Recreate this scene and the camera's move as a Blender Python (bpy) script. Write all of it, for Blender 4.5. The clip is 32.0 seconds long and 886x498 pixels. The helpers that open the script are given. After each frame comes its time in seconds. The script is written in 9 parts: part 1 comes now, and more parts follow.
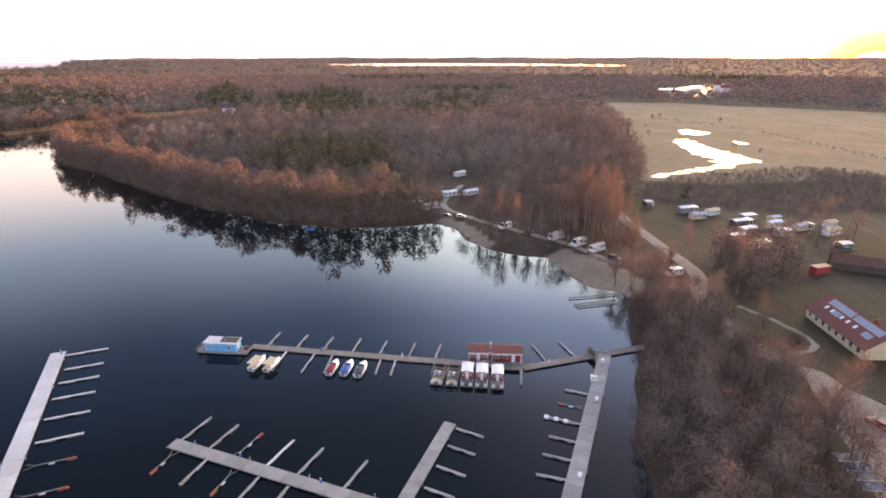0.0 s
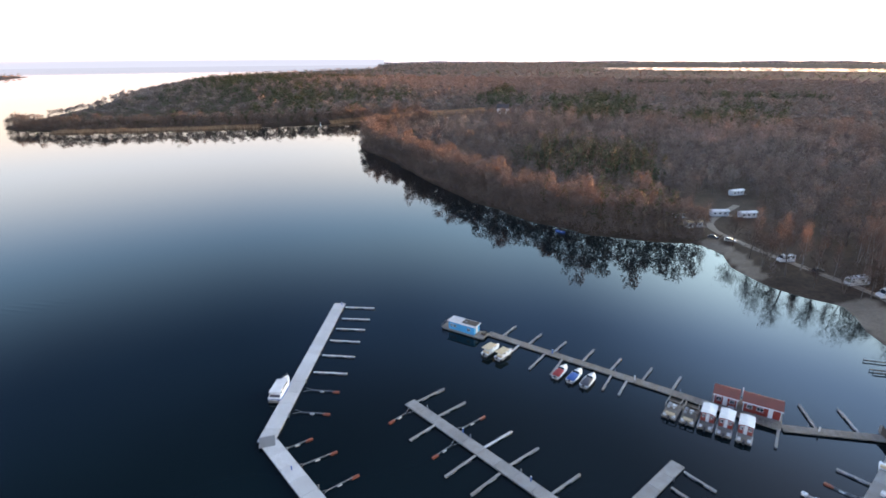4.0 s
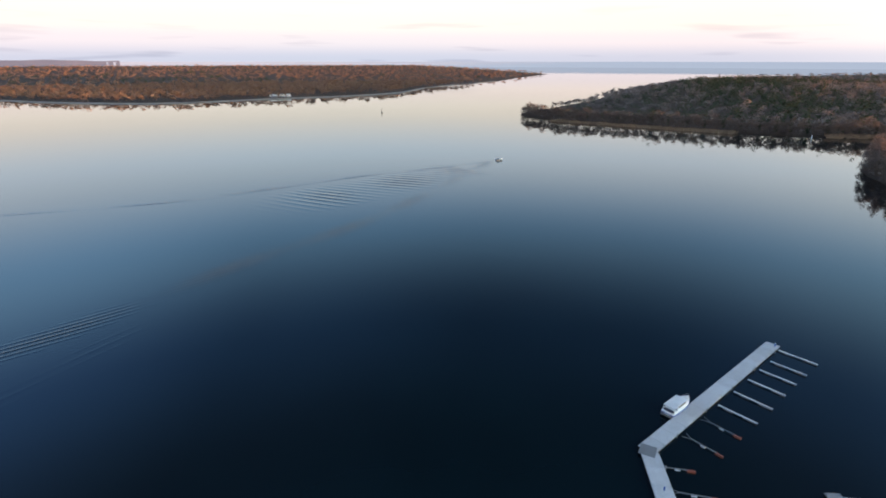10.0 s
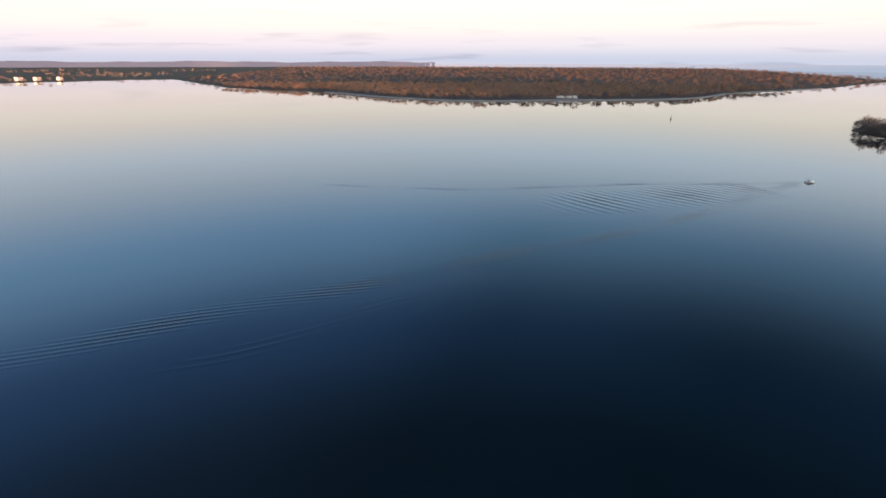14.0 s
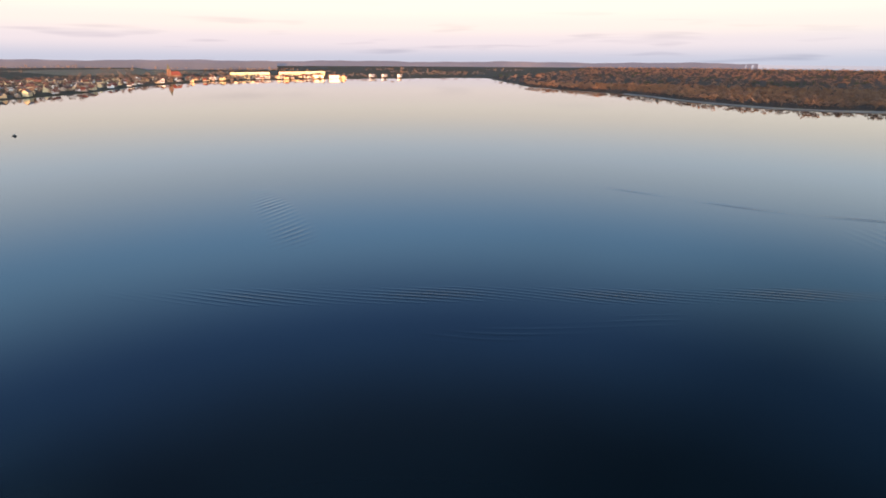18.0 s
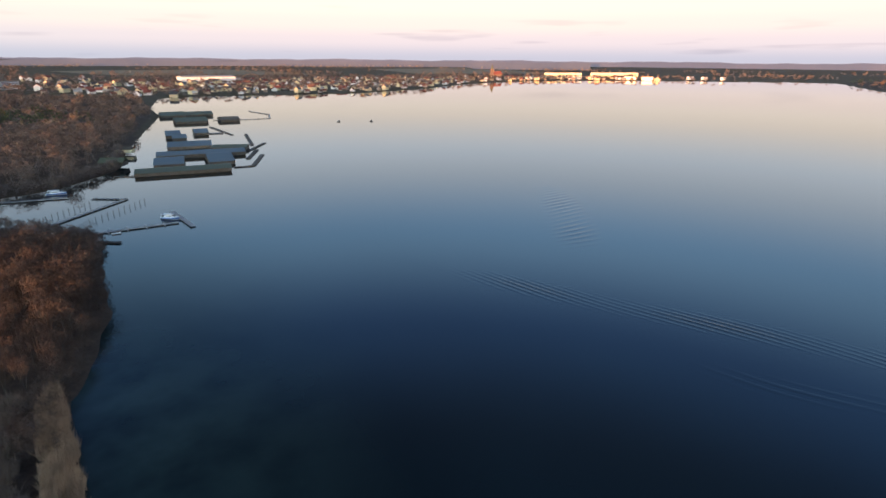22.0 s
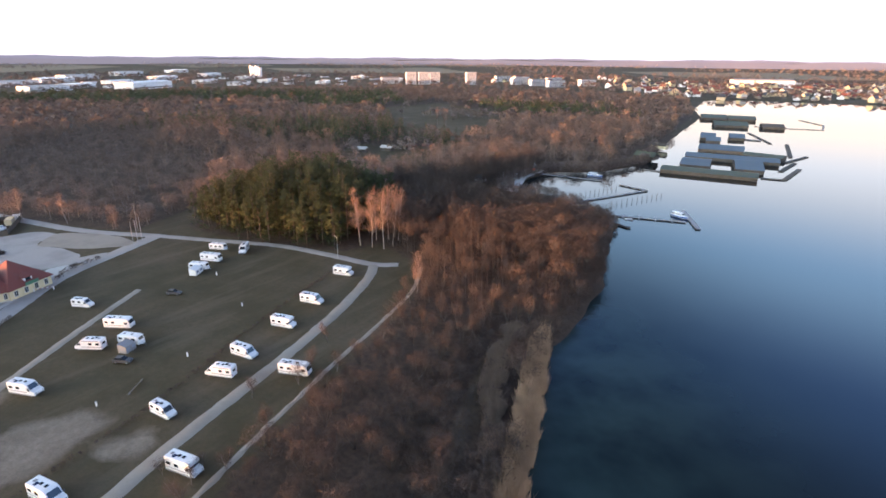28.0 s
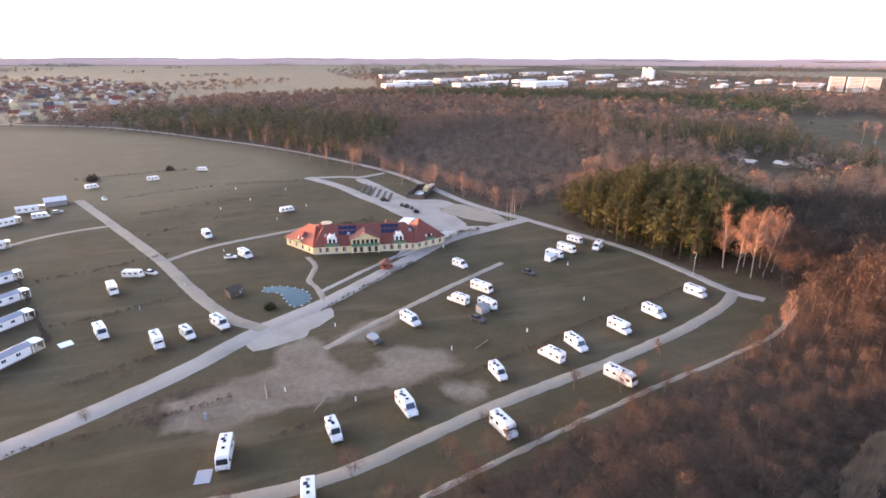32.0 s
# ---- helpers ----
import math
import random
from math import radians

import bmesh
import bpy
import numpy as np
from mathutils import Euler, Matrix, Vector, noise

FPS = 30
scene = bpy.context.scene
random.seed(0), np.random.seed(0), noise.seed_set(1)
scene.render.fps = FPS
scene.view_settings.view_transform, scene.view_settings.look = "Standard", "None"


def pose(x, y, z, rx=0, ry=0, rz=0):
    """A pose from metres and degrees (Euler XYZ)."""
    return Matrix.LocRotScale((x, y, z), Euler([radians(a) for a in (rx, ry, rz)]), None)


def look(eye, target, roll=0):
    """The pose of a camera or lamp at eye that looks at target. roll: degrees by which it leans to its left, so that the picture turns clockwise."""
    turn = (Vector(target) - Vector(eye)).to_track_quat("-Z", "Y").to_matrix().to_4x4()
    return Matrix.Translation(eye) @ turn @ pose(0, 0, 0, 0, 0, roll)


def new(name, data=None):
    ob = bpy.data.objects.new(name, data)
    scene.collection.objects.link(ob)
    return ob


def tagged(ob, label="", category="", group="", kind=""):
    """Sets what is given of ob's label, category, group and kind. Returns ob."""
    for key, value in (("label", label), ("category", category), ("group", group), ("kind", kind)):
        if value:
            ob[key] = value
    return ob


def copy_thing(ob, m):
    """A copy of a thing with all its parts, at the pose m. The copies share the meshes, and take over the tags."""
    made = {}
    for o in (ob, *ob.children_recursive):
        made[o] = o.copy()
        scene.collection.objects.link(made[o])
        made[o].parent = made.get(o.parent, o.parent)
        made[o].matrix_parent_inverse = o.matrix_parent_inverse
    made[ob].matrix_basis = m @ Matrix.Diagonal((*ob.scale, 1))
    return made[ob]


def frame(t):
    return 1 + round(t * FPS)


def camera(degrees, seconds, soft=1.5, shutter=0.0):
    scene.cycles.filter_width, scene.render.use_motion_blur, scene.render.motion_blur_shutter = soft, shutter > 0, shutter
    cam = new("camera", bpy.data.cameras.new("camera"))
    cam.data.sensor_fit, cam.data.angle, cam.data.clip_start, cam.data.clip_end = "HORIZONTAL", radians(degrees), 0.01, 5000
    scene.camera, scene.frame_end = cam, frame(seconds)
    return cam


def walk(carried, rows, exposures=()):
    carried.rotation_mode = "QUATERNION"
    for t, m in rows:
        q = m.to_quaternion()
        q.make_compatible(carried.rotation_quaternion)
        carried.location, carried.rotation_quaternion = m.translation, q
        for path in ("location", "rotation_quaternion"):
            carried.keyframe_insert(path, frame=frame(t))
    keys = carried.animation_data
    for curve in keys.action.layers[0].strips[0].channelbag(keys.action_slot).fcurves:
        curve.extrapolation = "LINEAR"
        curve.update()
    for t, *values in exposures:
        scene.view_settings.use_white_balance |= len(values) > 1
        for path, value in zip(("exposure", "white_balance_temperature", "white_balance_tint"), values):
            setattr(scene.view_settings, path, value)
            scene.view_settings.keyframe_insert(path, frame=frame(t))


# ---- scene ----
cam = camera(78.5, 32.0, soft=1.7)
# the drone hangs over the edge of the lake and turns on the spot
PATH = [
    (0.0, pose(0, 0, 70, 69.98, 0.10, -0.00)),
    (0.5, pose(0, 0, 70, 69.99, 0.10, 3.26)),
    (1.0, pose(0, 0, 70, 70.02, 0.19, 6.56)),
    (1.5, pose(0, 0, 70, 70.06, 0.23, 9.79)),
    (2.0, pose(0, 0, 70, 70.15, 0.28, 13.23)),
    (2.5, pose(0, 0, 70, 70.22, 0.32, 16.67)),
    (3.0, pose(0, 0, 70, 70.30, 0.31, 20.12)),
    (3.5, pose(0, 0, 70, 70.36, 0.30, 23.63)),
    (5.5, pose(0, 0, 70, 70.49, 0.23, 37.86)),
    (6.0, pose(0, 0, 70, 70.50, 0.25, 41.54)),
    (6.5, pose(0, 0, 70, 70.56, 0.25, 45.31)),
    (7.0, pose(0, 0, 70, 70.57, 0.22, 49.14)),
    (7.5, pose(0, 0, 70, 70.58, 0.17, 53.16)),
    (8.0, pose(0, 0, 70, 70.64, 0.20, 57.25)),
    (8.5, pose(0, 0, 70, 70.66, 0.12, 61.39)),
    (9.0, pose(0, 0, 70, 70.69, 0.09, 65.57)),
    (9.5, pose(0, 0, 70, 70.67, 0.01, 69.71)),
    (10.0, pose(0, 0, 70, 70.66, -0.00, 73.59)),
    (10.5, pose(0, 0, 70, 70.63, 0.05, 76.95)),
    (11.0, pose(0, 0, 70, 70.63, 0.02, 80.28)),
    (11.5, pose(0, 0, 70, 70.71, 0.01, 83.74)),
    (12.0, pose(0, 0, 70, 70.78, -0.03, 87.27)),
    (12.5, pose(0, 0, 70, 70.81, -0.07, 90.86)),
    (13.0, pose(0, 0, 70, 70.83, -0.08, 94.58)),
    (13.5, pose(0, 0, 70, 70.82, -0.09, 98.42)),
    (14.0, pose(0, 0, 70, 70.83, -0.16, 102.19)),
    (14.5, pose(0, 0, 70, 70.82, -0.15, 105.97)),
    (16.5, pose(0, 0, 70, 70.84, -0.38, 120.82)),
    (17.0, pose(0, 0, 70, 70.79, -0.28, 124.50)),
    (17.5, pose(0, 0, 70, 70.80, -0.31, 128.11)),
    (18.0, pose(0, 0, 70, 70.78, -0.33, 131.84)),
    (18.5, pose(0, 0, 70, 70.78, -0.40, 135.49)),
    (19.0, pose(0, 0, 70, 70.77, -0.38, 139.14)),
    (19.5, pose(0, 0, 70, 70.74, -0.45, 143.03)),
    (20.0, pose(0, 0, 70, 70.75, -0.45, 146.82)),
    (20.5, pose(0, 0, 70, 70.77, -0.46, 150.60)),
    (21.0, pose(0, 0, 70, 70.76, -0.47, 154.49)),
    (21.5, pose(0, 0, 70, 70.70, -0.47, 158.53)),
    (22.0, pose(0, 0, 70, 70.66, -0.45, 162.45)),
    (22.5, pose(0, 0, 70, 70.67, -0.49, 166.64)),
    (23.0, pose(0, 0, 70, 70.61, -0.47, 170.85)),
    (23.5, pose(0, 0, 70, 70.57, -0.52, 175.07)),
    (24.0, pose(0, 0, 70, 70.50, -0.58, 179.38)),
    (24.5, pose(0, 0, 70, 70.49, -0.56, 183.55)),
    (25.0, pose(0, 0, 70, 70.44, -0.56, 187.99)),
    (25.5, pose(0, 0, 70, 70.46, -0.46, 192.32)),
    (27.5, pose(0, 0, 70, 70.48, -0.46, 209.82)),
    (28.0, pose(0, 0, 70, 70.48, -0.42, 214.39)),
    (28.5, pose(0, 0, 70, 70.53, -0.40, 218.93)),
    (29.0, pose(0, 0, 70, 70.53, -0.39, 223.63)),
    (29.5, pose(0, 0, 70, 70.49, -0.28, 228.38)),
    (30.0, pose(0, 0, 70, 70.48, -0.30, 233.19)),
    (30.5, pose(0, 0, 70, 70.48, -0.28, 238.03)),
    (31.0, pose(0, 0, 70, 70.47, -0.23, 242.69)),
    (31.5, pose(0, 0, 70, 70.46, -0.15, 247.46)),
    (32.0, pose(0, 0, 70, 70.47, -0.17, 252.40)),
]
EXPOSURES = [(0.0, 2.58, 8100, 36), (3.0, 2.42, 7000, 24), (6.0, 1.94, 6350, 14), (10.0, 1.57, 6050, 11), (14.0, 1.5, 5950, 11), (19.0, 1.4, 6100, 12), (23.0, 1.46, 6200, 13), (24.2, 1.54, 6200, 13), (25.5, 1.86, 6250, 15), (28.0, 2.38, 6450, 20), (30.0, 2.80, 6750, 25), (32.0, 2.86, 7000, 29)]
walk(cam, PATH, EXPOSURES)

# ---- world, sun ----
SUN_AZ = 35.5      # degrees from +y towards +x
SUN_EL = 0.55
world = bpy.data.worlds.new("dusk_sky")
scene.world = world
world.use_nodes = True
wn, wl = world.node_tree.nodes, world.node_tree.links
sky = wn.new("ShaderNodeTexSky")
sky.sky_type = 'NISHITA'
sky.sun_disc = False
sky.sun_elevation = radians(SUN_EL)
sky.sun_rotation = radians(SUN_AZ)
sky.air_density, sky.dust_density, sky.ozone_density = 1.0, 0.6, 1.0
# a thin dusk haze lies over the clear sky: white along the skyline, blue higher up, bright towards the sunset
geo = wn.new("ShaderNodeTexCoord")
sep = wn.new("ShaderNodeSeparateXYZ")
wl.new(geo.outputs["Generated"], sep.inputs[0])
ramp = wn.new("ShaderNodeValToRGB")
ramp.color_ramp.interpolation = 'EASE'
HAZE = [(0.0, (0.60, 0.61, 0.67)), (0.03, (0.88, 0.78, 0.75)), (0.055, (1.03, 0.89, 0.76)), (0.085, (1.10, 0.99, 0.80)), (0.17, (0.98, 1.14, 1.20)), (0.31, (0.50, 0.94, 1.38)), (0.47, (0.185, 0.405, 0.86)), (0.63, (0.128, 0.205, 0.38)), (1.0, (0.19, 0.24, 0.36))]
while len(ramp.color_ramp.elements) < len(HAZE):
    ramp.color_ramp.elements.new(0.5)
for e, (p, c) in zip(ramp.color_ramp.elements, HAZE):
    e.position, e.color = p, (*c, 1)
wl.new(sep.outputs["Z"], ramp.inputs[0])
towards = wn.new("ShaderNodeVectorMath")
towards.operation = 'DOT_PRODUCT'
wl.new(geo.outputs["Generated"], towards.inputs[0])
towards.inputs[1].default_value = (math.sin(radians(SUN_AZ)), math.cos(radians(SUN_AZ)), 0.02)
glow = wn.new("ShaderNodeValToRGB")
glow.color_ramp.interpolation = 'EASE'
GLOW = [(0.0, (0.105, 0.10, 0.10)), (0.25, (0.10, 0.10, 0.10)), (0.55, (0.105, 0.10, 0.098)), (0.78, (0.142, 0.128, 0.114)), (0.92, (0.32, 0.25, 0.185)), (0.985, (0.62, 0.43, 0.25)), (0.997, (1.2, 0.66, 0.24)), (1.0, (3.0, 1.6, 0.40))]
while len(glow.color_ramp.elements) < len(GLOW):
    glow.color_ramp.elements.new(0.5)
for e, (p, c) in zip(glow.color_ramp.elements, GLOW):
    e.position, e.color = p, (*c, 1)
half = wn.new("ShaderNodeMapRange")
half.inputs[1].default_value = -1.0
wl.new(towards.outputs["Value"], half.inputs[0])
wl.new(half.outputs[0], glow.inputs[0])


def world_mix(kind, fac, one, two):
    n = wn.new("ShaderNodeMix")
    n.data_type, n.blend_type = 'RGBA', kind
    n.inputs[0].default_value = fac
    for slot, v in ((6, one), (7, two)):
        if isinstance(v, tuple):
            n.inputs[slot].default_value = v
        else:
            wl.new(v, n.inputs[slot])
    return n.outputs[2]


# the air right round the setting sun glows yellow
near_sun = wn.new("ShaderNodeVectorMath")
near_sun.operation = 'DOT_PRODUCT'
wl.new(geo.outputs["Generated"], near_sun.inputs[0])
near_sun.inputs[1].default_value = (math.sin(radians(37)) * 0.9998, math.cos(radians(37)) * 0.9998, -0.045)
away = wn.new("ShaderNodeMath")
away.operation = 'ARCCOSINE'
wl.new(near_sun.outputs["Value"], away.inputs[0])
span = wn.new("ShaderNodeMapRange")
span.inputs[2].default_value = radians(5.5)
wl.new(away.outputs[0], span.inputs[0])
yellow = wn.new("ShaderNodeValToRGB")
yellow.color_ramp.interpolation = 'EASE'
YELLOW = [(0.0, (1.0, 0.9, 0.5)), (0.25, (0.5, 0.24, 0.09)), (0.5, (0.44, 0.25, 0.13)), (0.78, (0.6, 0.5, 0.3)), (1.0, (1, 1, 1))]
while len(yellow.color_ramp.elements) < len(YELLOW):
    yellow.color_ramp.elements.new(0.5)
for e, (p, c) in zip(yellow.color_ramp.elements, YELLOW):
    e.position, e.color = p, (*c, 1)
wl.new(span.outputs[0], yellow.inputs[0])
cool = world_mix('MULTIPLY', 1.0, sky.outputs[0], (0.055, 0.075, 0.14, 1))
# the clear sky is deepest at right angles to the sun, above the haze
deep = wn.new("ShaderNodeValToRGB")
deep.color_ramp.interpolation = 'EASE'
DEEP = [(0.0, 1.65), (0.09, 1.38), (0.22, 0.64), (0.40, 0.34), (0.52, 0.36), (0.66, 0.58), (0.80, 0.95), (0.92, 1.8)]
while len(deep.color_ramp.elements) < len(DEEP):
    deep.color_ramp.elements.new(0.5)
for e, (p, c) in zip(deep.color_ramp.elements, DEEP):
    e.position, e.color = p, (c, c, c, 1)
wl.new(half.outputs[0], deep.inputs[0])
above = wn.new("ShaderNodeMapRange")
above.interpolation_type = 'SMOOTHSTEP'
above.inputs[1].default_value, above.inputs[2].default_value = 0.16, 0.46
wl.new(sep.outputs["Z"], above.inputs[0])
clear = wn.new("ShaderNodeMix")
clear.data_type = 'RGBA'
wl.new(above.outputs[0], clear.inputs[0])
clear.inputs[6].default_value = (1, 1, 1, 1)
wl.new(deep.outputs[0], clear.inputs[7])
haze = world_mix('MULTIPLY', 1.0, world_mix('MULTIPLY', 1.0, ramp.outputs[0], glow.outputs[0]), clear.outputs[2])
haze = world_mix('MULTIPLY', 1.0, world_mix('MULTIPLY', 1.0, haze, yellow.outputs[0]), (10, 10, 10, 1))
# a few thin grey streaks of cloud low in the sky
stretch = wn.new("ShaderNodeVectorMath")
stretch.operation = 'MULTIPLY'
stretch.inputs[1].default_value = (5.0, 5.0, 70.0)
wl.new(geo.outputs["Generated"], stretch.inputs[0])
wisp = wn.new("ShaderNodeTexNoise")
wisp.inputs["Scale"].default_value, wisp.inputs["Detail"].default_value = 1.0, 2.0
wl.new(stretch.outputs[0], wisp.inputs["Vector"])
thin = wn.new("ShaderNodeMapRange")
thin.inputs[1].default_value, thin.inputs[2].default_value, thin.inputs[4].default_value = 0.60, 0.72, 0.55
wl.new(wisp.outputs["Fac"], thin.inputs[0])
low = wn.new("ShaderNodeMapRange")
low.inputs[1].default_value, low.inputs[2].default_value, low.inputs[3].default_value, low.inputs[4].default_value = 0.02, 0.12, 1.0, 0.0
wl.new(sep.outputs["Z"], low.inputs[0])
both = wn.new("ShaderNodeMath")
both.operation = 'MULTIPLY'
wl.new(thin.outputs[0], both.inputs[0])
wl.new(low.outputs[0], both.inputs[1])
cloud = wn.new("ShaderNodeMix")
cloud.data_type, cloud.blend_type = 'RGBA', 'MULTIPLY'
wl.new(both.outputs[0], cloud.inputs[0])
wl.new(haze, cloud.inputs[6])
cloud.inputs[7].default_value = (0.66, 0.68, 0.74, 1)
haze = cloud.outputs[2]
wl.new(world_mix('MIX', 0.86, cool, haze), wn["Background"].inputs[0])
wn["Background"].inputs[1].default_value = 0.45
sun = new("sun", bpy.data.lights.new("sun", "SUN"))
sun.data.energy = 5.0
sun.data.angle = radians(0.5)
sun.data.color = (1.0, 0.43, 0.16)
sun_dir = Vector((math.sin(radians(SUN_AZ)) * math.cos(radians(SUN_EL)), math.cos(radians(SUN_AZ)) * math.cos(radians(SUN_EL)), math.sin(radians(SUN_EL))))
sun.matrix_world = look((0, 0, 300), Vector((0, 0, 300)) - sun_dir)

# ---- materials ----


class Nodes:
    """A node material under construction."""

    def __init__(self, name, rough=0.8, metal=0.0, spec=0.3):
        self.m = bpy.data.materials.new(name)
        self.m.use_nodes = True
        self.t = self.m.node_tree
        self.b = self.t.nodes["Principled BSDF"]
        self.b.inputs["Roughness"].default_value = rough
        self.b.inputs["Metallic"].default_value = metal
        self.b.inputs["Specular IOR Level"].default_value = spec
        self.coord = None

    def add(self, kind, **sets):
        n = self.t.nodes.new(kind)
        for k, v in sets.items():
            n.inputs[k.replace("_", " ")].default_value = v
        return n

    def link(self, a, b):
        self.t.links.new(a, b)

    def where(self, local=False):
        if self.coord is None:
            c = self.add("ShaderNodeTexCoord")
            g = self.add("ShaderNodeNewGeometry")
            self.coord = (g.outputs["Position"], c.outputs["Object"])
        return self.coord[1 if local else 0]

    def noise(self, size, detail=3.0, local=False, rough=0.55):
        n = self.add("ShaderNodeTexNoise", Scale=1.0 / size, Detail=detail, Roughness=rough)
        self.link(self.where(local), n.inputs["Vector"])
        return n.outputs["Fac"]

    def spread(self, fac, lo=0.35, hi=0.65):
        n = self.add("ShaderNodeMapRange")
        n.inputs[1].default_value, n.inputs[2].default_value = lo, hi
        self.link(fac, n.inputs[0])
        return n.outputs[0]

    def mix(self, fac, a, b, blend='MIX'):
        n = self.t.nodes.new("ShaderNodeMix")
        n.data_type, n.blend_type = 'RGBA', blend
        for slot, v in ((0, fac), (6, a), (7, b)):
            if isinstance(v, (int, float)):
                n.inputs[slot].default_value = v
            elif isinstance(v, tuple):
                n.inputs[slot].default_value = (*v, 1)
            else:
                self.link(v, n.inputs[slot])
        return n.outputs[2]

    def times(self, a, b):
        n = self.t.nodes.new("ShaderNodeMath")
        n.operation = 'MULTIPLY'
        for i, v in enumerate((a, b)):
            if isinstance(v, (int, float)):
                n.inputs[i].default_value = v
            else:
                self.link(v, n.inputs[i])
        return n.outputs[0]

    def rnd(self, island=False):
        if island:
            return self.add("ShaderNodeNewGeometry").outputs["Random Per Island"]
        return self.add("ShaderNodeObjectInfo").outputs["Random"]

    def attr(self, name):
        n = self.t.nodes.new("ShaderNodeAttribute")
        n.attribute_name = name
        return n.outputs["Fac"]

    def bump(self, fac, height, dist=1.0):
        n = self.add("ShaderNodeBump", Strength=height, Distance=dist)
        self.link(fac, n.inputs["Height"])
        self.link(n.outputs[0], self.b.inputs["Normal"])

    def done(self, colour):
        if isinstance(colour, tuple):
            self.b.inputs["Base Color"].default_value = (*colour, 1)
        else:
            self.link(colour, self.b.inputs["Base Color"])
        return self.m


def painted(name, colour, rough=0.5, metal=0.0, wear=0.25, size=0.6, spec=0.4, dirt=(0.12, 0.10, 0.08)):
    """A coat or plain surface with soft dirt at two scales."""
    n = Nodes(name, rough, metal, spec)
    big = n.spread(n.noise(size * 4, 4, True), 0.45, 0.8)
    fine = n.spread(n.noise(size * 0.3, 5, True), 0.3, 0.8)
    c = n.mix(n.times(big, wear), colour, dirt)
    c = n.mix(n.times(fine, wear * 0.5), c, tuple(v * 0.6 for v in colour))
    return n.done(c)


def wooden(name, colour, grey=(0.33, 0.31, 0.29), rough=0.85, size=1.0):
    n = Nodes(name, rough, 0, 0.25)
    c = n.mix(n.spread(n.noise(size * 2.5, 4)), colour, grey)
    c = n.mix(n.times(n.rnd(), 0.45), c, tuple(v * 0.55 for v in colour))
    c = n.mix(n.times(n.spread(n.noise(size * 0.15, 5)), 0.35), c, (0.07, 0.06, 0.05))
    n.bump(n.noise(size * 0.1, 4), 0.3, 0.02)
    return n.done(c)


def ground_mat():
    n = Nodes("ground_cover", 0.95, 0, 0.15)
    n1, n2, n3, n4 = n.noise(38, 5), n.noise(9, 5), n.noise(1.4, 4), n.noise(0.35, 3)
    grass = n.mix(n.spread(n2), (0.071, 0.054, 0.029), (0.097, 0.072, 0.042))
    grass = n.mix(n.times(n.spread(n1, 0.48, 0.66), 0.7), grass, (0.122, 0.088, 0.058))
    grass = n.mix(n.times(n.spread(n3, 0.35, 0.75), 0.55), grass, (0.060, 0.055, 0.026))
    turned = n.add("ShaderNodeMapping")
    turned.inputs["Rotation"].default_value = (0, 0, radians(-19))
    turned.inputs["Scale"].default_value = (0.22, 0.026, 0.22)
    n.link(n.where(), turned.inputs["Vector"])
    rows_ = n.add("ShaderNodeTexNoise", Scale=1.0, Detail=3.0)
    n.link(turned.outputs[0], rows_.inputs["Vector"])
    grass = n.mix(n.times(n.spread(rows_.outputs["Fac"], 0.54, 0.70), 0.4), grass, (0.058, 0.050, 0.027))
    grass = n.mix(n.times(n.spread(rows_.outputs["Fac"], 0.44, 0.30), 0.3), grass, (0.160, 0.124, 0.086))
    litter = n.mix(n.spread(n2), (0.070, 0.048, 0.034), (0.115, 0.077, 0.054))
    litter = n.mix(n.times(n.spread(n3), 0.6), litter, (0.035, 0.027, 0.020))
    meadow = n.mix(n.spread(n1), (0.30, 0.235, 0.15), (0.23, 0.185, 0.12))
    meadow = n.mix(n.times(n.spread(n2), 0.5), meadow, (0.17, 0.13, 0.08))
    sand = n.mix(n.spread(n2), (0.35, 0.28, 0.21), (0.26, 0.205, 0.15))
    sand = n.mix(n.times(n.spread(n3), 0.4), sand, (0.20, 0.16, 0.12))
    dirt = n.mix(n.spread(n2), (0.30, 0.24, 0.19), (0.20, 0.155, 0.115))
    dirt = n.mix(n.times(n.spread(n3), 0.35), dirt, (0.13, 0.11, 0.07))

    def edge(name):
        a = n.add("ShaderNodeMath")
        a.operation = 'ADD'
        n.link(n.attr(name), a.inputs[0])
        n.link(n.times(n3, 0.5), a.inputs[1])
        return n.spread(a.outputs[0], 0.55, 0.95)

    c = n.mix(n.times(edge("dry"), 0.40), grass, meadow)
    c = n.mix(edge("litter"), c, litter)
    c = n.mix(edge("meadow"), c, meadow)
    worn = n.add("ShaderNodeMath")
    worn.operation = 'ADD'
    n.link(n.times(n.attr("dirt"), 0.75), worn.inputs[0])
    n.link(n.times(n2, 0.95), worn.inputs[1])
    c = n.mix(n.times(n.spread(worn.outputs[0], 0.86, 1.12), 0.85), c, dirt)
    c = n.mix(edge("sand"), c, sand)
    c = n.mix(n.times(n.spread(n4, 0.4, 0.8), 0.25), c, (0.04, 0.035, 0.025))
    n.bump(n3, 0.6, 0.12)
    return n.done(c)


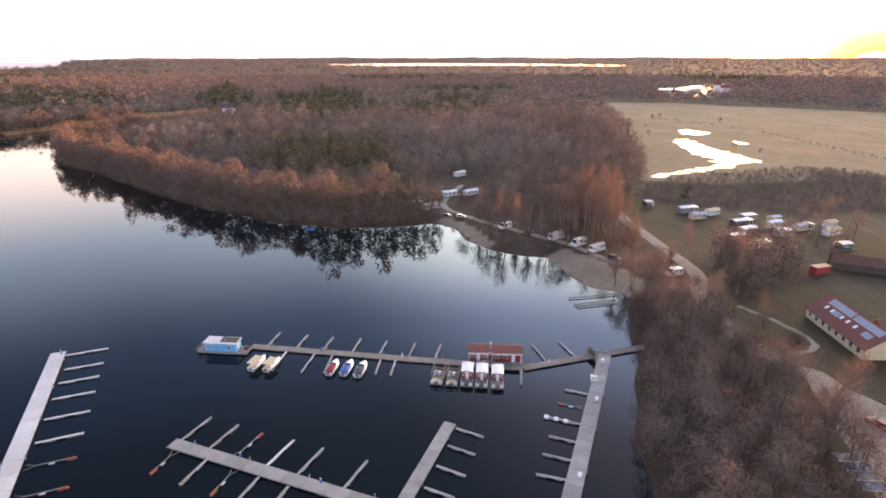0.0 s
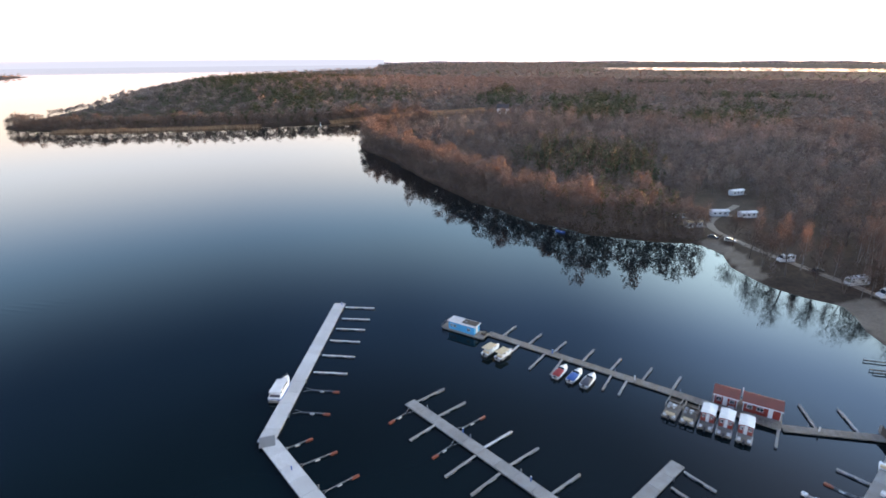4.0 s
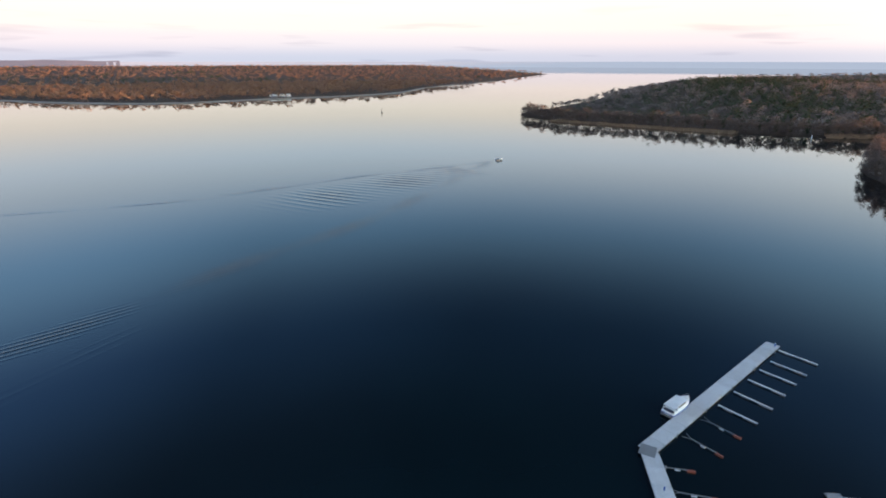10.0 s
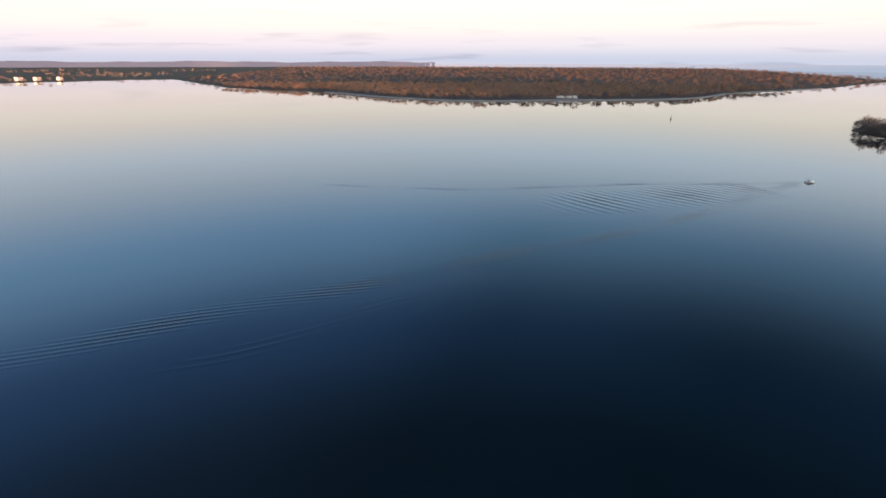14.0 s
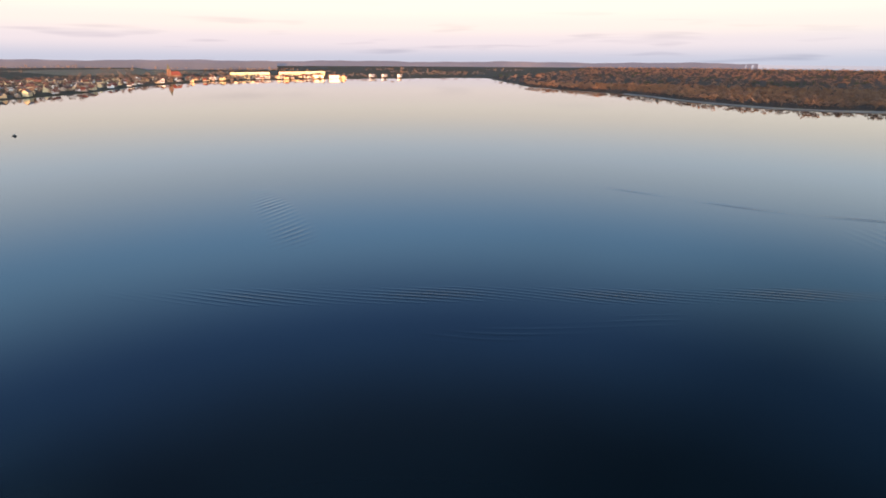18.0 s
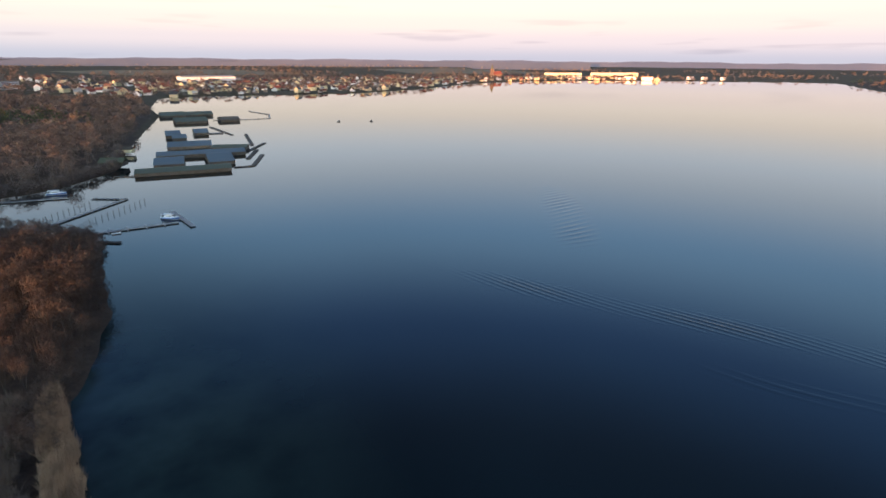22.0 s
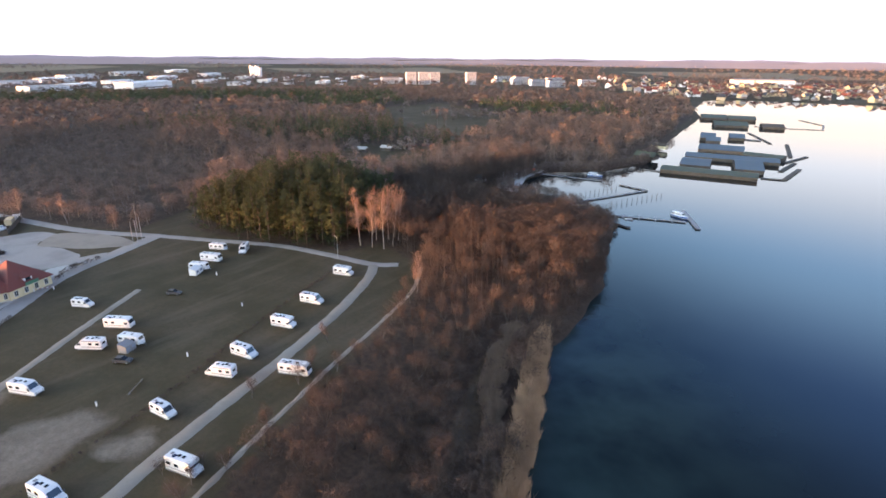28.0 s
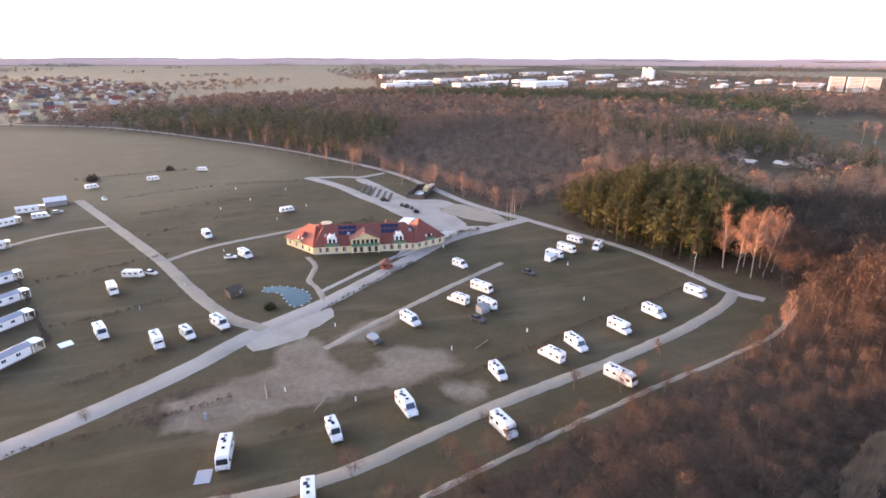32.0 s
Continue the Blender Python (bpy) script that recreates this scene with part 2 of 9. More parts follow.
def water_mat(name="lake_water", deep=(0.0018, 0.0065, 0.0085), rough=0.02, ripple=0.025, bed=(0.024, 0.042, 0.040)):
    n = Nodes(name, rough, 0, 0.5)
    n.b.inputs["IOR"].default_value = 1.25
    c = n.mix(n.spread(n.noise(60, 3)), deep, tuple(v * 1.5 for v in deep))
    # the sandy bed shows through the shallows below the camp
    axes = n.add("ShaderNodeSeparateXYZ")
    n.link(n.where(), axes.inputs[0])
    shelf = n.times(n.spread(axes.outputs["X"], -20, 38), n.times(n.spread(axes.outputs["Y"], -10, -50), n.spread(axes.outputs["Y"], -210, -120)))
    c = n.mix(n.times(shelf, n.spread(n.noise(14, 3), 0.2, 0.6)), c, bed)
    n.bump(n.noise(2.2, 3), ripple, 0.25)
    return n.done(c)


def twig_mat(name, a, b, tip, big=35):
    n = Nodes(name, 0.9, 0, 0.15)
    c = n.mix(n.spread(n.noise(big, 3)), a, b)
    c = n.mix(n.times(n.spread(n.noise(big * 0.22, 2), 0.45, 0.7), 0.6), c, tip)
    c = n.mix(n.times(n.rnd(True), 0.18), c, tuple(v * 0.5 for v in a))
    c = n.mix(n.times(n.rnd(), 0.35), c, tuple(v * 1.3 for v in b))
    # light filters through the loose mass of twigs
    thin = n.add("ShaderNodeBsdfTranslucent")
    n.link(c, thin.inputs["Color"])
    both = n.add("ShaderNodeMixShader")
    both.inputs[0].default_value = 0.10
    n.link(n.b.outputs[0], both.inputs[1])
    n.link(thin.outputs[0], both.inputs[2])
    n.link(both.outputs[0], n.t.nodes["Material Output"].inputs["Surface"])
    return n.done(c)


M = {}
M["ground"] = ground_mat()
M["water"] = water_mat()
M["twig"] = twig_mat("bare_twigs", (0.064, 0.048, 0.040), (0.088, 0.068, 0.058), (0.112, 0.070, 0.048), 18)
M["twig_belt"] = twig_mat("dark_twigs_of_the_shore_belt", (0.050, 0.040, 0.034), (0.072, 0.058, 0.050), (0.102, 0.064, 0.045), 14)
# the low sun's orange on the far shore is put into this colour
M["twig_isle"] = twig_mat("sun_tinted_woods_of_the_far_shore", (0.175, 0.112, 0.080), (0.240, 0.155, 0.108), (0.310, 0.165, 0.095), 60)
# both woods lighter than the near twigs: distance haze put into the colour
M["twig_far"] = twig_mat("bare_twigs_paled_for_haze", (0.128, 0.100, 0.087), (0.188, 0.150, 0.130), (0.185, 0.130, 0.100), 26)
M["twig_south"] = twig_mat("brown_twigs_of_the_southern_woods", (0.128, 0.095, 0.078), (0.186, 0.140, 0.115), (0.215, 0.128, 0.084), 26)
M["twig_birch"] = twig_mat("birch_twigs", (0.165, 0.112, 0.088), (0.215, 0.150, 0.120), (0.260, 0.140, 0.088))
# also colours north and east woods past 620 m, paled for haze
M["twig_pale"] = twig_mat("pale_birch_and_hazed_woods", (0.185, 0.148, 0.130), (0.250, 0.210, 0.190), (0.225, 0.150, 0.115), 70)
M["bark_dark"] = wooden("dark_alder_bark", (0.065, 0.052, 0.043), (0.105, 0.088, 0.076))
M["bark"] = wooden("tree_bark", (0.13, 0.10, 0.08), (0.22, 0.19, 0.165))
M["birch"] = wooden("birch_bark", (0.38, 0.33, 0.29), (0.27, 0.235, 0.21))
M["needle"] = twig_mat("pine_needles", (0.032, 0.048, 0.022), (0.052, 0.064, 0.027), (0.080, 0.076, 0.032), 9)
# lighter than the grove's needles: light on the far pines put into it
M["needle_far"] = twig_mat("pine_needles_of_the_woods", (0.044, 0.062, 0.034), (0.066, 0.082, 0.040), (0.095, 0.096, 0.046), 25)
M["pinebark"] = wooden("pine_bark", (0.20, 0.12, 0.08), (0.16, 0.12, 0.095))
M["reed"] = twig_mat("dry_reed", (0.46, 0.31, 0.20), (0.34, 0.23, 0.15), (0.56, 0.38, 0.24), 2)
M["reed_grey"] = twig_mat("weathered_reed", (0.22, 0.165, 0.125), (0.17, 0.13, 0.105), (0.28, 0.20, 0.145), 4)
M["deck"] = wooden("grey_decking", (0.36, 0.34, 0.32), (0.46, 0.45, 0.44))
M["deck_pale"] = wooden("pale_decking", (0.72, 0.71, 0.70), (0.80, 0.80, 0.80))
M["deck_brown"] = wooden("brown_decking", (0.30, 0.25, 0.20), (0.36, 0.33, 0.30))
M["plaster"] = painted("weathered_house_plaster", (0.40, 0.33, 0.29), 0.9, wear=0.5, size=8.0)
M["float_orange"] = painted("orange_float", (0.30, 0.085, 0.05), 0.6)
M["galv"] = painted("galvanised_steel", (0.24, 0.24, 0.24), 0.6, 0.3)
M["white"] = painted("white_paint", (0.78, 0.78, 0.77), 0.45)
M["gel"] = painted("white_gelcoat", (0.80, 0.80, 0.79), 0.25, wear=0.12)
M["glass"] = painted("dark_glass", (0.02, 0.025, 0.03), 0.08, wear=0.05, spec=0.6)
M["black"] = painted("black_rubber", (0.02, 0.02, 0.02), 0.8)
M["grey"] = painted("grey_plastic", (0.25, 0.25, 0.26), 0.6)
M["silver"] = painted("silver_car_paint", (0.40, 0.41, 0.43), 0.3, 0.5)
M["dkred"] = painted("dark_red_car_paint", (0.20, 0.03, 0.03), 0.35)
M["darkgrey"] = painted("dark_grey_paint", (0.07, 0.07, 0.075), 0.5)
M["blue"] = painted("blue_painted_boards", (0.07, 0.42, 0.72), 0.6)
M["red"] = painted("falu_red_boards", (0.30, 0.045, 0.030), 0.75)
M["roofbrown"] = painted("brown_roof_tiles", (0.15, 0.078, 0.060), 0.85)
M["redtile"] = painted("red_clay_tiles", (0.205, 0.062, 0.048), 0.8, wear=0.35)
M["felt"] = painted("faded_red_roof_felt", (0.30, 0.105, 0.08), 0.9, wear=0.4)
M["cream"] = painted("cream_render", (0.68, 0.58, 0.36), 0.9)
M["canvas_red"] = painted("red_canvas", (0.38, 0.05, 0.05), 0.9)
M["canvas_blue"] = painted("blue_canvas", (0.06, 0.15, 0.42), 0.9)
M["canvas_grey"] = painted("grey_canvas", (0.10, 0.10, 0.12), 0.9)
M["canvas_cream"] = painted("cream_canvas", (0.66, 0.53, 0.34), 0.9)
M["green"] = painted("green_balcony_paint", (0.08, 0.20, 0.13), 0.7)
M["solar"] = painted("solar_cells", (0.015, 0.025, 0.065), 0.15, spec=0.7, wear=0.08)
M["solar_pale"] = painted("solar_glass", (0.30, 0.33, 0.38), 0.15, spec=0.7, wear=0.08)
M["tarmac"] = painted("grey_road", (0.34, 0.31, 0.285), 0.95, wear=0.5, size=2.5)
M["gravel"] = painted("sandy_track", (0.31, 0.262, 0.212), 0.95, wear=0.5, size=2.0)
M["earth"] = painted("trodden_sandy_earth", (0.30, 0.25, 0.20), 0.95, wear=0.6, size=2.0)
M["roofgreen"] = painted("weathered_green_roof_sheet", (0.075, 0.09, 0.06), 0.7)
M["roofblue"] = painted("blue_grey_roof_sheet", (0.085, 0.120, 0.145), 0.6)
M["boards"] = wooden("dark_boards", (0.09, 0.075, 0.06), (0.14, 0.12, 0.10))
M["brick"] = painted("dull_brown_brick", (0.17, 0.11, 0.09), 0.9, wear=0.3)
M["evening_glass"] = painted("apartment_window_glass", (0.05, 0.05, 0.055), 0.30, wear=0.05, spec=0.7)
M["concrete"] = painted("pale_concrete", (0.46, 0.44, 0.41), 0.9, wear=0.4, size=3)

# ---- building helpers ----


def part(name, bm, material, parent=None, label="", smooth=False):
    """One mesh object from a bmesh, under parent if given."""
    me = bpy.data.meshes.new(name)
    bm.to_mesh(me)
    bm.free()
    me.materials.append(material)
    if smooth:
        me.polygons.foreach_set("use_smooth", [True] * len(me.polygons))
    ob = new(name, me)
    ob.parent = parent
    if label:
        ob["label"] = label
    return ob


def empty(name, m=None):
    ob = new(name)
    if m is not None:
        ob.matrix_world = m
    return ob


def box(bm, x0, x1, y0, y1, z0, z1, bevel=0.0):
    vs = [bm.verts.new((x, y, z)) for z in (z0, z1) for x, y in ((x0, y0), (x1, y0), (x1, y1), (x0, y1))]
    fs = [bm.faces.new([vs[i] for i in f]) for f in ((3, 2, 1, 0), (4, 5, 6, 7), (0, 1, 5, 4), (1, 2, 6, 5), (2, 3, 7, 6), (3, 0, 4, 7))]
    if bevel:
        es = list({e for f in fs for e in f.edges})
        bmesh.ops.bevel(bm, geom=es, offset=bevel, segments=2, affect='EDGES')
    return bm


def boxes(*rows, bevel=0.0):
    bm = bmesh.new()
    for r in rows:
        box(bm, *r, bevel=bevel)
    return bm


def tube(bm, p, q, r0, r1=None, n=6, caps=True):
    p, q = Vector(p), Vector(q)
    r1 = r0 if r1 is None else r1
    z = (q - p).normalized()
    x = z.orthogonal().normalized()
    y = z.cross(x)
    rings = []
    for c, r in ((p, r0), (q, r1)):
        rings.append([bm.verts.new(c + (x * math.cos(a) + y * math.sin(a)) * r) for a in (2 * math.pi * i / n for i in range(n))])
    for i in range(n):
        bm.faces.new((rings[0][i], rings[0][(i + 1) % n], rings[1][(i + 1) % n], rings[1][i]))
    if caps:
        bm.faces.new(rings[0][::-1])
        bm.faces.new(rings[1])
    return bm


def loft(bm, rings, close=True, caps=True):
    """Joins rings of equally many points into a skin."""
    rows = [[bm.verts.new(p) for p in r] for r in rings]
    n = len(rows[0])
    for a, b in zip(rows, rows[1:]):
        for i in range(n if close else n - 1):
            bm.faces.new((a[i], a[(i + 1) % n], b[(i + 1) % n], b[i]))
    if caps:
        bm.faces.new(rows[0][::-1])
        bm.faces.new(rows[-1])
    return bm


def raw_mesh(name, V, F, material, kind="", smooth=False):
    """A mesh object straight from arrays of vertices and triangles (or quads)."""
    V, F = np.asarray(V, np.float32), np.asarray(F, np.int32)
    me = bpy.data.meshes.new(name)
    k = F.shape[1]
    me.vertices.add(len(V))
    me.vertices.foreach_set("co", V.ravel())
    me.loops.add(F.size)
    me.loops.foreach_set("vertex_index", F.ravel())
    me.polygons.add(len(F))
    me.polygons.foreach_set("loop_start", np.arange(0, F.size, k, dtype=np.int32))
    me.polygons.foreach_set("loop_total", np.full(len(F), k, np.int32))
    if smooth:
        me.polygons.foreach_set("use_smooth", np.ones(len(F), bool))
    me.update(calc_edges=True)
    me.materials.append(material)
    ob = new(name, me)
    if kind:
        ob["kind"] = kind
    return ob


def inside(poly, x, y):
    """Which of the points lie in the polygon."""
    x, y = np.asarray(x, float), np.asarray(y, float)
    r = np.zeros(x.shape, bool)
    p = np.asarray(poly, float)
    for (x0, y0), (x1, y1) in zip(p, np.roll(p, -1, 0)):
        if y0 != y1:
            c = ((y0 > y) != (y1 > y)) & (x < (x1 - x0) * (y - y0) / (y1 - y0) + x0)
            r ^= c
    return r


def gap(poly, x, y, closed=True):
    """The distance to a line or to the rim of a polygon."""
    x, y = np.asarray(x, float), np.asarray(y, float)
    d = np.full(x.shape, 1e9)
    p = np.asarray(poly, float)
    for (x0, y0), (x1, y1) in (zip(p, np.roll(p, -1, 0)) if closed else zip(p, p[1:])):
        dx, dy = x1 - x0, y1 - y0
        t = np.clip(((x - x0) * dx + (y - y0) * dy) / (dx * dx + dy * dy + 1e-9), 0, 1)
        d = np.minimum(d, (x - x0 - t * dx) ** 2 + (y - y0 - t * dy) ** 2)
    return np.sqrt(d)


def smooth_line(pts, step=3.0):
    """A curve through the points, resampled about every step metres."""
    p = np.asarray(pts, float)
    p = np.vstack((2 * p[0] - p[1], p, 2 * p[-1] - p[-2]))
    out = []
    for i in range(1, len(p) - 2):
        a, b, c, d = p[i - 1:i + 3]
        n = max(2, int(np.hypot(*(c - b)) / step))
        for t in np.arange(n) / n:
            out.append(0.5 * (2 * b + (c - a) * t + (2 * a - 5 * b + 4 * c - d) * t * t + (3 * b - a - 3 * c + d) * t ** 3))
    out.append(p[-2])
    return np.array(out)

# ---- shores and land cover, in metres from the drone ----
CAPE = [(-663, 299), (-590, 312), (-520, 368), (-437, 432), (-386, 488), (-335, 599), (-288, 700), (-252, 640), (-268, 560), (-284, 508), (-288, 442), (-285, 403), (-262, 362)]
NORTH = [(-207, 324), (-174, 295), (-139, 267), (-110, 246), (-91, 236), (-70, 225), (-44, 217), (-20, 219), (-4, 224), (4, 217), (14, 193), (30, 184), (38, 182), (41, 170), (47, 155), (56, 151), (52, 137), (46, 113), (42, 99), (36, 82), (35, 68)]
CAMP = [(30, 40), (28, 0), (29, -40), (34, -78), (41, -100), (46, -115), (45, -130), (48, -165), (60, -205), (66, -234), (94, -258), (113, -270), (131, -262), (141, -280), (139, -326), (114, -343), (102, -374), (95, -395), (106, -476), (112, -550), (127, -763), (157, -882), (178, -1080)]
TOWN = [(130, -1130), (-19, -1148), (-186, -1182), (-378, -1336), (-500, -1490), (-623, -1612), (-840, -1750), (-1030, -1790), (-1406, -1700), (-1609, -1601), (-1754, -1553), (-1870, -1440)]
ISLE = [(-1347, -880), (-1215, -545), (-1040, -289), (-1017, -148), (-1080, 18), (-1169, 226), (-1450, 419), (-1720, 691), (-2164, 999), (-2480, 1260), (-3300, 1350), (-5800, 1500)]
OPEN = [(-5800, 5800), (-3300, 5800), (-2700, 4051), (-1966, 2909), (-1914, 1828), (-1243, 972), (-1019, 677), (-857, 513), (-752, 386), (-700, 318)]
LAKE = CAPE + NORTH + CAMP + TOWN + ISLE + OPEN
FAR_LAKE = [(-640, 3050), (-200, 2900), (370, 2950), (851, 2750), (1150, 3300), (500, 4000), (-200, 4200), (-800, 4000)]
LAND_Z = 1.5

EAST_SCRUB = [(95, 262), (112, 290), (150, 312), (215, 330), (250, 320), (260, 270), (215, 238), (170, 232), (128, 240), (110, 246)]
BIRCHES = [(47, 206), (62, 196), (76, 208), (77, 235), (84, 264), (70, 262), (58, 240), (46, 224)]
BANK_TREES = [(86, 140), (96, 150), (120, 156), (118, 180), (104, 186), (90, 178), (88, 160)]
BELT = [(30, 66), (37, 82), (43, 99), (47, 113), (53, 137), (56, 148), (62, 143), (62, 124), (67, 108), (70, 92), (71, 77), (70, 60), (69, 20), (66, -18), (69, -34), (77, -62), (87, -103), (93, -122), (108, -142), (130, -150), (150, -205), (190, -215), (165, -260), (150, -330), (118, -345), (140, -326), (143, -280), (132, -259), (113, -267), (92, -256), (66, -232), (61, -203), (50, -165), (48, -130), (55, -121), (56, -100), (50, -81), (40, -58), (33, -46), (29, -30), (28, 0), (30, 40)]
GROVE = [(214, -119), (169, -123), (137, -136), (131, -158), (157, -195), (215, -208), (226, -160)]
SOUTH_WOOD = [(690, 262), (604, 140), (496, 30), (371, -48), (306, -73), (225, -103), (238, -140), (225, -215), (165, -255), (152, -335), (108, -352), (112, -400), (118, -540), (135, -763), (165, -882), (200, -1050), (420, -1080), (750, -960), (1000, -700), (1120, -420), (1150, -200), (1040, 60), (880, 160)]
CLEARING = [(251, -385), (300, -392), (400, -470), (520, -600), (500, -720), (440, -700), (312, -590), (262, -480), (243, -410)]
GARDENS = [(226, -250), (262, -262), (300, -290), (312, -330), (262, -360), (228, -335), (215, -290)]
HOUSE_GAP = [(-266, 667), (-240, 660), (-226, 606), (-252, 600)]
NORTH_WOOD = [(0, 232), (-20, 222), (-44, 220), (-70, 228), (-110, 249), (-139, 270), (-174, 298), (-207, 327), (-256, 363), (-282, 403), (-284, 442), (-281, 508), (-265, 560), (-249, 640), (-288, 703), (-338, 601), (-389, 491), (-440, 436), (-522, 372), (-592, 316), (-660, 302), (-698, 324), (-750, 392), (-855, 519), (-1017, 683), (-1241, 978), (-1912, 1840), (-1960, 2915), (-2690, 4060), (-3100, 5400), (4000, 5000), (3000, 3000), (1500, 1650), (700, 1250), (420, 1100), (300, 900), (215, 800), (198, 642), (161, 470), (138, 375), (112, 300), (93, 262), (70, 232), (50, 222), (28, 234), (10, 240)]
ISLE_WOOD = [(-1900, -1440), (-1353, -876), (-1222, -540), (-1048, -286), (-1025, -148), (-1088, 20), (-1177, 230), (-1456, 425), (-1726, 697), (-2170, 1004), (-2470, 1250), (-3300, 1340), (-4900, 1400), (-4900, -2500), (-3000, -1700)]
# from (640, 590) on unseen, added to keep the low sun off the camp
EAST_WOOD = [(300, 900), (235, 800), (328, 781), (385, 738), (441, 707), (493, 678), (519, 652), (640, 590), (720, 520), (800, 440), (2600, 1400), (3000, 3000), (1500, 1650), (700, 1250), (420, 1100)]
UPPER_POOL = [(352, 915), (372, 985), (432, 1060), (545, 1290), (620, 1230), (560, 1090), (480, 930), (410, 850)]
EAST_YARD = [(108, 37), (113, 23), (115, 5), (124, -1), (128, -4), (112, -10), (105, -16), (108, -37), (105, -36), (101, -14), (100, 5), (100, 26)]
BEACH_GRASS = [(-14, 232), (0, 226), (14, 206), (28, 193), (40, 186), (52, 178), (66, 160), (76, 170), (74, 200), (50, 226), (20, 300), (-10, 280)]
WOODS = (BEACH_GRASS, EAST_YARD, EAST_SCRUB, BIRCHES, BANK_TREES, BELT, GROVE, SOUTH_WOOD, NORTH_WOOD, EAST_WOOD, ISLE_WOOD)
MEADOW = [(112, 300), (138, 375), (161, 470), (198, 642), (235, 800), (328, 781), (385, 738), (441, 707), (519, 652), (640, 590), (720, 520), (800, 430), (900, 300), (420, 290), (260, 300), (225, 345), (215, 300), (150, 290)]
FIELDS = [(690, 262), (880, 160), (1040, 60), (1150, -200), (1300, -250), (4900, -900), (4900, 2500), (1700, 1500), (1000, 420)]
SAND_A = [(58, 148), (47, 154), (40, 171), (36, 184), (45, 188), (56, 176), (66, 156)]
SAND_B = [(-6, 224), (5, 217), (14, 193), (20, 195), (12, 217), (2, 230)]
WEST_FIELD = [(640, 245), (552, 86), (427, -6), (336, -22), (300, 30), (270, 60), (300, 110), (340, 150), (420, 230)]
YARD = [(126.5, -3.2), (118.0, 2.2), (112.3, 9.4), (110.0, 17.7), (109.2, 25.3), (99.1, 24.3), (98.2, 15.4), (100.4, 5.6), (100.9, -5.4), (101.7, -14.4), (114.7, -9.1), (126.7, -6.4)]
SAPLINGS = [(214, -108), (228, -100), (270, -92), (328, -62), (410, -80), (469, -136), (540, -224), (500, -280), (409, -217), (323, -225), (250, -150)]
PINES_A = [(600, 140), (494, 35), (433, -9), (380, -44), (420, -90), (500, -120), (584, -120), (690, -40), (753, 47), (705, 173)]
PINES_B = [(971, -221), (927, -80), (1000, -120), (1090, -330), (981, -561), (751, -750), (664, -808), (500, -640), (560, -520), (700, -560), (860, -420)]
PINES_C = [(480, -330), (410, -400), (357, -430), (266, -365), (250, -305), (330, -300), (430, -290)]
PINES_N = [(-120, 325), (-126, 400), (-54, 408), (-30, 363), (-27, 300), (-70, 292)]
PINES_O = [(-236, 750), (-229, 1040), (-126, 904), (-103, 654), (-165, 635)]
PINES_P = [(-47, 603), (-7, 872), (66, 837), (50, 604), (3, 538)]
PINES_Q = [(-344, 740), (-409, 1101), (-229, 720), (-260, 690)]
PALE_N = [(-39, 340), (-41, 525), (30, 627), (82, 483), (62, 352), (13, 322)]
PINES_M = [(-257, 860), (-155, 850), (-40, 660), (-120, 575), (-200, 640)]
PINES_CAPE = [(-655, 315), (-520, 390), (-405, 520), (-420, 800), (-700, 900), (-900, 800), (-800, 520)]
PINES = (PINES_CAPE, PINES_A, PINES_B, PINES_C, PINES_N, PINES_M, PINES_O, PINES_P, PINES_Q)
TOWN_LAND = [(170, -1110), (-19, -1162), (-186, -1196), (-378, -1350), (-500, -1505), (-623, -1628), (-840, -1765), (-1030, -1805), (-1406, -1715), (-1609, -1616), (-1800, -1560), (-2200, -1700), (-3000, -1900), (-3600, -3300), (0, -4900), (3500, -3400), (4800, -900), (2600, -250), (1300, -280), (1000, -760), (600, -1060), (300, -1090)]
YARD_B = [(101.7, -14.4), (102.8, -18.1), (102.9, -25.3), (105.5, -35.6), (111.7, -35.2), (116.7, -25.5), (115.4, -21.2), (109.6, -20.7), (106.6, -16.3), (105.3, -12.6)]
YARD_C = [(126, -11), (133, -21), (134, -29), (124, -19)]
YARD_E = [(98, -31), (95, -41), (91, -38), (94, -31)]


YARD_D = [(128.5, -3.0), (127.0, 2.8), (119.0, 2.4), (113.6, -0.8), (107.6, -7.2), (109.3, -9.2), (120.8, -6.1), (127.5, -5.9)]
# pale fields of the plain, which also stand for the haze over it
PLAIN = [[(-300, -2500), (500, -2400), (900, -2900), (200, -3200)], [(1300, -2200), (1900, -1700), (2400, -1900), (1900, -2700)], [(2500, -700), (3600, -500), (4300, -1100), (3000, -1500)], [(1600, -3100), (2800, -2500), (3200, -3000), (2000, -3900)], [(-1400, -2600), (-700, -2600), (-600, -3300), (-1500, -3400)], [(2700, -1700), (3500, -1700), (3300, -2300), (2700, -2200)]]


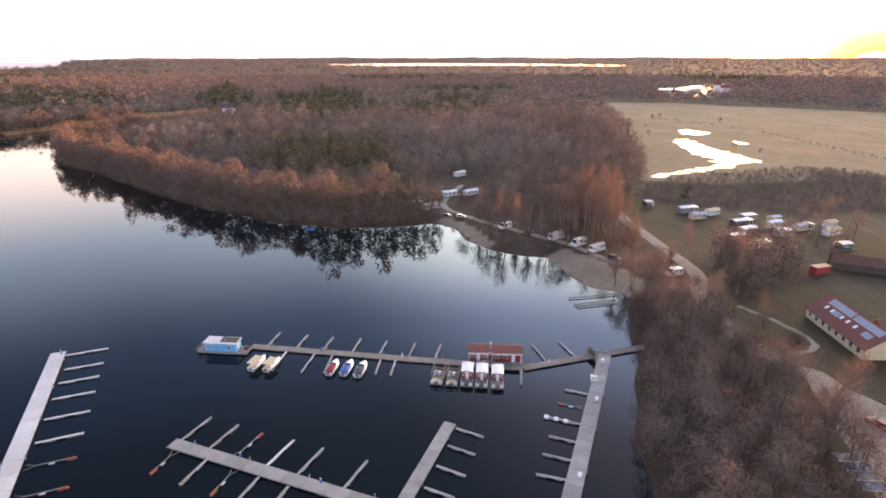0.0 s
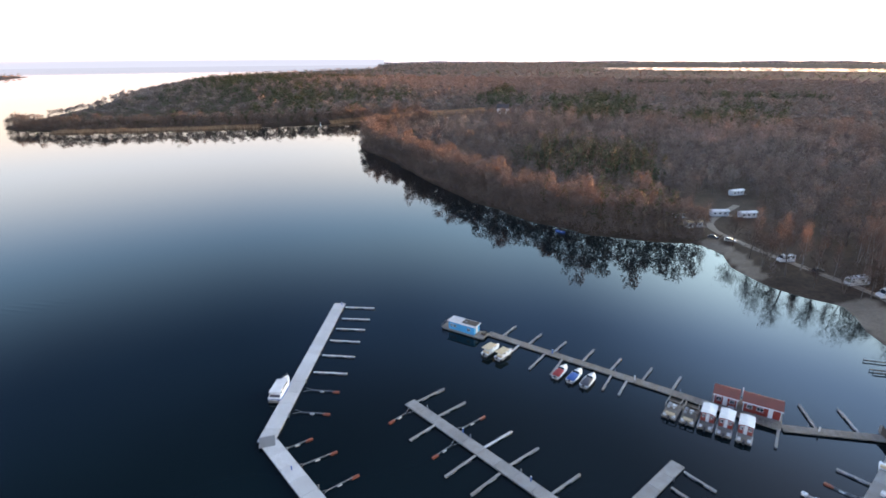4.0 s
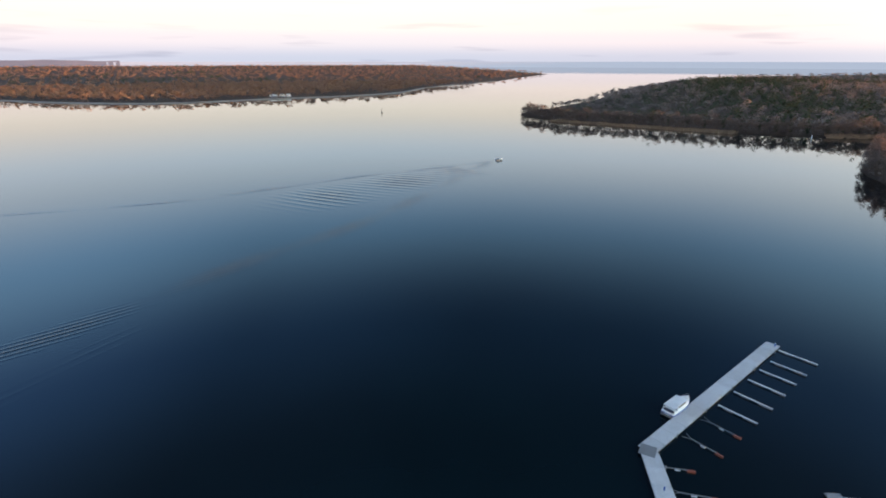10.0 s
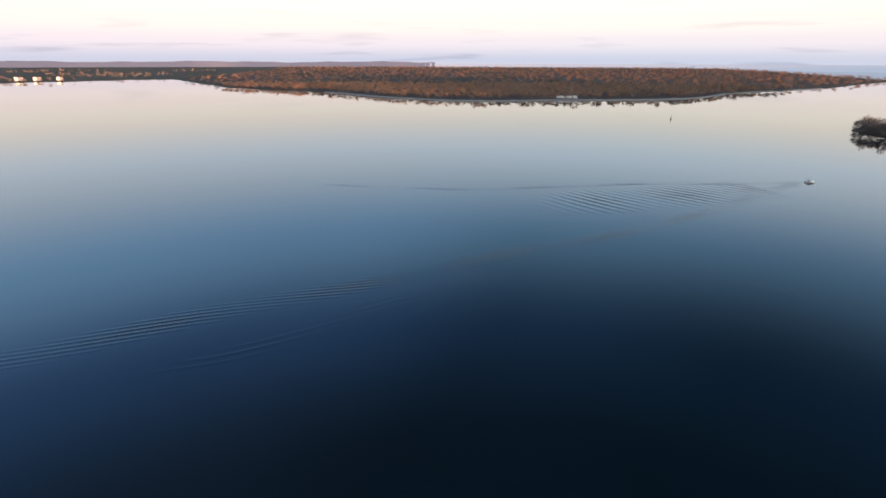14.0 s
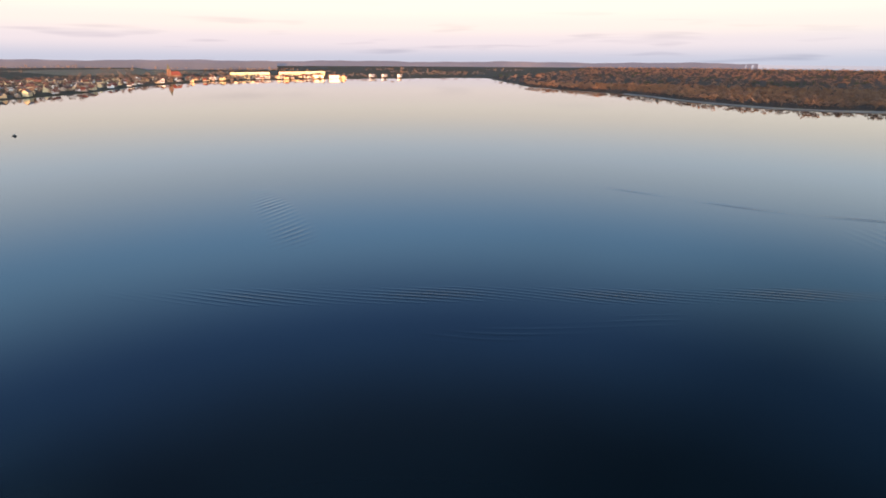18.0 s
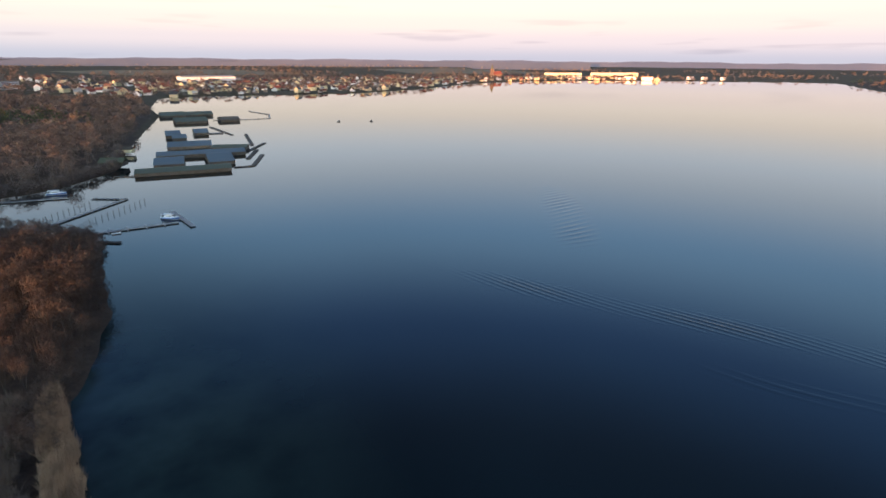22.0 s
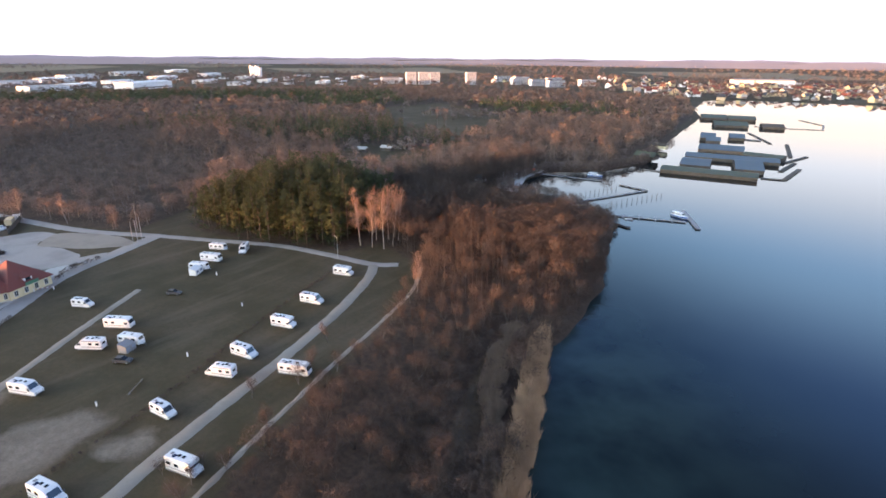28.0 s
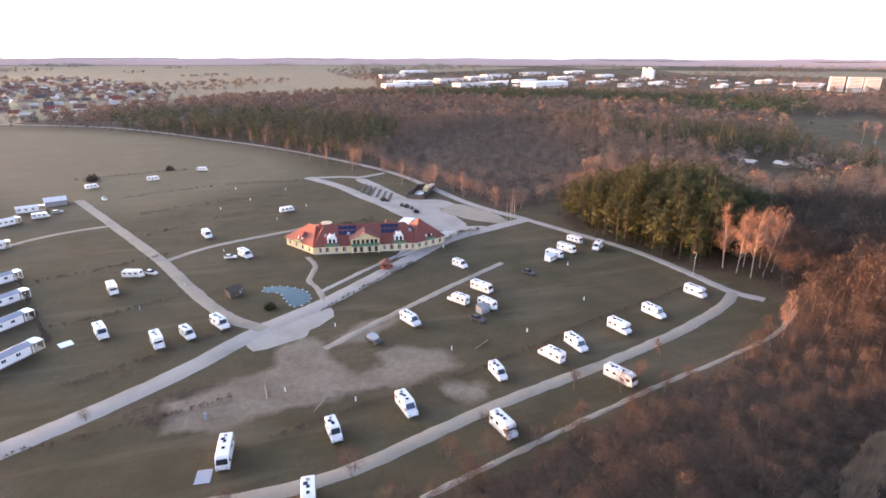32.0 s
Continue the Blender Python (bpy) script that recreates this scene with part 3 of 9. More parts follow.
def land_height(x, y):
    """Ground level: flat by the lake, falling below the water past the shore, hills far out."""
    d = gap(LAKE, x, y)
    d = np.where(inside(LAKE, x, y), -d, d)
    r = np.hypot(x, y)
    z = np.clip(d * 0.16, -2.5, LAND_Z)
    # the wooded cape stands up as a ridge; low hills rise along the skyline
    ridge = np.exp(-(((x + 900) / 420) ** 2 + ((y - 900) / 420) ** 2)) * 22 * np.clip(d / 120, 0, 1)
    hill = np.clip((r - 2600) / 2200, 0, 1) ** 1.3 * np.clip(d / 300, 0, 1)
    az = np.degrees(np.arctan2(x, y))
    wave = 0.5 + 0.5 * np.sin(np.radians(az * 9)) * np.sin(np.radians(az * 3.7 + 40))
    far = np.where(inside(FAR_LAKE, x, y), gap(FAR_LAKE, x, y), 0.0)
    z = np.where(far > 0, np.clip(LAND_Z - far * 0.16, -2.5, LAND_Z), z)
    hill = np.where(far > 0, 0, hill)
    return z + ridge + hill * (14 + 30 * ((az > 60) | (az < -160)) * (0.7 + 0.4 * wave))


def build_land():
    radii = [3.0]
    while radii[-1] < 4960:
        radii.append(radii[-1] * 1.027 + 0.3)
    radii = np.array(radii)
    na = 540
    ang = np.linspace(0, 2 * math.pi, na, endpoint=False)
    R, A = np.meshgrid(radii, ang, indexing="ij")
    X, Y = (R * np.sin(A)).ravel(), (R * np.cos(A)).ravel()
    wob = np.sin(X * 0.23 + 1.7 * np.sin(Y * 0.11)) + np.sin(Y * 0.31 + 1.3 * np.sin(X * 0.17))
    Z = land_height(X + 0.5 * wob, Y + 0.4 * wob)
    V = np.vstack((np.stack((X, Y, Z), 1), [[0, 0, float(land_height(np.array([0.0]), np.array([0.0]))[0])]]))
    i = np.arange(len(radii) - 1)[:, None] * na
    j = np.arange(na)[None, :]
    k = (j + 1) % na
    Q = np.stack((i + j, i + k, i + na + k, i + na + j), -1).reshape(-1, 4)
    me = bpy.data.meshes.new("ground")
    tri = np.stack((np.full(na, len(V) - 1), np.arange(na), (np.arange(na) + 1) % na), 1)
    F = np.vstack((Q[:, [0, 1, 2]], Q[:, [0, 2, 3]], tri))
    F = F[:, ::-1]
    ob = raw_mesh("ground", V, F, M["ground"], "structure", True)
    X, Y = V[:, 0], V[:, 1]

    def cover(name, polys, soft, minus=(), start=None, lift=0.0):
        w = np.zeros(len(V), np.float32) if start is None else start.copy()
        for p in polys:
            d = gap(p, X, Y)
            d = np.where(inside(p, X, Y), d, -d)
            w = np.maximum(w, np.clip(0.5 + lift + d / (2 * soft), 0, 1))
        for p in minus:
            d = gap(p, X, Y)
            w *= np.where(inside(p, X, Y), 0, 1)
        a = ob.data.attributes.new(name, 'FLOAT', 'POINT')
        a.data.foreach_set("value", w.astype(np.float32))

    shore = [(a, b) for a, b in LAKE if a * a + b * b < 700 ** 2]
    bank = np.clip(1.3 - gap(shore, X, Y) / 14, 0, 1)
    cover("litter", WOODS, 3.0, (CLEARING, GARDENS), bank)
    cover("meadow", (MEADOW, FIELDS, *PLAIN), 8.0)
    cover("dry", (WEST_FIELD,), 40.0)
    cover("sand", (SAND_A, SAND_B), 1.5)
    cover("dirt", (YARD, YARD_B, YARD_C, YARD_D, YARD_E), 3.5, lift=0.35)
    tagged(ob, "dull winter grass, leaf litter and sand round the lake", "ground")
    return ob


ground = build_land()

bm = bmesh.new()
ring = [bm.verts.new((4950 * math.sin(a), 4950 * math.cos(a), 0)) for a in (2 * math.pi * i / 96 for i in range(96))]
bm.faces.new(ring[::-1])
lake = part("water", bm, M["water"])
tagged(lake, "calm dark blue lake at dusk", "water", kind="structure")


def far_band(name, a0, a1, low, high, material, r=4940, seed=0):
    """A strip of distance just inside the skyline."""
    rnd = random.Random(seed)
    n = int(abs(a1 - a0) * 2) + 2
    V, F = [], []
    ph = [rnd.uniform(0, 6.3) for _ in range(4)]
    for i in range(n):
        a = radians(a0 + (a1 - a0) * i / (n - 1))
        w = 0.5 + 0.25 * math.sin(a * 23 + ph[0]) + 0.15 * math.sin(a * 61 + ph[1]) + 0.1 * math.sin(a * 140 + ph[2])
        V += [(r * math.sin(a), r * math.cos(a), -1.0), (r * math.sin(a), r * math.cos(a), low + (high - low) * w)]
    F = [(2 * i, 2 * i + 1, 2 * i + 3, 2 * i + 2) for i in range(n - 1)]
    return raw_mesh(name, V, F, material, "structure")


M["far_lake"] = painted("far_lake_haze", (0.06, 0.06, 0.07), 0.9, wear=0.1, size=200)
M["far_hill"] = painted("far_hills_haze_glow", (0.02, 0.02, 0.025), 1.0, wear=0.3, size=120)
M["far_plain"] = painted("far_plain_haze_glow", (0.02, 0.02, 0.025), 1.0, wear=0.3, size=90)
# the strips give off light of their own, standing for distance haze
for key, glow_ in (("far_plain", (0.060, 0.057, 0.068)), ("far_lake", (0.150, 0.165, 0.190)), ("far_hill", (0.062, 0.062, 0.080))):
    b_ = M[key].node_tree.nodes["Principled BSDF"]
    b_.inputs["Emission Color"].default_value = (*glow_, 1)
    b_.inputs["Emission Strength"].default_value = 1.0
tagged(far_band("backdrop", -104, -33, 46, 47, M["far_lake"]), "self-lit strip for pale far water under the skyline", "backdrop")
tagged(far_band("backdrop", -33, 60, 14, 30, M["far_hill"], seed=2), "self-lit haze-blue strip for the wooded skyline far beyond the woods", "backdrop")
tagged(far_band("backdrop", 66, 212, 44, 54, M["far_plain"], 3720, seed=5), "self-lit hazy strip for fields and woods on the far plain", "backdrop")
tagged(far_band("backdrop", 60, 257, 50, 64, M["far_hill"], seed=3), "self-lit haze-blue strip for low hills on the skyline", "backdrop")

# ---- trees ----


def brush(rng, n, shape, width, length, up=0.3, loose=0.75, crown=True, flat=0.7):
    """Loose thin twig blades: n triangles round points that shape() gives, lying along the clumps that it names."""
    P, D, *N = shape(rng, n)
    D = D + rng.normal(0, loose, (n, 3))
    D[:, 2] = D[:, 2] * (1 - up) + up * np.abs(D[:, 2])
    face = rng.normal(0, 1, (n, 3))
    if N or crown:
        out = N[0] if N else P - np.array((P[:, 0].mean(), P[:, 1].mean(), P[:, 2].max() * 0.42))
        out = out / (np.linalg.norm(out, axis=1)[:, None] + 1e-9)
        D = D - flat * (D * out).sum(1)[:, None] * out
        face = face * 0.14 + out
    D /= np.linalg.norm(D, axis=1)[:, None] + 1e-9
    S = np.cross(D, face)
    S /= np.linalg.norm(S, axis=1)[:, None] + 1e-9
    ln = length * rng.uniform(0.6, 1.3, (n, 1))
    w = width * rng.uniform(0.6, 1.4, (n, 1))
    V = np.stack((P - S * w / 2, P + S * w / 2, P + D * ln), 1).reshape(-1, 3)
    return V, np.arange(3 * n).reshape(-1, 3)


def stick(p, q, r0, r1, n=4):
    """A tapered limb as arrays of vertices and triangles."""
    p, q = np.asarray(p, float), np.asarray(q, float)
    z = (q - p) / (np.linalg.norm(q - p) + 1e-9)
    x = np.cross(z, (0.31, 0.87, 0.38))
    x /= np.linalg.norm(x)
    y = np.cross(z, x)
    a = np.arange(n) * 2 * math.pi / n
    ring = np.cos(a)[:, None] * x + np.sin(a)[:, None] * y
    V = np.vstack((p + ring * r0, q + ring * r1))
    F = []
    for i in range(n):
        j = (i + 1) % n
        F += [(i, j, n + j), (i, n + j, n + i)]
    return V, np.array(F)


def merge(pieces):
    V, F, k = [], [], 0
    for v, f in pieces:
        V.append(v)
        F.append(f + k)
        k += len(v)
    return np.vstack(V), np.vstack(F)


def bare_tree(seed, height=11.0, spread_=3.2, twigs=700, width=0.07, length=1.3, limbs=9, stems=1, girth=0.016):
    """A leafless tree: (trunk and limbs), (twigs)."""
    rng = np.random.default_rng(seed)
    wood, tips = [], []
    for s in range(stems):
        lean = rng.normal(0, 0.10 if stems == 1 else 0.22, 2)
        top = np.array((lean[0] * height * 0.6, lean[1] * height * 0.6, height * rng.uniform(0.62, 0.75)))
        mid = top * np.array((0.4, 0.4, 0.5)) + np.append(rng.normal(0, 0.2, 2), 0)
        r = girth * height / stems ** 0.5
        wood += [stick((0, 0, -0.3), mid, r, r * 0.7, 6), stick(mid, top, r * 0.7, r * 0.35, 5)]
        for i in range(limbs):
            t = rng.uniform(0.25, 1.0)
            b = mid * min(1, t * 2) if t < 0.5 else mid + (top - mid) * (t * 2 - 1)
            a = rng.uniform(0, 6.28)
            out = spread_ * rng.uniform(0.35, 1.0) * (1.15 - 0.5 * t)
            e = b + np.array((math.cos(a) * out, math.sin(a) * out, height * rng.uniform(0.08, 0.30)))
            wood.append(stick(b, e, r * 0.4, r * 0.12, 3))
            tips.append((b, e))
        tips.append((mid, top + np.array((0, 0, height * 0.25))))
    tips_b = np.array([b for b, e in tips])
    tips_e = np.array([e for b, e in tips])

    def shape(g, n):
        k = g.integers(0, len(tips), n)
        t = np.sqrt(g.uniform(0.05, 1.0, n))[:, None]
        off = g.normal(0, 0.10 * spread_ + 0.30, (n, 3))
        P = tips_b[k] + (tips_e[k] - tips_b[k]) * t + off
        D = (tips_e[k] - tips_b[k])
        away = P - np.array((0, 0, height * 0.45))
        N = off / (np.linalg.norm(off, axis=1)[:, None] + 1e-9) + 0.8 * away / (np.linalg.norm(away, axis=1)[:, None] + 1e-9)
        return P, D / (np.linalg.norm(D, axis=1)[:, None] + 1e-9), N

    return merge(wood), brush(rng, twigs, shape, width, length, 0.2, 0.9, flat=0.45)


def thicket(seed, height, spread_, blades, width, length, loose=1.0, lobes_=9, skirt=0.16):
    """A bushy tree of rounded twig clumps that reaches down to the ground."""
    g0 = np.random.default_rng(seed)
    a = g0.uniform(0, 6.28, lobes_)
    z = g0.uniform(0.34, 0.80, lobes_)
    r = spread_ * 0.52 * np.sqrt(g0.uniform(0.02, 1, lobes_)) * np.sqrt(np.clip(1.25 - z, 0.2, 1))
    lobes = np.column_stack((np.cos(a) * r, np.sin(a) * r, z * height))
    reach = g0.uniform(0.26, 0.44, lobes_) * spread_

    def shape(g, n):
        k = g.integers(0, lobes_, n)
        d = g.normal(0, 1, (n, 3)) + np.array((0, 0, 0.45))
        d /= np.linalg.norm(d, axis=1)[:, None]
        P = lobes[k] + d * reach[k][:, None] * g.uniform(0.7, 1.05, (n, 1)) * np.array((1, 1, 1.15))
        low_ = g.uniform(0, 1, n) < skirt
        P[low_, 2] = g.uniform(0.0, 0.35, low_.sum()) * height
        return P, d * 0.5 + np.array((0, 0, 0.35)), d

    trunk = merge([stick((0, 0, -0.3), (0.2, 0.1, height * 0.75), 0.016 * height, 0.006 * height, 4)])
    return trunk, brush(g0, blades, shape, width, length, 0.1, loose, flat=0.85)


def pine_tree(seed, height=21.0, spread_=3.0, tufts=420, size=1.0, low=0.42, full=False):
    """A pine: a bare stem and a rounded crown of needle clumps."""
    rng = np.random.default_rng(seed)
    top = np.append(rng.normal(0, 0.5, 2), height)
    wood = [stick((0, 0, -0.3), top * 0.55, 0.22, 0.16, 6), stick(top * 0.55, top * 0.97, 0.16, 0.04, 5)]
    n_ = 30 if full else 18
    t = 1 - (1 - low) * (np.arange(n_) + rng.uniform(0, 1, n_)) / n_
    a = np.arange(n_) * 2.4 + rng.normal(0, 0.5, n_)
    u = (1.0 - t) / (1.0 - low)
    out = spread_ * (0.12 + 0.88 * np.sin(np.pi * np.clip(u * 0.80 + 0.06, 0, 1)) ** 0.7) * rng.uniform(0.7, 1.05, n_)
    C = np.column_stack((top[0] * t + np.cos(a) * out * 0.72, top[1] * t + np.sin(a) * out * 0.72, t * height - 0.5))
    reach = spread_ * rng.uniform(0.26, 0.42, n_)
    for i in range(0, n_, 3):
        wood.append(stick(top * (t[i] - 0.02), C[i], 0.06, 0.02, 3))

    def shape(g, n):
        k = g.integers(0, n_, n)
        d = g.normal(0, 1, (n, 3)) + np.array((0, 0, 0.5))
        d /= np.linalg.norm(d, axis=1)[:, None]
        P = C[k] + d * reach[k][:, None] * g.uniform(0.6, 1.05, (n, 1)) * np.array((1, 1, 0.8))
        return P, d + np.array((0, 0, 0.5)), d + 0.25 * g.normal(0, 1, (n, 3))

    return merge(wood), brush(rng, tufts, shape, (0.34 if full else 0.42) * size, 0.85 * size, 0.4, 0.6, flat=0.35)


def pine_tree(seed, height=21.0, spread_=3.0, tufts=420, size=1.0, low=0.42, full=False):
    rng = np.random.default_rng(seed)
    top = np.append(rng.normal(0, 0.5, 2), height)
    wood = [stick((0, 0, -0.3), top * 0.55, 0.22, 0.16, 6), stick(top * 0.55, top, 0.16, 0.04, 5)]
    whorls = []
    for i in range(44 if full else 26):
        t = rng.uniform(low, 0.99)
        a = rng.uniform(0, 6.28)
        out = spread_ * (0.25 + 0.9 * math.sin(math.pi * min(1, (1.02 - t) / (1.02 - low)) ** 0.75)) * rng.uniform(0.55, 1.0)
        if full:
            out = spread_ * (0.15 + 0.95 * min(1, (1.0 - t) / 0.45) ** 0.7) * rng.uniform(0.6, 1.0)
        b = top * t
        e = b + np.array((math.cos(a) * out, math.sin(a) * out, rng.uniform(-0.2, 1.1)))
        whorls.append((b, e))
        if i < 14:
            wood.append(stick(b, e, 0.05, 0.02, 3))
    B = np.array([b for b, e in whorls])
    E = np.array([e for b, e in whorls])

    def shape(g, n):
        k = g.integers(0, len(whorls), n)
        t = g.uniform(0.45, 1.05, n)[:, None]
        return B[k] + (E[k] - B[k]) * t + g.normal(0, 0.34, (n, 3)), g.normal(0, 0.6, (n, 3)) + np.array((0, 0, 0.8))

    return merge(wood), brush(rng, tufts, shape, (0.34 if full else 0.42) * size, 0.85 * size, 0.4)


def sow(name, kinds, P, turn, size, material, label, category, which=1, tall=None):
    """Joins many copies of a few tree shapes into one mesh of stuff."""
    Vs, Fs, k = [], [], 0
    for i, kind in enumerate(kinds):
        sel = np.arange(len(P)) % len(kinds) == i
        n = int(sel.sum())
        if not n:
            continue
        v, f = kind[which] if which is not None else merge(kind)
        c, s = np.cos(turn[sel])[:, None], np.sin(turn[sel])[:, None]
        sc = size[sel][:, None]
        th = sc if tall is None else (size * tall)[sel][:, None]
        X = (v[None, :, 0] * c - v[None, :, 1] * s) * sc + P[sel, 0][:, None]
        Y = (v[None, :, 0] * s + v[None, :, 1] * c) * sc + P[sel, 1][:, None]
        Z = v[None, :, 2] * th + P[sel, 2][:, None]
        Vs.append(np.stack((X, Y, Z), -1).reshape(-1, 3))
        Fs.append((f[None] + (np.arange(n) * len(v))[:, None, None]).reshape(-1, 3) + k)
        k += n * len(v)
    ob = raw_mesh(name, np.vstack(Vs), np.vstack(Fs), material, "stuff")
    return tagged(ob, label, category)


def spots(poly, step, seed, r0=0, r1=1e9, minus=(), keep=1.0, jitter=0.8):
    """Uneven planting points in a polygon, between two distances from the drone."""
    rng = np.random.default_rng(seed)
    p = np.asarray(poly, float)
    lo, hi = p.min(0), p.max(0)
    lo, hi = np.maximum(lo, -r1), np.minimum(hi, r1)
    X, Y = np.meshgrid(np.arange(lo[0], hi[0], step), np.arange(lo[1], hi[1], step))
    X = (X + rng.uniform(-jitter, jitter, X.shape) * step * 0.6).ravel()
    Y = (Y + rng.uniform(-jitter, jitter, Y.shape) * step * 0.6).ravel()
    r = np.hypot(X, Y)
    ok = (r >= r0) & (r < r1) & (rng.uniform(0, 1, len(X)) < keep)
    X, Y = X[ok], Y[ok]
    ok = inside(poly, X, Y)
    for m in minus:
        ok &= ~inside(m, X, Y)
    X, Y = X[ok], Y[ok]
    Z = land_height(X, Y)
    ok = Z > 0.25
    return np.stack((X[ok], Y[ok], Z[ok]), 1)


def rough_noise(P, size, seed):
    """A smooth random value from 0 to 1 for each place."""
    return np.array([noise.noise(Vector((x / size + seed * 7.3, y / size, seed * 3.1))) for x, y, _ in P]) * 0.5 + 0.5


rng = np.random.default_rng(5)
CAMPS_NORTH = [(-14, 232), (0, 224), (20, 200), (60, 172), (70, 186), (46, 212), (24, 238), (24, 285), (18, 322), (4, 322), (-4, 290), (-20, 262)]

# the belt of bare alders between the camp and the lake
near_kinds = [bare_tree(10 + i, 10.5 + 1.0 * (i % 4), 3.7 + 0.25 * (i % 3), 1700, 0.05, 0.85, 16, 1 + i % 3) for i in range(6)]
crown_kinds = [thicket(300 + i, 11.2 + 0.7 * (i % 3), 5.0 + 0.4 * (i % 2), 1700, 0.05, 0.8, 0.9, 17, 0.05) for i in range(4)]
belt = spots(BELT, 4.5, 1)
INNER_REEDS = [(32, -62), (37, -75), (43, -87), (47, -95), (51.5, -107), (54, -121), (60, -117), (55, -100), (50, -88), (41.5, -74), (35, -63)]
belt = belt[~inside([(28, -60), (50, -125), (63.5, -117), (58.5, -99), (53, -86), (45, -73), (38, -62)], belt[:, 0], belt[:, 1])]


def tree_thing(name, kind, at, turn, size, barks, leaves, label, group):
    key = (name, kind)
    if key not in tree_thing.made:
        shapes = tree_thing.kinds[key]
        trunk = raw_mesh(name, *shapes[0], barks)
        crown = raw_mesh("crown", *shapes[1], leaves)
        crown.parent = trunk
        tagged(trunk, label, "tree", group)
        tree_thing.made[key] = trunk
        ob = trunk
        ob.matrix_world = pose(*at, 0, 0, turn) @ Matrix.Diagonal((size, size, size, 1))
    else:
        ob = copy_thing(tree_thing.made[key], pose(*at, 0, 0, turn))
        ob.scale = (size, size, size)
    return ob


tree_thing.made, tree_thing.kinds = {}, {}
r_belt = np.hypot(belt[:, 0] - 60, belt[:, 1] + 40)
order = np.argsort(r_belt)
single, rest = belt[order[:290]], belt[order[290:]]
for i, k in enumerate(near_kinds):
    tree_thing.kinds[("alder_tree", i)] = tree_thing.kinds[("shore_alder_tree", i)] = k
for i, (stem, twigs_) in enumerate(crown_kinds):
    q_ = np.random.default_rng(310 + i)
    limbs_ = [stick((0, 0, -0.3), (q_.normal(0, 1.5), q_.normal(0, 1.5), q_.uniform(6.0, 9.0)), 0.13, 0.04, 4) for _ in range(4)]
    tree_thing.kinds[("round_alder_tree", i)] = (merge(limbs_), twigs_)


bush_kinds = [thicket(260 + i, 7.0 + 0.8 * (i % 3), 5.6 + 0.5 * (i % 2), 1250, 0.055, 0.7, 0.9, 15, 0.08) for i in range(5)]
for i, (stem, twigs_) in enumerate(bush_kinds):
    q_ = np.random.default_rng(270 + i)
    stems_ = [stick((0, 0, -0.3), (q_.normal(0, 1.3), q_.normal(0, 1.3), q_.uniform(3.5, 5.5)), 0.09, 0.03, 4) for _ in range(5)]
    tree_thing.kinds[("willow_bush", i)] = (merge(stems_), twigs_)
    tree_thing.kinds[("roadside_tree", i)] = near_kinds[i]


def belt_size(x, y):
    """Low bushes before the camp, tall alders at either end of the belt, and low scrub round the small harbour."""
    x, y = np.asarray(x, float), np.asarray(y, float)
    tall = 0.50 + 0.86 * np.clip((-104 - y) / 66, 0, 1) + 0.46 * np.clip((y - 30) / 30, 0, 1)
    harbour = np.clip((-210 - y) / 24, 0, 1) * np.clip((150 - x) / 10, 0, 1)
    return tall * (1 - 0.74 * harbour)


for i, p in enumerate(single):
    if -112 + 34 * rng.uniform() < p[1] < 45 and i % 5:
        tree_thing("willow_bush", i % 5, p, rng.uniform(0, 360), rng.uniform(0.5, 0.95), M["bark_dark"], M["twig_belt"], "rounded leafless bush with dense grey-brown twigs by the shore", "bushes of the belt")
        continue
    kind, n_ = ("shore_alder_tree", 6) if i % 3 == 0 or p[1] > 0 else ("round_alder_tree", 4)
    tree_thing(kind, i % n_, p, rng.uniform(0, 360), float(belt_size(p[0], p[1])) * rng.uniform(0.8, 1.15), M["bark_dark"], M["twig_belt"], "leafless grey-brown alder with fine twigs in the lakeside belt", "alders of the belt")
turn, size = rng.uniform(0, 6.28, len(rest)), belt_size(rest[:, 0], rest[:, 1]) * rng.uniform(0.8, 1.2, len(rest))
rest_kinds = [thicket(10 + i, 10.0 + 0.8 * (i % 4), 4.8 + 0.4 * (i % 3), 620, 0.085, 0.85, 1.0, 14) for i in range(6)]
sow("alder_trunks", rest_kinds, rest, turn, size, M["bark_dark"], "grey trunks and limbs of the lakeside alders", "trees", 0)
# the northern part gets paler twigs, standing for glare towards the sunset
for north in (True, False):
    sel = (rest[:, 1] > 20) == north
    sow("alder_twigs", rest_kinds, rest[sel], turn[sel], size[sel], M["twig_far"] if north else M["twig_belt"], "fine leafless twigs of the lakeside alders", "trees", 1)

BEACH_BIRCH = [(13, 206), (28, 193), (40, 186), (52, 178), (66, 172), (70, 186), (50, 200), (34, 214), (20, 224)]


# birches behind the beach and by the grove
def birch(i, x, y, size, label="slender birch with a pale trunk and reddish bare twigs"):
    tree_thing("birch_tree", i % 4, (x, y, LAND_Z), rng.uniform(0, 360), size, M["birch"], M["twig_birch"], label, "birches")


for i in range(4):
    tree_thing.kinds[("birch_tree", i)] = bare_tree(130 + i, 17, 2.5, 1250, 0.05, 1.1, 15, 1, 0.009)
for i, (x, y, z) in enumerate(spots(BIRCHES, 4.6, 12)):
    birch(i, x, y, rng.uniform(0.95, 1.2))
for i, (x, y, z) in enumerate(spots(BEACH_BIRCH, 8.0, 13)):
    birch(i, x, y, rng.uniform(0.75, 1.0))
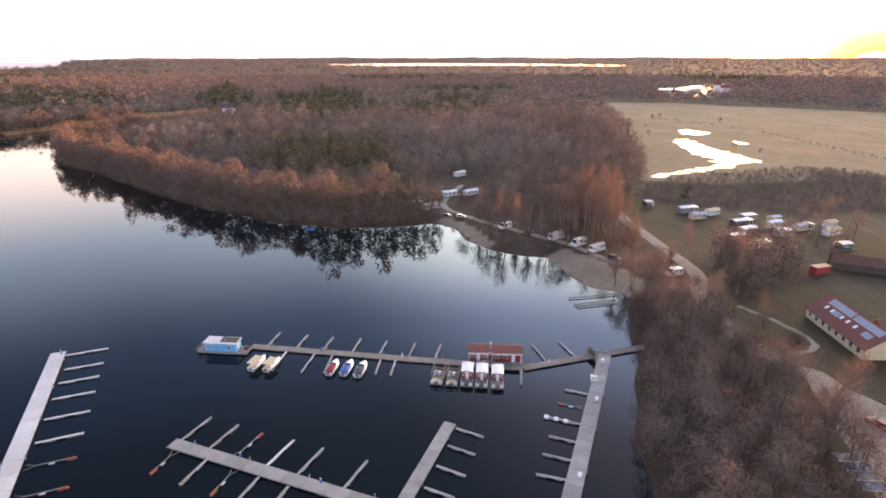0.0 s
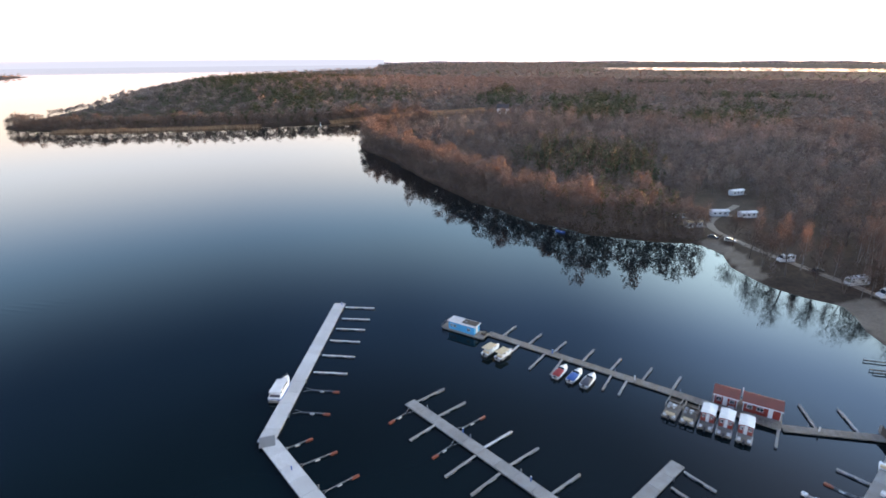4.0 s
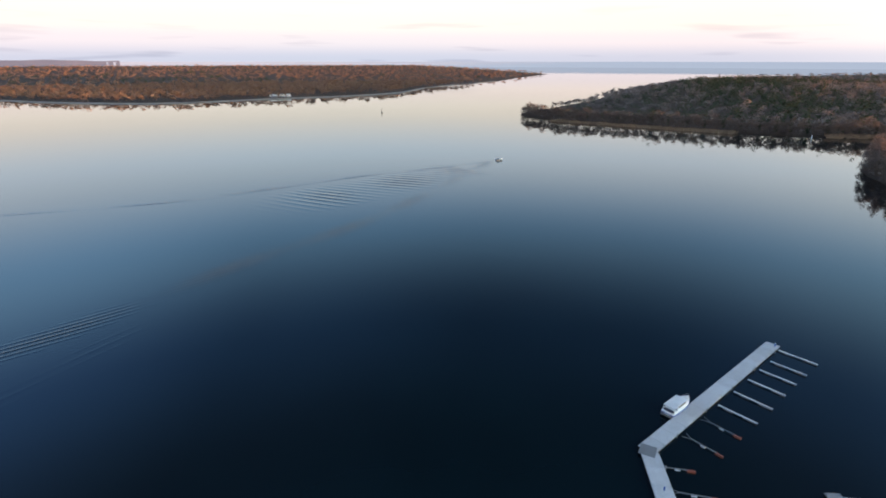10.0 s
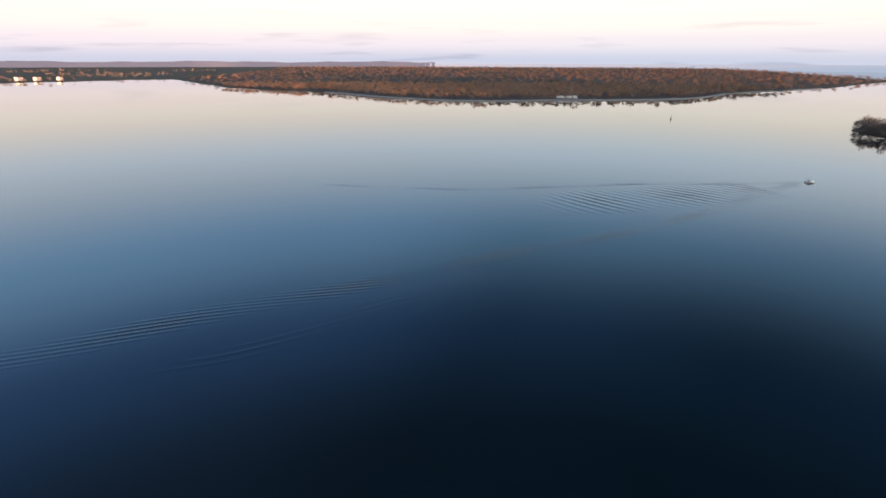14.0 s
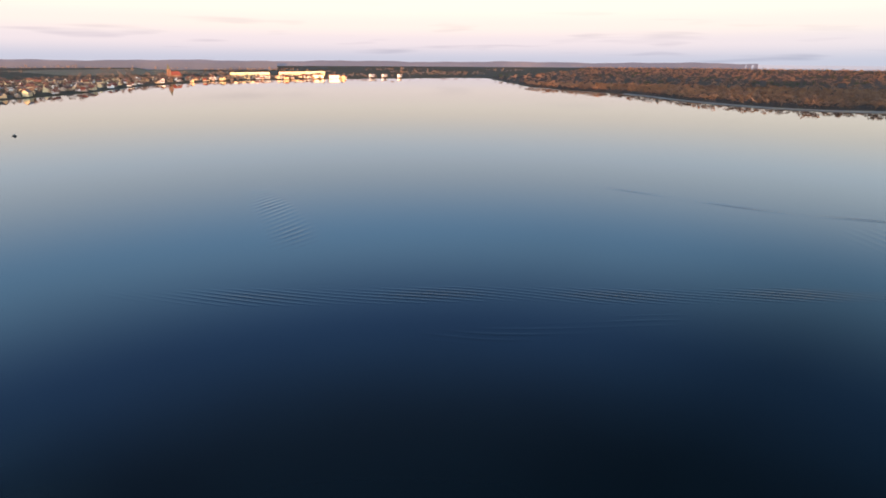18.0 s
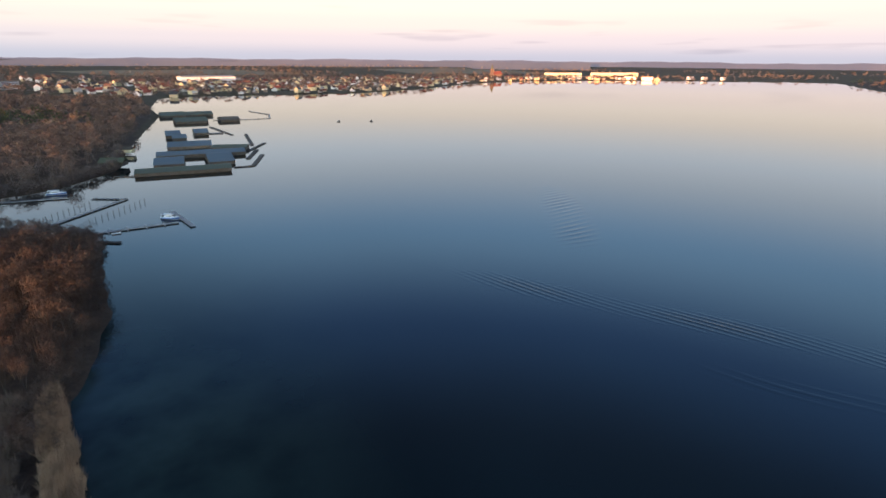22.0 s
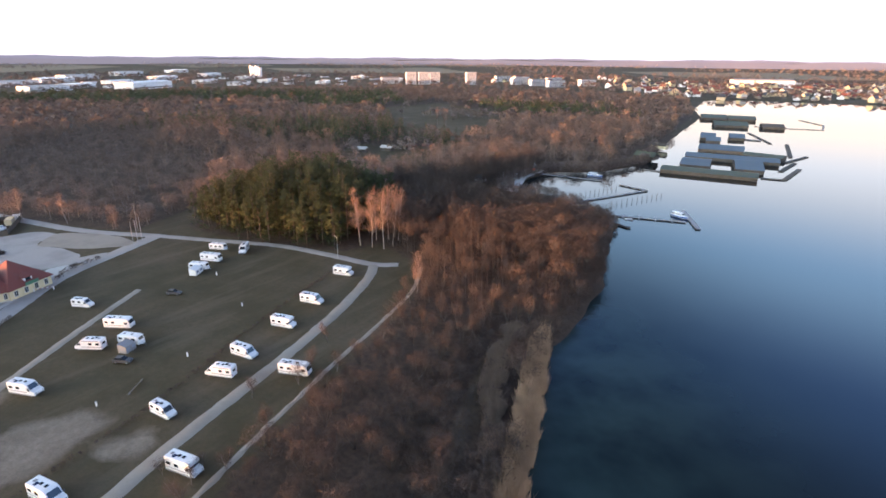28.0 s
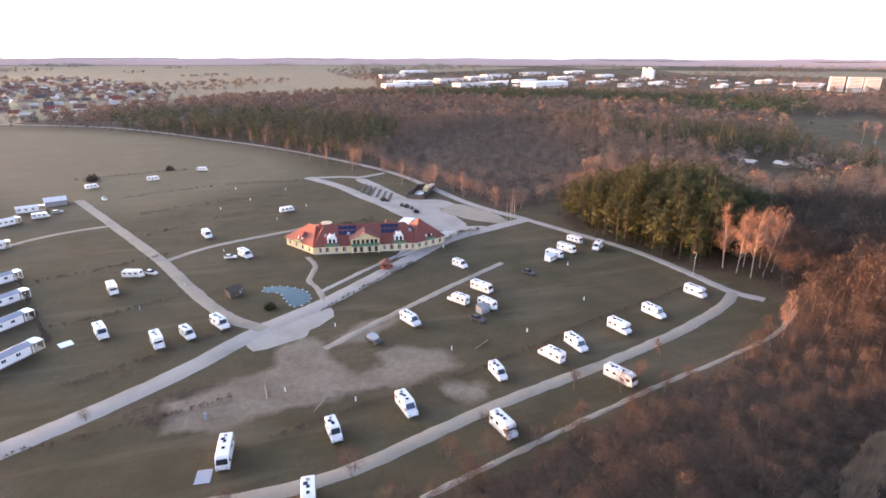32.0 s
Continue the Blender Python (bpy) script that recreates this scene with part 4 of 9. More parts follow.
for i, (x, y) in enumerate(((92.5, -122), (140, 120), (92, 156), (96, 162), (88, 148), (97, 170), (84, 176), (70, 158), (79, 120), (74, 132), (66, 178), (30, 218), (-2, 236), (16, 236))):
    birch(i, x, y, rng.uniform(0.85, 1.1))
for i in range(16):
    birch(i, 232 + 22 * i + rng.uniform(-6, 6), -101 + 9.5 * i + 0.22 * i * i + rng.uniform(-4, 2), rng.uniform(0.7, 0.95))
# tall open trees between the shore belt and the lakeside road
for i, (x, y) in enumerate(smooth_line([(57, 156), (60, 147), (63, 140), (64, 128), (67, 118), (70, 108), (73, 97), (73, 86), (71, 74), (69, 62)], 3.4)):
    # twigs paled here too, in place of the sunset glare
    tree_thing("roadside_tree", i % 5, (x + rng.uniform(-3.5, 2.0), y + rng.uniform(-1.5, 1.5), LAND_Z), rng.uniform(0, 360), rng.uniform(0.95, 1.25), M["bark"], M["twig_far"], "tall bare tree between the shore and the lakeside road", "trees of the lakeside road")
# small bare trees along the camp road and the gravel track
for i, (x, y) in enumerate(((76, -36.6), (77.5, -39.8), (84, -67.2), (85, -70.8), (70, -27), (72.5, -33), (77, -53), (74, -42), (81, -76), (100, 60), (107, 40), (120, 35), (88, -58), (82, -35), (75, -25), (92, -84), (73, 12), (76, -8), (79, 30))):
    tree_thing("alder_tree", i % 6, (x, y, LAND_Z), rng.uniform(0, 360), rng.uniform(0.35, 0.6), M["bark"], M["twig"], "small bare tree beside the gravel track", "small trees of the camp")

for i, (x, y) in enumerate([(73, 144), (72, 134), (70, 124), (69, 108), (73, 111), (78, 109), (80, 108), (87, 148), (98, 155), (114, 174), (116, 169), (101, 179), (114, 188), (74, 166)]):
    tree_thing("alder_tree", i % 6, (x, y, LAND_Z), rng.uniform(0, 360), rng.uniform(0.6, 0.95), M["bark"], M["twig"], "bare tree beside the lakeside road", "trees of the lakeside road")

# the pine grove: a closed dome, lower along its rim
for i in range(5):
    tree_thing.kinds[("pine_tree", i)] = pine_tree(40 + i, 17 + 1.2 * i, 4.1, 1500, 0.85, 0.04, True)
GROVE_BIRCHES = [(137, -145), (132, -146), (127, -147), (127, -152), (129, -158), (136, -153), (133, -157)]
grove = spots(GROVE, 5.0, 2)
grove = grove[np.min(np.hypot(grove[:, :1] - np.array(GROVE_BIRCHES)[:, 0], grove[:, 1:2] - np.array(GROVE_BIRCHES)[:, 1]), axis=1) > 5.0][:295]
rim = np.clip(gap(GROVE, grove[:, 0], grove[:, 1]) / 20, 0, 1)
for i, p in enumerate(grove):
    tree_thing("pine_tree", i % 5, p, rng.uniform(0, 360), rng.uniform(0.62, 0.8) + 0.5 * rim[i], M["bark_dark"], M["needle"], "tall dark green pine in the grove beside the camp", "pines of the grove")
for i, (x, y) in enumerate(GROVE_BIRCHES):
    birch(i, x, y, rng.uniform(1.3, 1.6), "tall birch with glowing twigs before the pine grove")

# woods all round, coarser with distance; far twigs paler to stand for haze
mid_kinds = [thicket(160 + i, 12 + 0.9 * i, 6.2, 135, 0.64, 1.0, 1.3) for i in range(6)] + [bare_tree(60 + i, 13 + 1.5 * (i % 3), 4.4, 90, 0.34, 1.2, 2) for i in range(2)]
mid_pines = [pine_tree(70 + i, 17, 3.2, 190, 1.35, 0.15, True) for i in range(3)]
far_kinds = [thicket(80 + i, 13, 6.0, 42, 1.7, 1.8, 1.3) for i in range(5)]
low_kinds = [thicket(170 + i, 2.6, 2.6, 40, 0.3, 1.0) for i in range(3)]
COTTAGE_TREES = [(92, 150), (112, 150), (132, 170), (158, 190), (170, 225), (150, 232), (140, 196), (118, 178), (96, 182), (88, 168)]
far_pines = [pine_tree(90 + i, 14, 4.5, 50, 3.0, 0.2, True) for i in range(3)]


def wood(poly, seed, r0, r1, step, kinds, pines, pine_share, name, minus=(), tall=1.0, trunks=True):
    P = spots(poly, step, seed, r0, r1, minus)
    if not len(P):
        return
    g = np.random.default_rng(seed)
    w = rough_noise(P, 90 if r1 < 900 else 260, seed)
    dark = w + g.normal(0, 0.05, len(P)) < pine_share - 0.12
    for q in PINES:
        dark |= inside(q, P[:, 0], P[:, 1]) & (g.uniform(0, 1, len(P)) < (0.45 if q is PINES_CAPE else 0.84))
    tip = np.clip(np.hypot(P[:, 0] + 690, P[:, 1] - 306) / 300, 0.35, 1)
    young = np.where(inside(SAPLINGS, P[:, 0], P[:, 1]), np.clip(0.4 + gap(SAPLINGS, P[:, 0], P[:, 1]) / 25, 0, 1), 0)
    dark &= young == 0
    in_pale = inside(PALE_N, P[:, 0], P[:, 1])
    dark &= ~in_pale | (g.uniform(0, 1, len(P)) < 0.15)
    pale = ~dark & (rough_noise(P, 40, seed + 3) + g.normal(0, 0.12, len(P)) + 0.3 * in_pale > 0.62) & (r1 < 900) & (name == "north_woods")
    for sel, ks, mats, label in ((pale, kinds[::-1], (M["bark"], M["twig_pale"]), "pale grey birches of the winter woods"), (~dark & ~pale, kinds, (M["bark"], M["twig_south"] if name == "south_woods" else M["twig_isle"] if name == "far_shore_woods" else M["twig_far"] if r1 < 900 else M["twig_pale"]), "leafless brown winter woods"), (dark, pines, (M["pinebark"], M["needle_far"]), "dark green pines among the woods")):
        Q = P[sel]
        if len(Q):
            turn, size = g.uniform(0, 6.28, len(Q)), g.uniform(0.8, 1.18, len(Q)) * (step / 6.2) ** 0.35
            high = np.where(g.uniform(0, 1, len(Q)) < 0.10, g.uniform(1.05, 1.2, len(Q)), g.uniform(0.82, 1.0, len(Q))) * tall * tip[sel] * (1 - 0.55 * young[sel]) / (step / 6.2) ** 0.35
            if trunks:
                sow(name + "_trunks", ks, Q, turn, size, mats[0], "trunks of the " + label, "woods", 0, high)
            sow(name, ks, Q, turn, size, mats[1], label, "woods", 1, high)


wood(EAST_SCRUB, 14, 0, 620, 3.6, low_kinds, mid_pines, 0.0, "scrub_wood", trunks=False)
wood(COTTAGE_TREES, 16, 0, 620, 8.5, mid_kinds[6:], mid_pines, 0.0, "cabin_wood", tall=0.85)
wood(BANK_TREES, 15, 0, 620, 6.5, mid_kinds, mid_pines, 0.1, "bank_wood", tall=0.95)
fine_kinds = [thicket(300 + i, 11 + 1.0 * i, 5.8, 300, 0.30, 0.8, 1.0, 12) for i in range(5)]
wood(SOUTH_WOOD, 3, 0, 420, 8.4, fine_kinds, mid_pines, 0.30, "south_woods", (CLEARING, GARDENS))
wood(SOUTH_WOOD, 19, 420, 620, 8.6, mid_kinds, mid_pines, 0.34, "south_woods", (CLEARING, GARDENS))
wood(SOUTH_WOOD, 4, 620, 2000, 14.5, far_kinds, far_pines, 0.40, "south_woods", (CLEARING,), trunks=False)
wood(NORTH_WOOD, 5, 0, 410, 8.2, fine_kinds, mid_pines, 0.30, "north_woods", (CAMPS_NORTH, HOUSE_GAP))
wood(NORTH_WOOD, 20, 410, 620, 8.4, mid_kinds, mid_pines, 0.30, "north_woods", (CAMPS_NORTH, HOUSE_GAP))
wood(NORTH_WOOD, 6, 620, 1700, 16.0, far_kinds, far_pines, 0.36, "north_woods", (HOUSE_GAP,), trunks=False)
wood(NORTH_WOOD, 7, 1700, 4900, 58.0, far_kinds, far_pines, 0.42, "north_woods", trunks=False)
# the seen wood beyond the meadow plus its added, unseen shading part
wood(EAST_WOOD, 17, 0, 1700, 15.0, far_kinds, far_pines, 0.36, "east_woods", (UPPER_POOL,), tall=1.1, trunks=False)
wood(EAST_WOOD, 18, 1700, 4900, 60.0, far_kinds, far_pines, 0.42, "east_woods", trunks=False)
# these trees carry their evening sun in the twig colour
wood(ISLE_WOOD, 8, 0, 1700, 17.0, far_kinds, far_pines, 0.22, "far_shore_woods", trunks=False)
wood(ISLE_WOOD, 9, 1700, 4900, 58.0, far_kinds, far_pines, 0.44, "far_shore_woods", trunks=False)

# trees between the houses of the town, and broken woods on the plain behind it
def loose_wood(poly, seed, r0, r1, step, clump, share, name, minus=()):
    P = spots(poly, step, seed, r0, r1, minus)
    w = rough_noise(P, clump, seed)
    P = P[w < share]
    g = np.random.default_rng(seed)
    turn, size, high = g.uniform(0, 6.28, len(P)), g.uniform(0.7, 1.2, len(P)) * (step / 7) ** 0.3, g.uniform(0.5, 0.8, len(P))
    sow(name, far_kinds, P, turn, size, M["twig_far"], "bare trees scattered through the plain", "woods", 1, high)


loose_wood(TOWN_LAND, 41, 0, 2300, 27, 140, 0.58, "town_trees")
loose_wood(TOWN_LAND, 42, 2300, 3700, 54, 420, 0.5, "plain_woods")
loose_wood(CLEARING, 45, 0, 4900, 13, 50, 0.42, "clearing_trees")
loose_wood(GARDENS, 46, 0, 4900, 9, 20, 0.40, "garden_trees")
loose_wood(FIELDS, 43, 900, 3700, 40, 420, 0.42, "field_woods")
loose_wood([(740, 310), (800, 215), (900, 140), (1250, 170), (1550, 300), (1350, 520), (950, 480)], 44, 0, 4900, 30, 90, 0.5, "settlement_trees")

# reeds along the near shore, and the pale reed beds of the inlet
def reed_bed(poly, step, seed, high, label, wide=0.15, mat="reed", thin=0.0):
    P = spots_free(poly, step, seed)
    P = P[rough_noise(P, 3.0, seed) + 0.45 * np.clip(gap(poly, P[:, 0], P[:, 1]) / 2.5, 0, 1) > 0.42 + thin]
    g = np.random.default_rng(seed)
    kinds = []
    for i in range(4):
        def shape(q, n):
            return np.column_stack((q.normal(0, step * 0.45, (n, 2)), np.zeros(n))), np.column_stack((q.normal(0, 0.14, (n, 2)), np.ones(n)))
        kinds.append((None, brush(np.random.default_rng(seed + i), 26, shape, wide, high, 0.8, 0.15, False)))
    sow("reed_bed", kinds, P, g.uniform(0, 6.28, len(P)), (0.6 + 0.8 * rough_noise(P, 2.2, seed + 5)) * g.uniform(0.85, 1.15, len(P)), M[mat], label, "reeds")


def spots_free(poly, step, seed):
    g = np.random.default_rng(seed)
    p = np.asarray(poly, float)
    X, Y = np.meshgrid(np.arange(p[:, 0].min(), p[:, 0].max(), step), np.arange(p[:, 1].min(), p[:, 1].max(), step))
    X = (X + g.uniform(-0.5, 0.5, X.shape) * step).ravel()
    Y = (Y + g.uniform(-0.5, 0.5, Y.shape) * step).ravel()
    ok = inside(poly, X, Y)
    Z = np.maximum(land_height(X, Y), -0.3)
    return np.stack((X, Y, Z), 1)[ok]


reed_bed([(24, -52), (28, -67), (33, -81), (38, -95.5), (43, -109), (49, -122), (52, -119), (48, -106), (43.5, -94), (38.5, -80), (33, -66), (30, -53)], 0.5, 21, 2.7, "tall dry golden reeds along the near shore", 0.13, thin=0.12)
reed_bed(INNER_REEDS, 0.55, 24, 2.0, "flattened grey-brown reeds behind the shore", 0.16, "reed_grey", 0.22)
reed_bed([(-291, 690), (-338, 594), (-388, 484), (-394, 492), (-345, 605), (-296, 700)], 2.6, 22, 3.0, "pale reed bed along the inlet", 0.7)
reed_bed([(-436, 424), (-520, 360), (-590, 304), (-592, 314), (-520, 370), (-440, 434)], 2.6, 23, 2.6, "pale reed fringe below the wooded cape", 0.7)

# dark bushes in the gap between the reeds and over their inland edge
P = spots_free([(32, -54), (34.5, -66), (40, -79.5), (45, -94), (49.5, -107), (53, -118), (55, -117), (52, -106), (47.5, -93), (42.5, -79), (37, -65), (34, -53)], 1.6, 25)
P = np.vstack((P[rough_noise(P, 4.0, 25) > 0.45], [p for p in spots_free(INNER_REEDS, 2.6, 27) if (p[0] * 7.7 + p[1] * 3.1) % 1.0 < 0.4]))
g_reed = np.random.default_rng(25)
gap_kinds = [thicket(190 + i, 1.7, 1.6, 70, 0.06, 0.6) for i in range(3)]
sow("reed_gap_scrub", gap_kinds, P, g_reed.uniform(0, 6.28, len(P)), g_reed.uniform(0.7, 1.3, len(P)), M["twig"], "dark low scrub between the reeds", "scrub", 1)

inner_scrub = [thicket(195 + i, 3.4, 2.8, 360, 0.06, 0.6, 0.9, 10) for i in range(3)]
P = spots_free([(36, -50), (43.5, -72), (52, -88), (57, -102), (61.5, -119), (67, -116), (65, -98), (59, -80), (51, -62), (46, -48)], 2.6, 26)
P = P[rough_noise(P, 7.0, 26) > 0.22]
sow("inner_scrub", inner_scrub, P, g_reed.uniform(0, 6.28, len(P)), g_reed.uniform(0.55, 1.2, len(P)), M["twig_belt"], "rounded grey-brown scrub behind the reeds", "scrub", 1)

# low scrub along the wooded banks
scrub_kinds = [thicket(110 + i, 5.5, 3.0, 70, 0.30, 1.1) for i in range(4)]


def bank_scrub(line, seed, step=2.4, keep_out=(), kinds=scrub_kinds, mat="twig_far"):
    c = smooth_line(line, step)
    d = np.gradient(c, axis=0)
    d /= np.linalg.norm(d, axis=1)[:, None]
    g = np.random.default_rng(seed)
    P = []
    for k in (1.2, 3.6, 6.0):
        off = np.stack((-d[:, 1], d[:, 0]), 1) * (k + g.uniform(-1.2, 1.2, (len(c), 1)))
        P += [c + off, c - off]
    P = np.vstack(P)
    z = land_height(P[:, 0], P[:, 1])
    ok = z > 0.12
    for q in keep_out:
        ok &= ~inside(q, P[:, 0], P[:, 1])
    P = np.column_stack((P, z))[ok]
    turn, size = g.uniform(0, 6.28, len(P)), g.uniform(0.6, 1.25, len(P))
    sow("bank_scrub", kinds, P, turn, size, M[mat], "low bare scrub along the bank", "scrub", 1)


bank_scrub(NORTH[:11], 31, keep_out=(SAND_B,))
bank_scrub(CAPE[6:] + NORTH[:1], 32, 4.0)
near_scrub = [thicket(115 + i, 4.6, 3.4, 340, 0.07, 0.7, 0.9, 10) for i in range(4)]
bank_scrub(NORTH[15:] + CAMP[:4], 33, 3.2, (SAND_A,), near_scrub, "twig")
bank_scrub(CAMP[4:9], 39, 3.0, (), near_scrub, "twig")
bank_scrub(CAMP[8:19], 34)


# a ragged line of bushes along the meadow ditch, and single bushes in the wet grass
ditch = smooth_line([(225, 600), (238, 574), (273, 516), (285, 447), (290, 389), (293, 357), (300, 320)], 4.5)
g_ditch = np.random.default_rng(61)
ditch = np.vstack((ditch + g_ditch.normal(0, 1.6, ditch.shape), [(222, 590), (226, 598), (232, 594), (280, 560), (284, 566), (150, 440), (158, 452), (176, 470), (190, 520), (214, 400), (222, 380), (206, 470)]))
P = np.column_stack((ditch, np.full(len(ditch), LAND_Z)))
sow("ditch_scrub", scrub_kinds, P, g_ditch.uniform(0, 6.28, len(P)), g_ditch.uniform(0.25, 0.6, len(P)) + 0.6 * (np.arange(len(P)) >= len(P) - 12), M["twig_far"], "low brown bushes along the meadow ditch", "scrub", 1)

# the closed edge of the northern woods, crowns hanging down to the water
edge_kinds = [thicket(210 + i, 11.5 + 1.3 * i, 4.8, 520, 0.30, 0.85, 1.0, 12) for i in range(5)]


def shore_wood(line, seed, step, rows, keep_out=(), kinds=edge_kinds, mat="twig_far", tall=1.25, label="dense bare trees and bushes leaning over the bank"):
    c = smooth_line(line, step)
    d = np.gradient(c, axis=0)
    d /= np.linalg.norm(d, axis=1)[:, None]
    g = np.random.default_rng(seed)
    P = np.vstack([c + s * np.stack((-d[:, 1], d[:, 0]), 1) * (k + g.uniform(-1.5, 1.5, (len(c), 1))) for k in rows for s in (-1, 1)])
    z = land_height(P[:, 0], P[:, 1])
    ok = z > 0.2
    for q in keep_out:
        ok &= ~inside(q, P[:, 0], P[:, 1])
    P = np.column_stack((P, z))[ok]
    turn, size, high = g.uniform(0, 6.28, len(P)), g.uniform(0.75, 1.3, len(P)), g.uniform(0.75, 1.15, len(P)) * tall
    sow("shore_wood", kinds, P, turn, size, M[mat], label, "woods", 1, high)


shore_wood(CAPE[9:] + NORTH[:9], 35, 5.0, (3.0, 8.0, 13.0), (SAND_B,))
edge_pines = [pine_tree(230 + i, 13 + i, 3.2, 90, 1.9, 0.08) for i in range(3)]
shore_wood(CAPE[1:6], 36, 15.0, (9.0, 17.0), (), edge_pines, "needle_far", 1.0, "dark pines above the reeds of the cape")
cape_kinds = [thicket(240 + i, 11.0 + i, 5.2, 300, 0.38, 0.95, 1.0, 12) for i in range(4)]
shore_wood(CAPE[:6], 37, 4.5, (5.0, 10.0, 16.0), (), cape_kinds, "twig_south", 1.0)
shore_wood(OPEN[-3:] + CAPE[:2], 38, 8.0, (4.0,), (), tall=0.5)
# bare trees with open crowns between the beach and the track
edge_birch = [(8, 224), (15, 212), (19, 203), (24, 197), (31, 192), (38, 190), (46, 190), (52, 183), (57, 176), (62, 168), (66, 160)]
for i, (x, y) in enumerate(edge_birch):
    tree_thing("alder_tree", i % 6, (x + rng.uniform(-1.5, 1.5), y + rng.uniform(-1.5, 1.5), LAND_Z), rng.uniform(0, 360), rng.uniform(1.1, 1.35), M["bark"], M["twig"], "spreading bare tree beside the beach track", "trees behind the beach")

# a dark conifer by the cabins, and low hedges between the camp's rows
tree_thing("pine_tree", 0, (115, 250, LAND_Z), 20, 0.7, M["pinebark"], M["needle"], "dark conifer standing by the cabins", "conifers")
for i, (x, y) in enumerate(((252, -377), (258, -383), (264, -388), (247, -370), (268, -378))):
    tree_thing("pine_tree", i % 5, (x, y, LAND_Z), rng.uniform(0, 360), rng.uniform(0.55, 0.75), M["pinebark"], M["needle"], "dark conifer beside the clearing in the woods", "conifers")
for i, (x, y) in enumerate(((329, -486), (324, -480), (334, -478))):
    birch(i, x, y, 1.15, "yellowish birch standing in the forest clearing")
hedge_kinds = [thicket(180 + i, 0.9, 0.9, 34, 0.14, 0.4) for i in range(3)]


def hedge(name, pts, label, step=0.9, size=1.0, keep=0.85):
    c = smooth_line(pts, step)
    g = np.random.default_rng(len(c))
    c = c[g.uniform(0, 1, len(c)) < keep] 
    P = np.column_stack((c + g.normal(0, 0.18, c.shape), np.full(len(c), LAND_Z - 0.05)))
    sow(name, hedge_kinds, P, g.uniform(0, 6.28, len(P)), g.uniform(0.6, 1.2, len(P)) * size, M["twig"], label, "hedge", 1)


ROW = "low dark bare hedge between the camp rows"
hedge("hedge", [(91, 5), (93, -3), (96, -13), (99, -28), (102, -42), (107.5, -59), (112.5, -72), (119, -93), (123.5, -110), (128, -125)], ROW)
hedge("hedge", [(155, 60), (159, 47), (168, 29)], ROW, keep=0.7)
hedge("hedge", [(192, 76), (198, 58), (208, 39)], ROW, keep=0.7)
hedge("hedge", [(305, 74), (322, 26), (320, -22)], ROW, keep=0.6)
hedge("hedge", [(270, 60), (285, 20), (290, -20)], ROW, keep=0.5)
hedge("hedge", [(230, 55), (250, 30), (262, 5)], ROW, keep=0.5)
hedge("hedge", [(360, 110), (372, 70), (380, 20)], ROW, keep=0.5)
hedge("hedge", [(194, 81), (164, 67), (145, 58)], "low dark hedge before the mobile homes", size=1.3)
hedge("hedge", [(122, 49), (129, 34), (139, 16)], ROW)
hedge("hedge", [(143, -9), (157, -25), (173, -44)], "clipped dark hedge beside the camp road", size=1.1)
hedge("hedge", [(100, 52), (102, 39), (104, 25), (107, 13)], ROW, keep=0.6)
hedge("hedge", [(193, -63), (199, -70), (202, -80)], "dark hedge beside the main house", size=1.5)
hedge("hedge", [(222, -16), (226, -30), (230, -42)], "dark hedge behind the main house", size=1.6)

# ---- the marina ----


def line_pose(ax, ay, bx, by, z=0.0):
    """The pose at a whose x axis runs to b, and the distance."""
    return pose(ax, ay, z, 0, 0, math.degrees(math.atan2(by - ay, bx - ax))), math.hypot(bx - ax, by - ay)


PLANK = {}


def plank_mesh(w, l, t, material):
    key = (w, l, t, material.name)
    if key not in PLANK:
        bm = boxes((-w / 2, w / 2, -l / 2, l / 2, 0, t), bevel=0)
        me = bpy.data.meshes.new("plank")
        bm.to_mesh(me)
        bm.free()
        me.materials.append(material)
        PLANK[key] = me
    return PLANK[key]


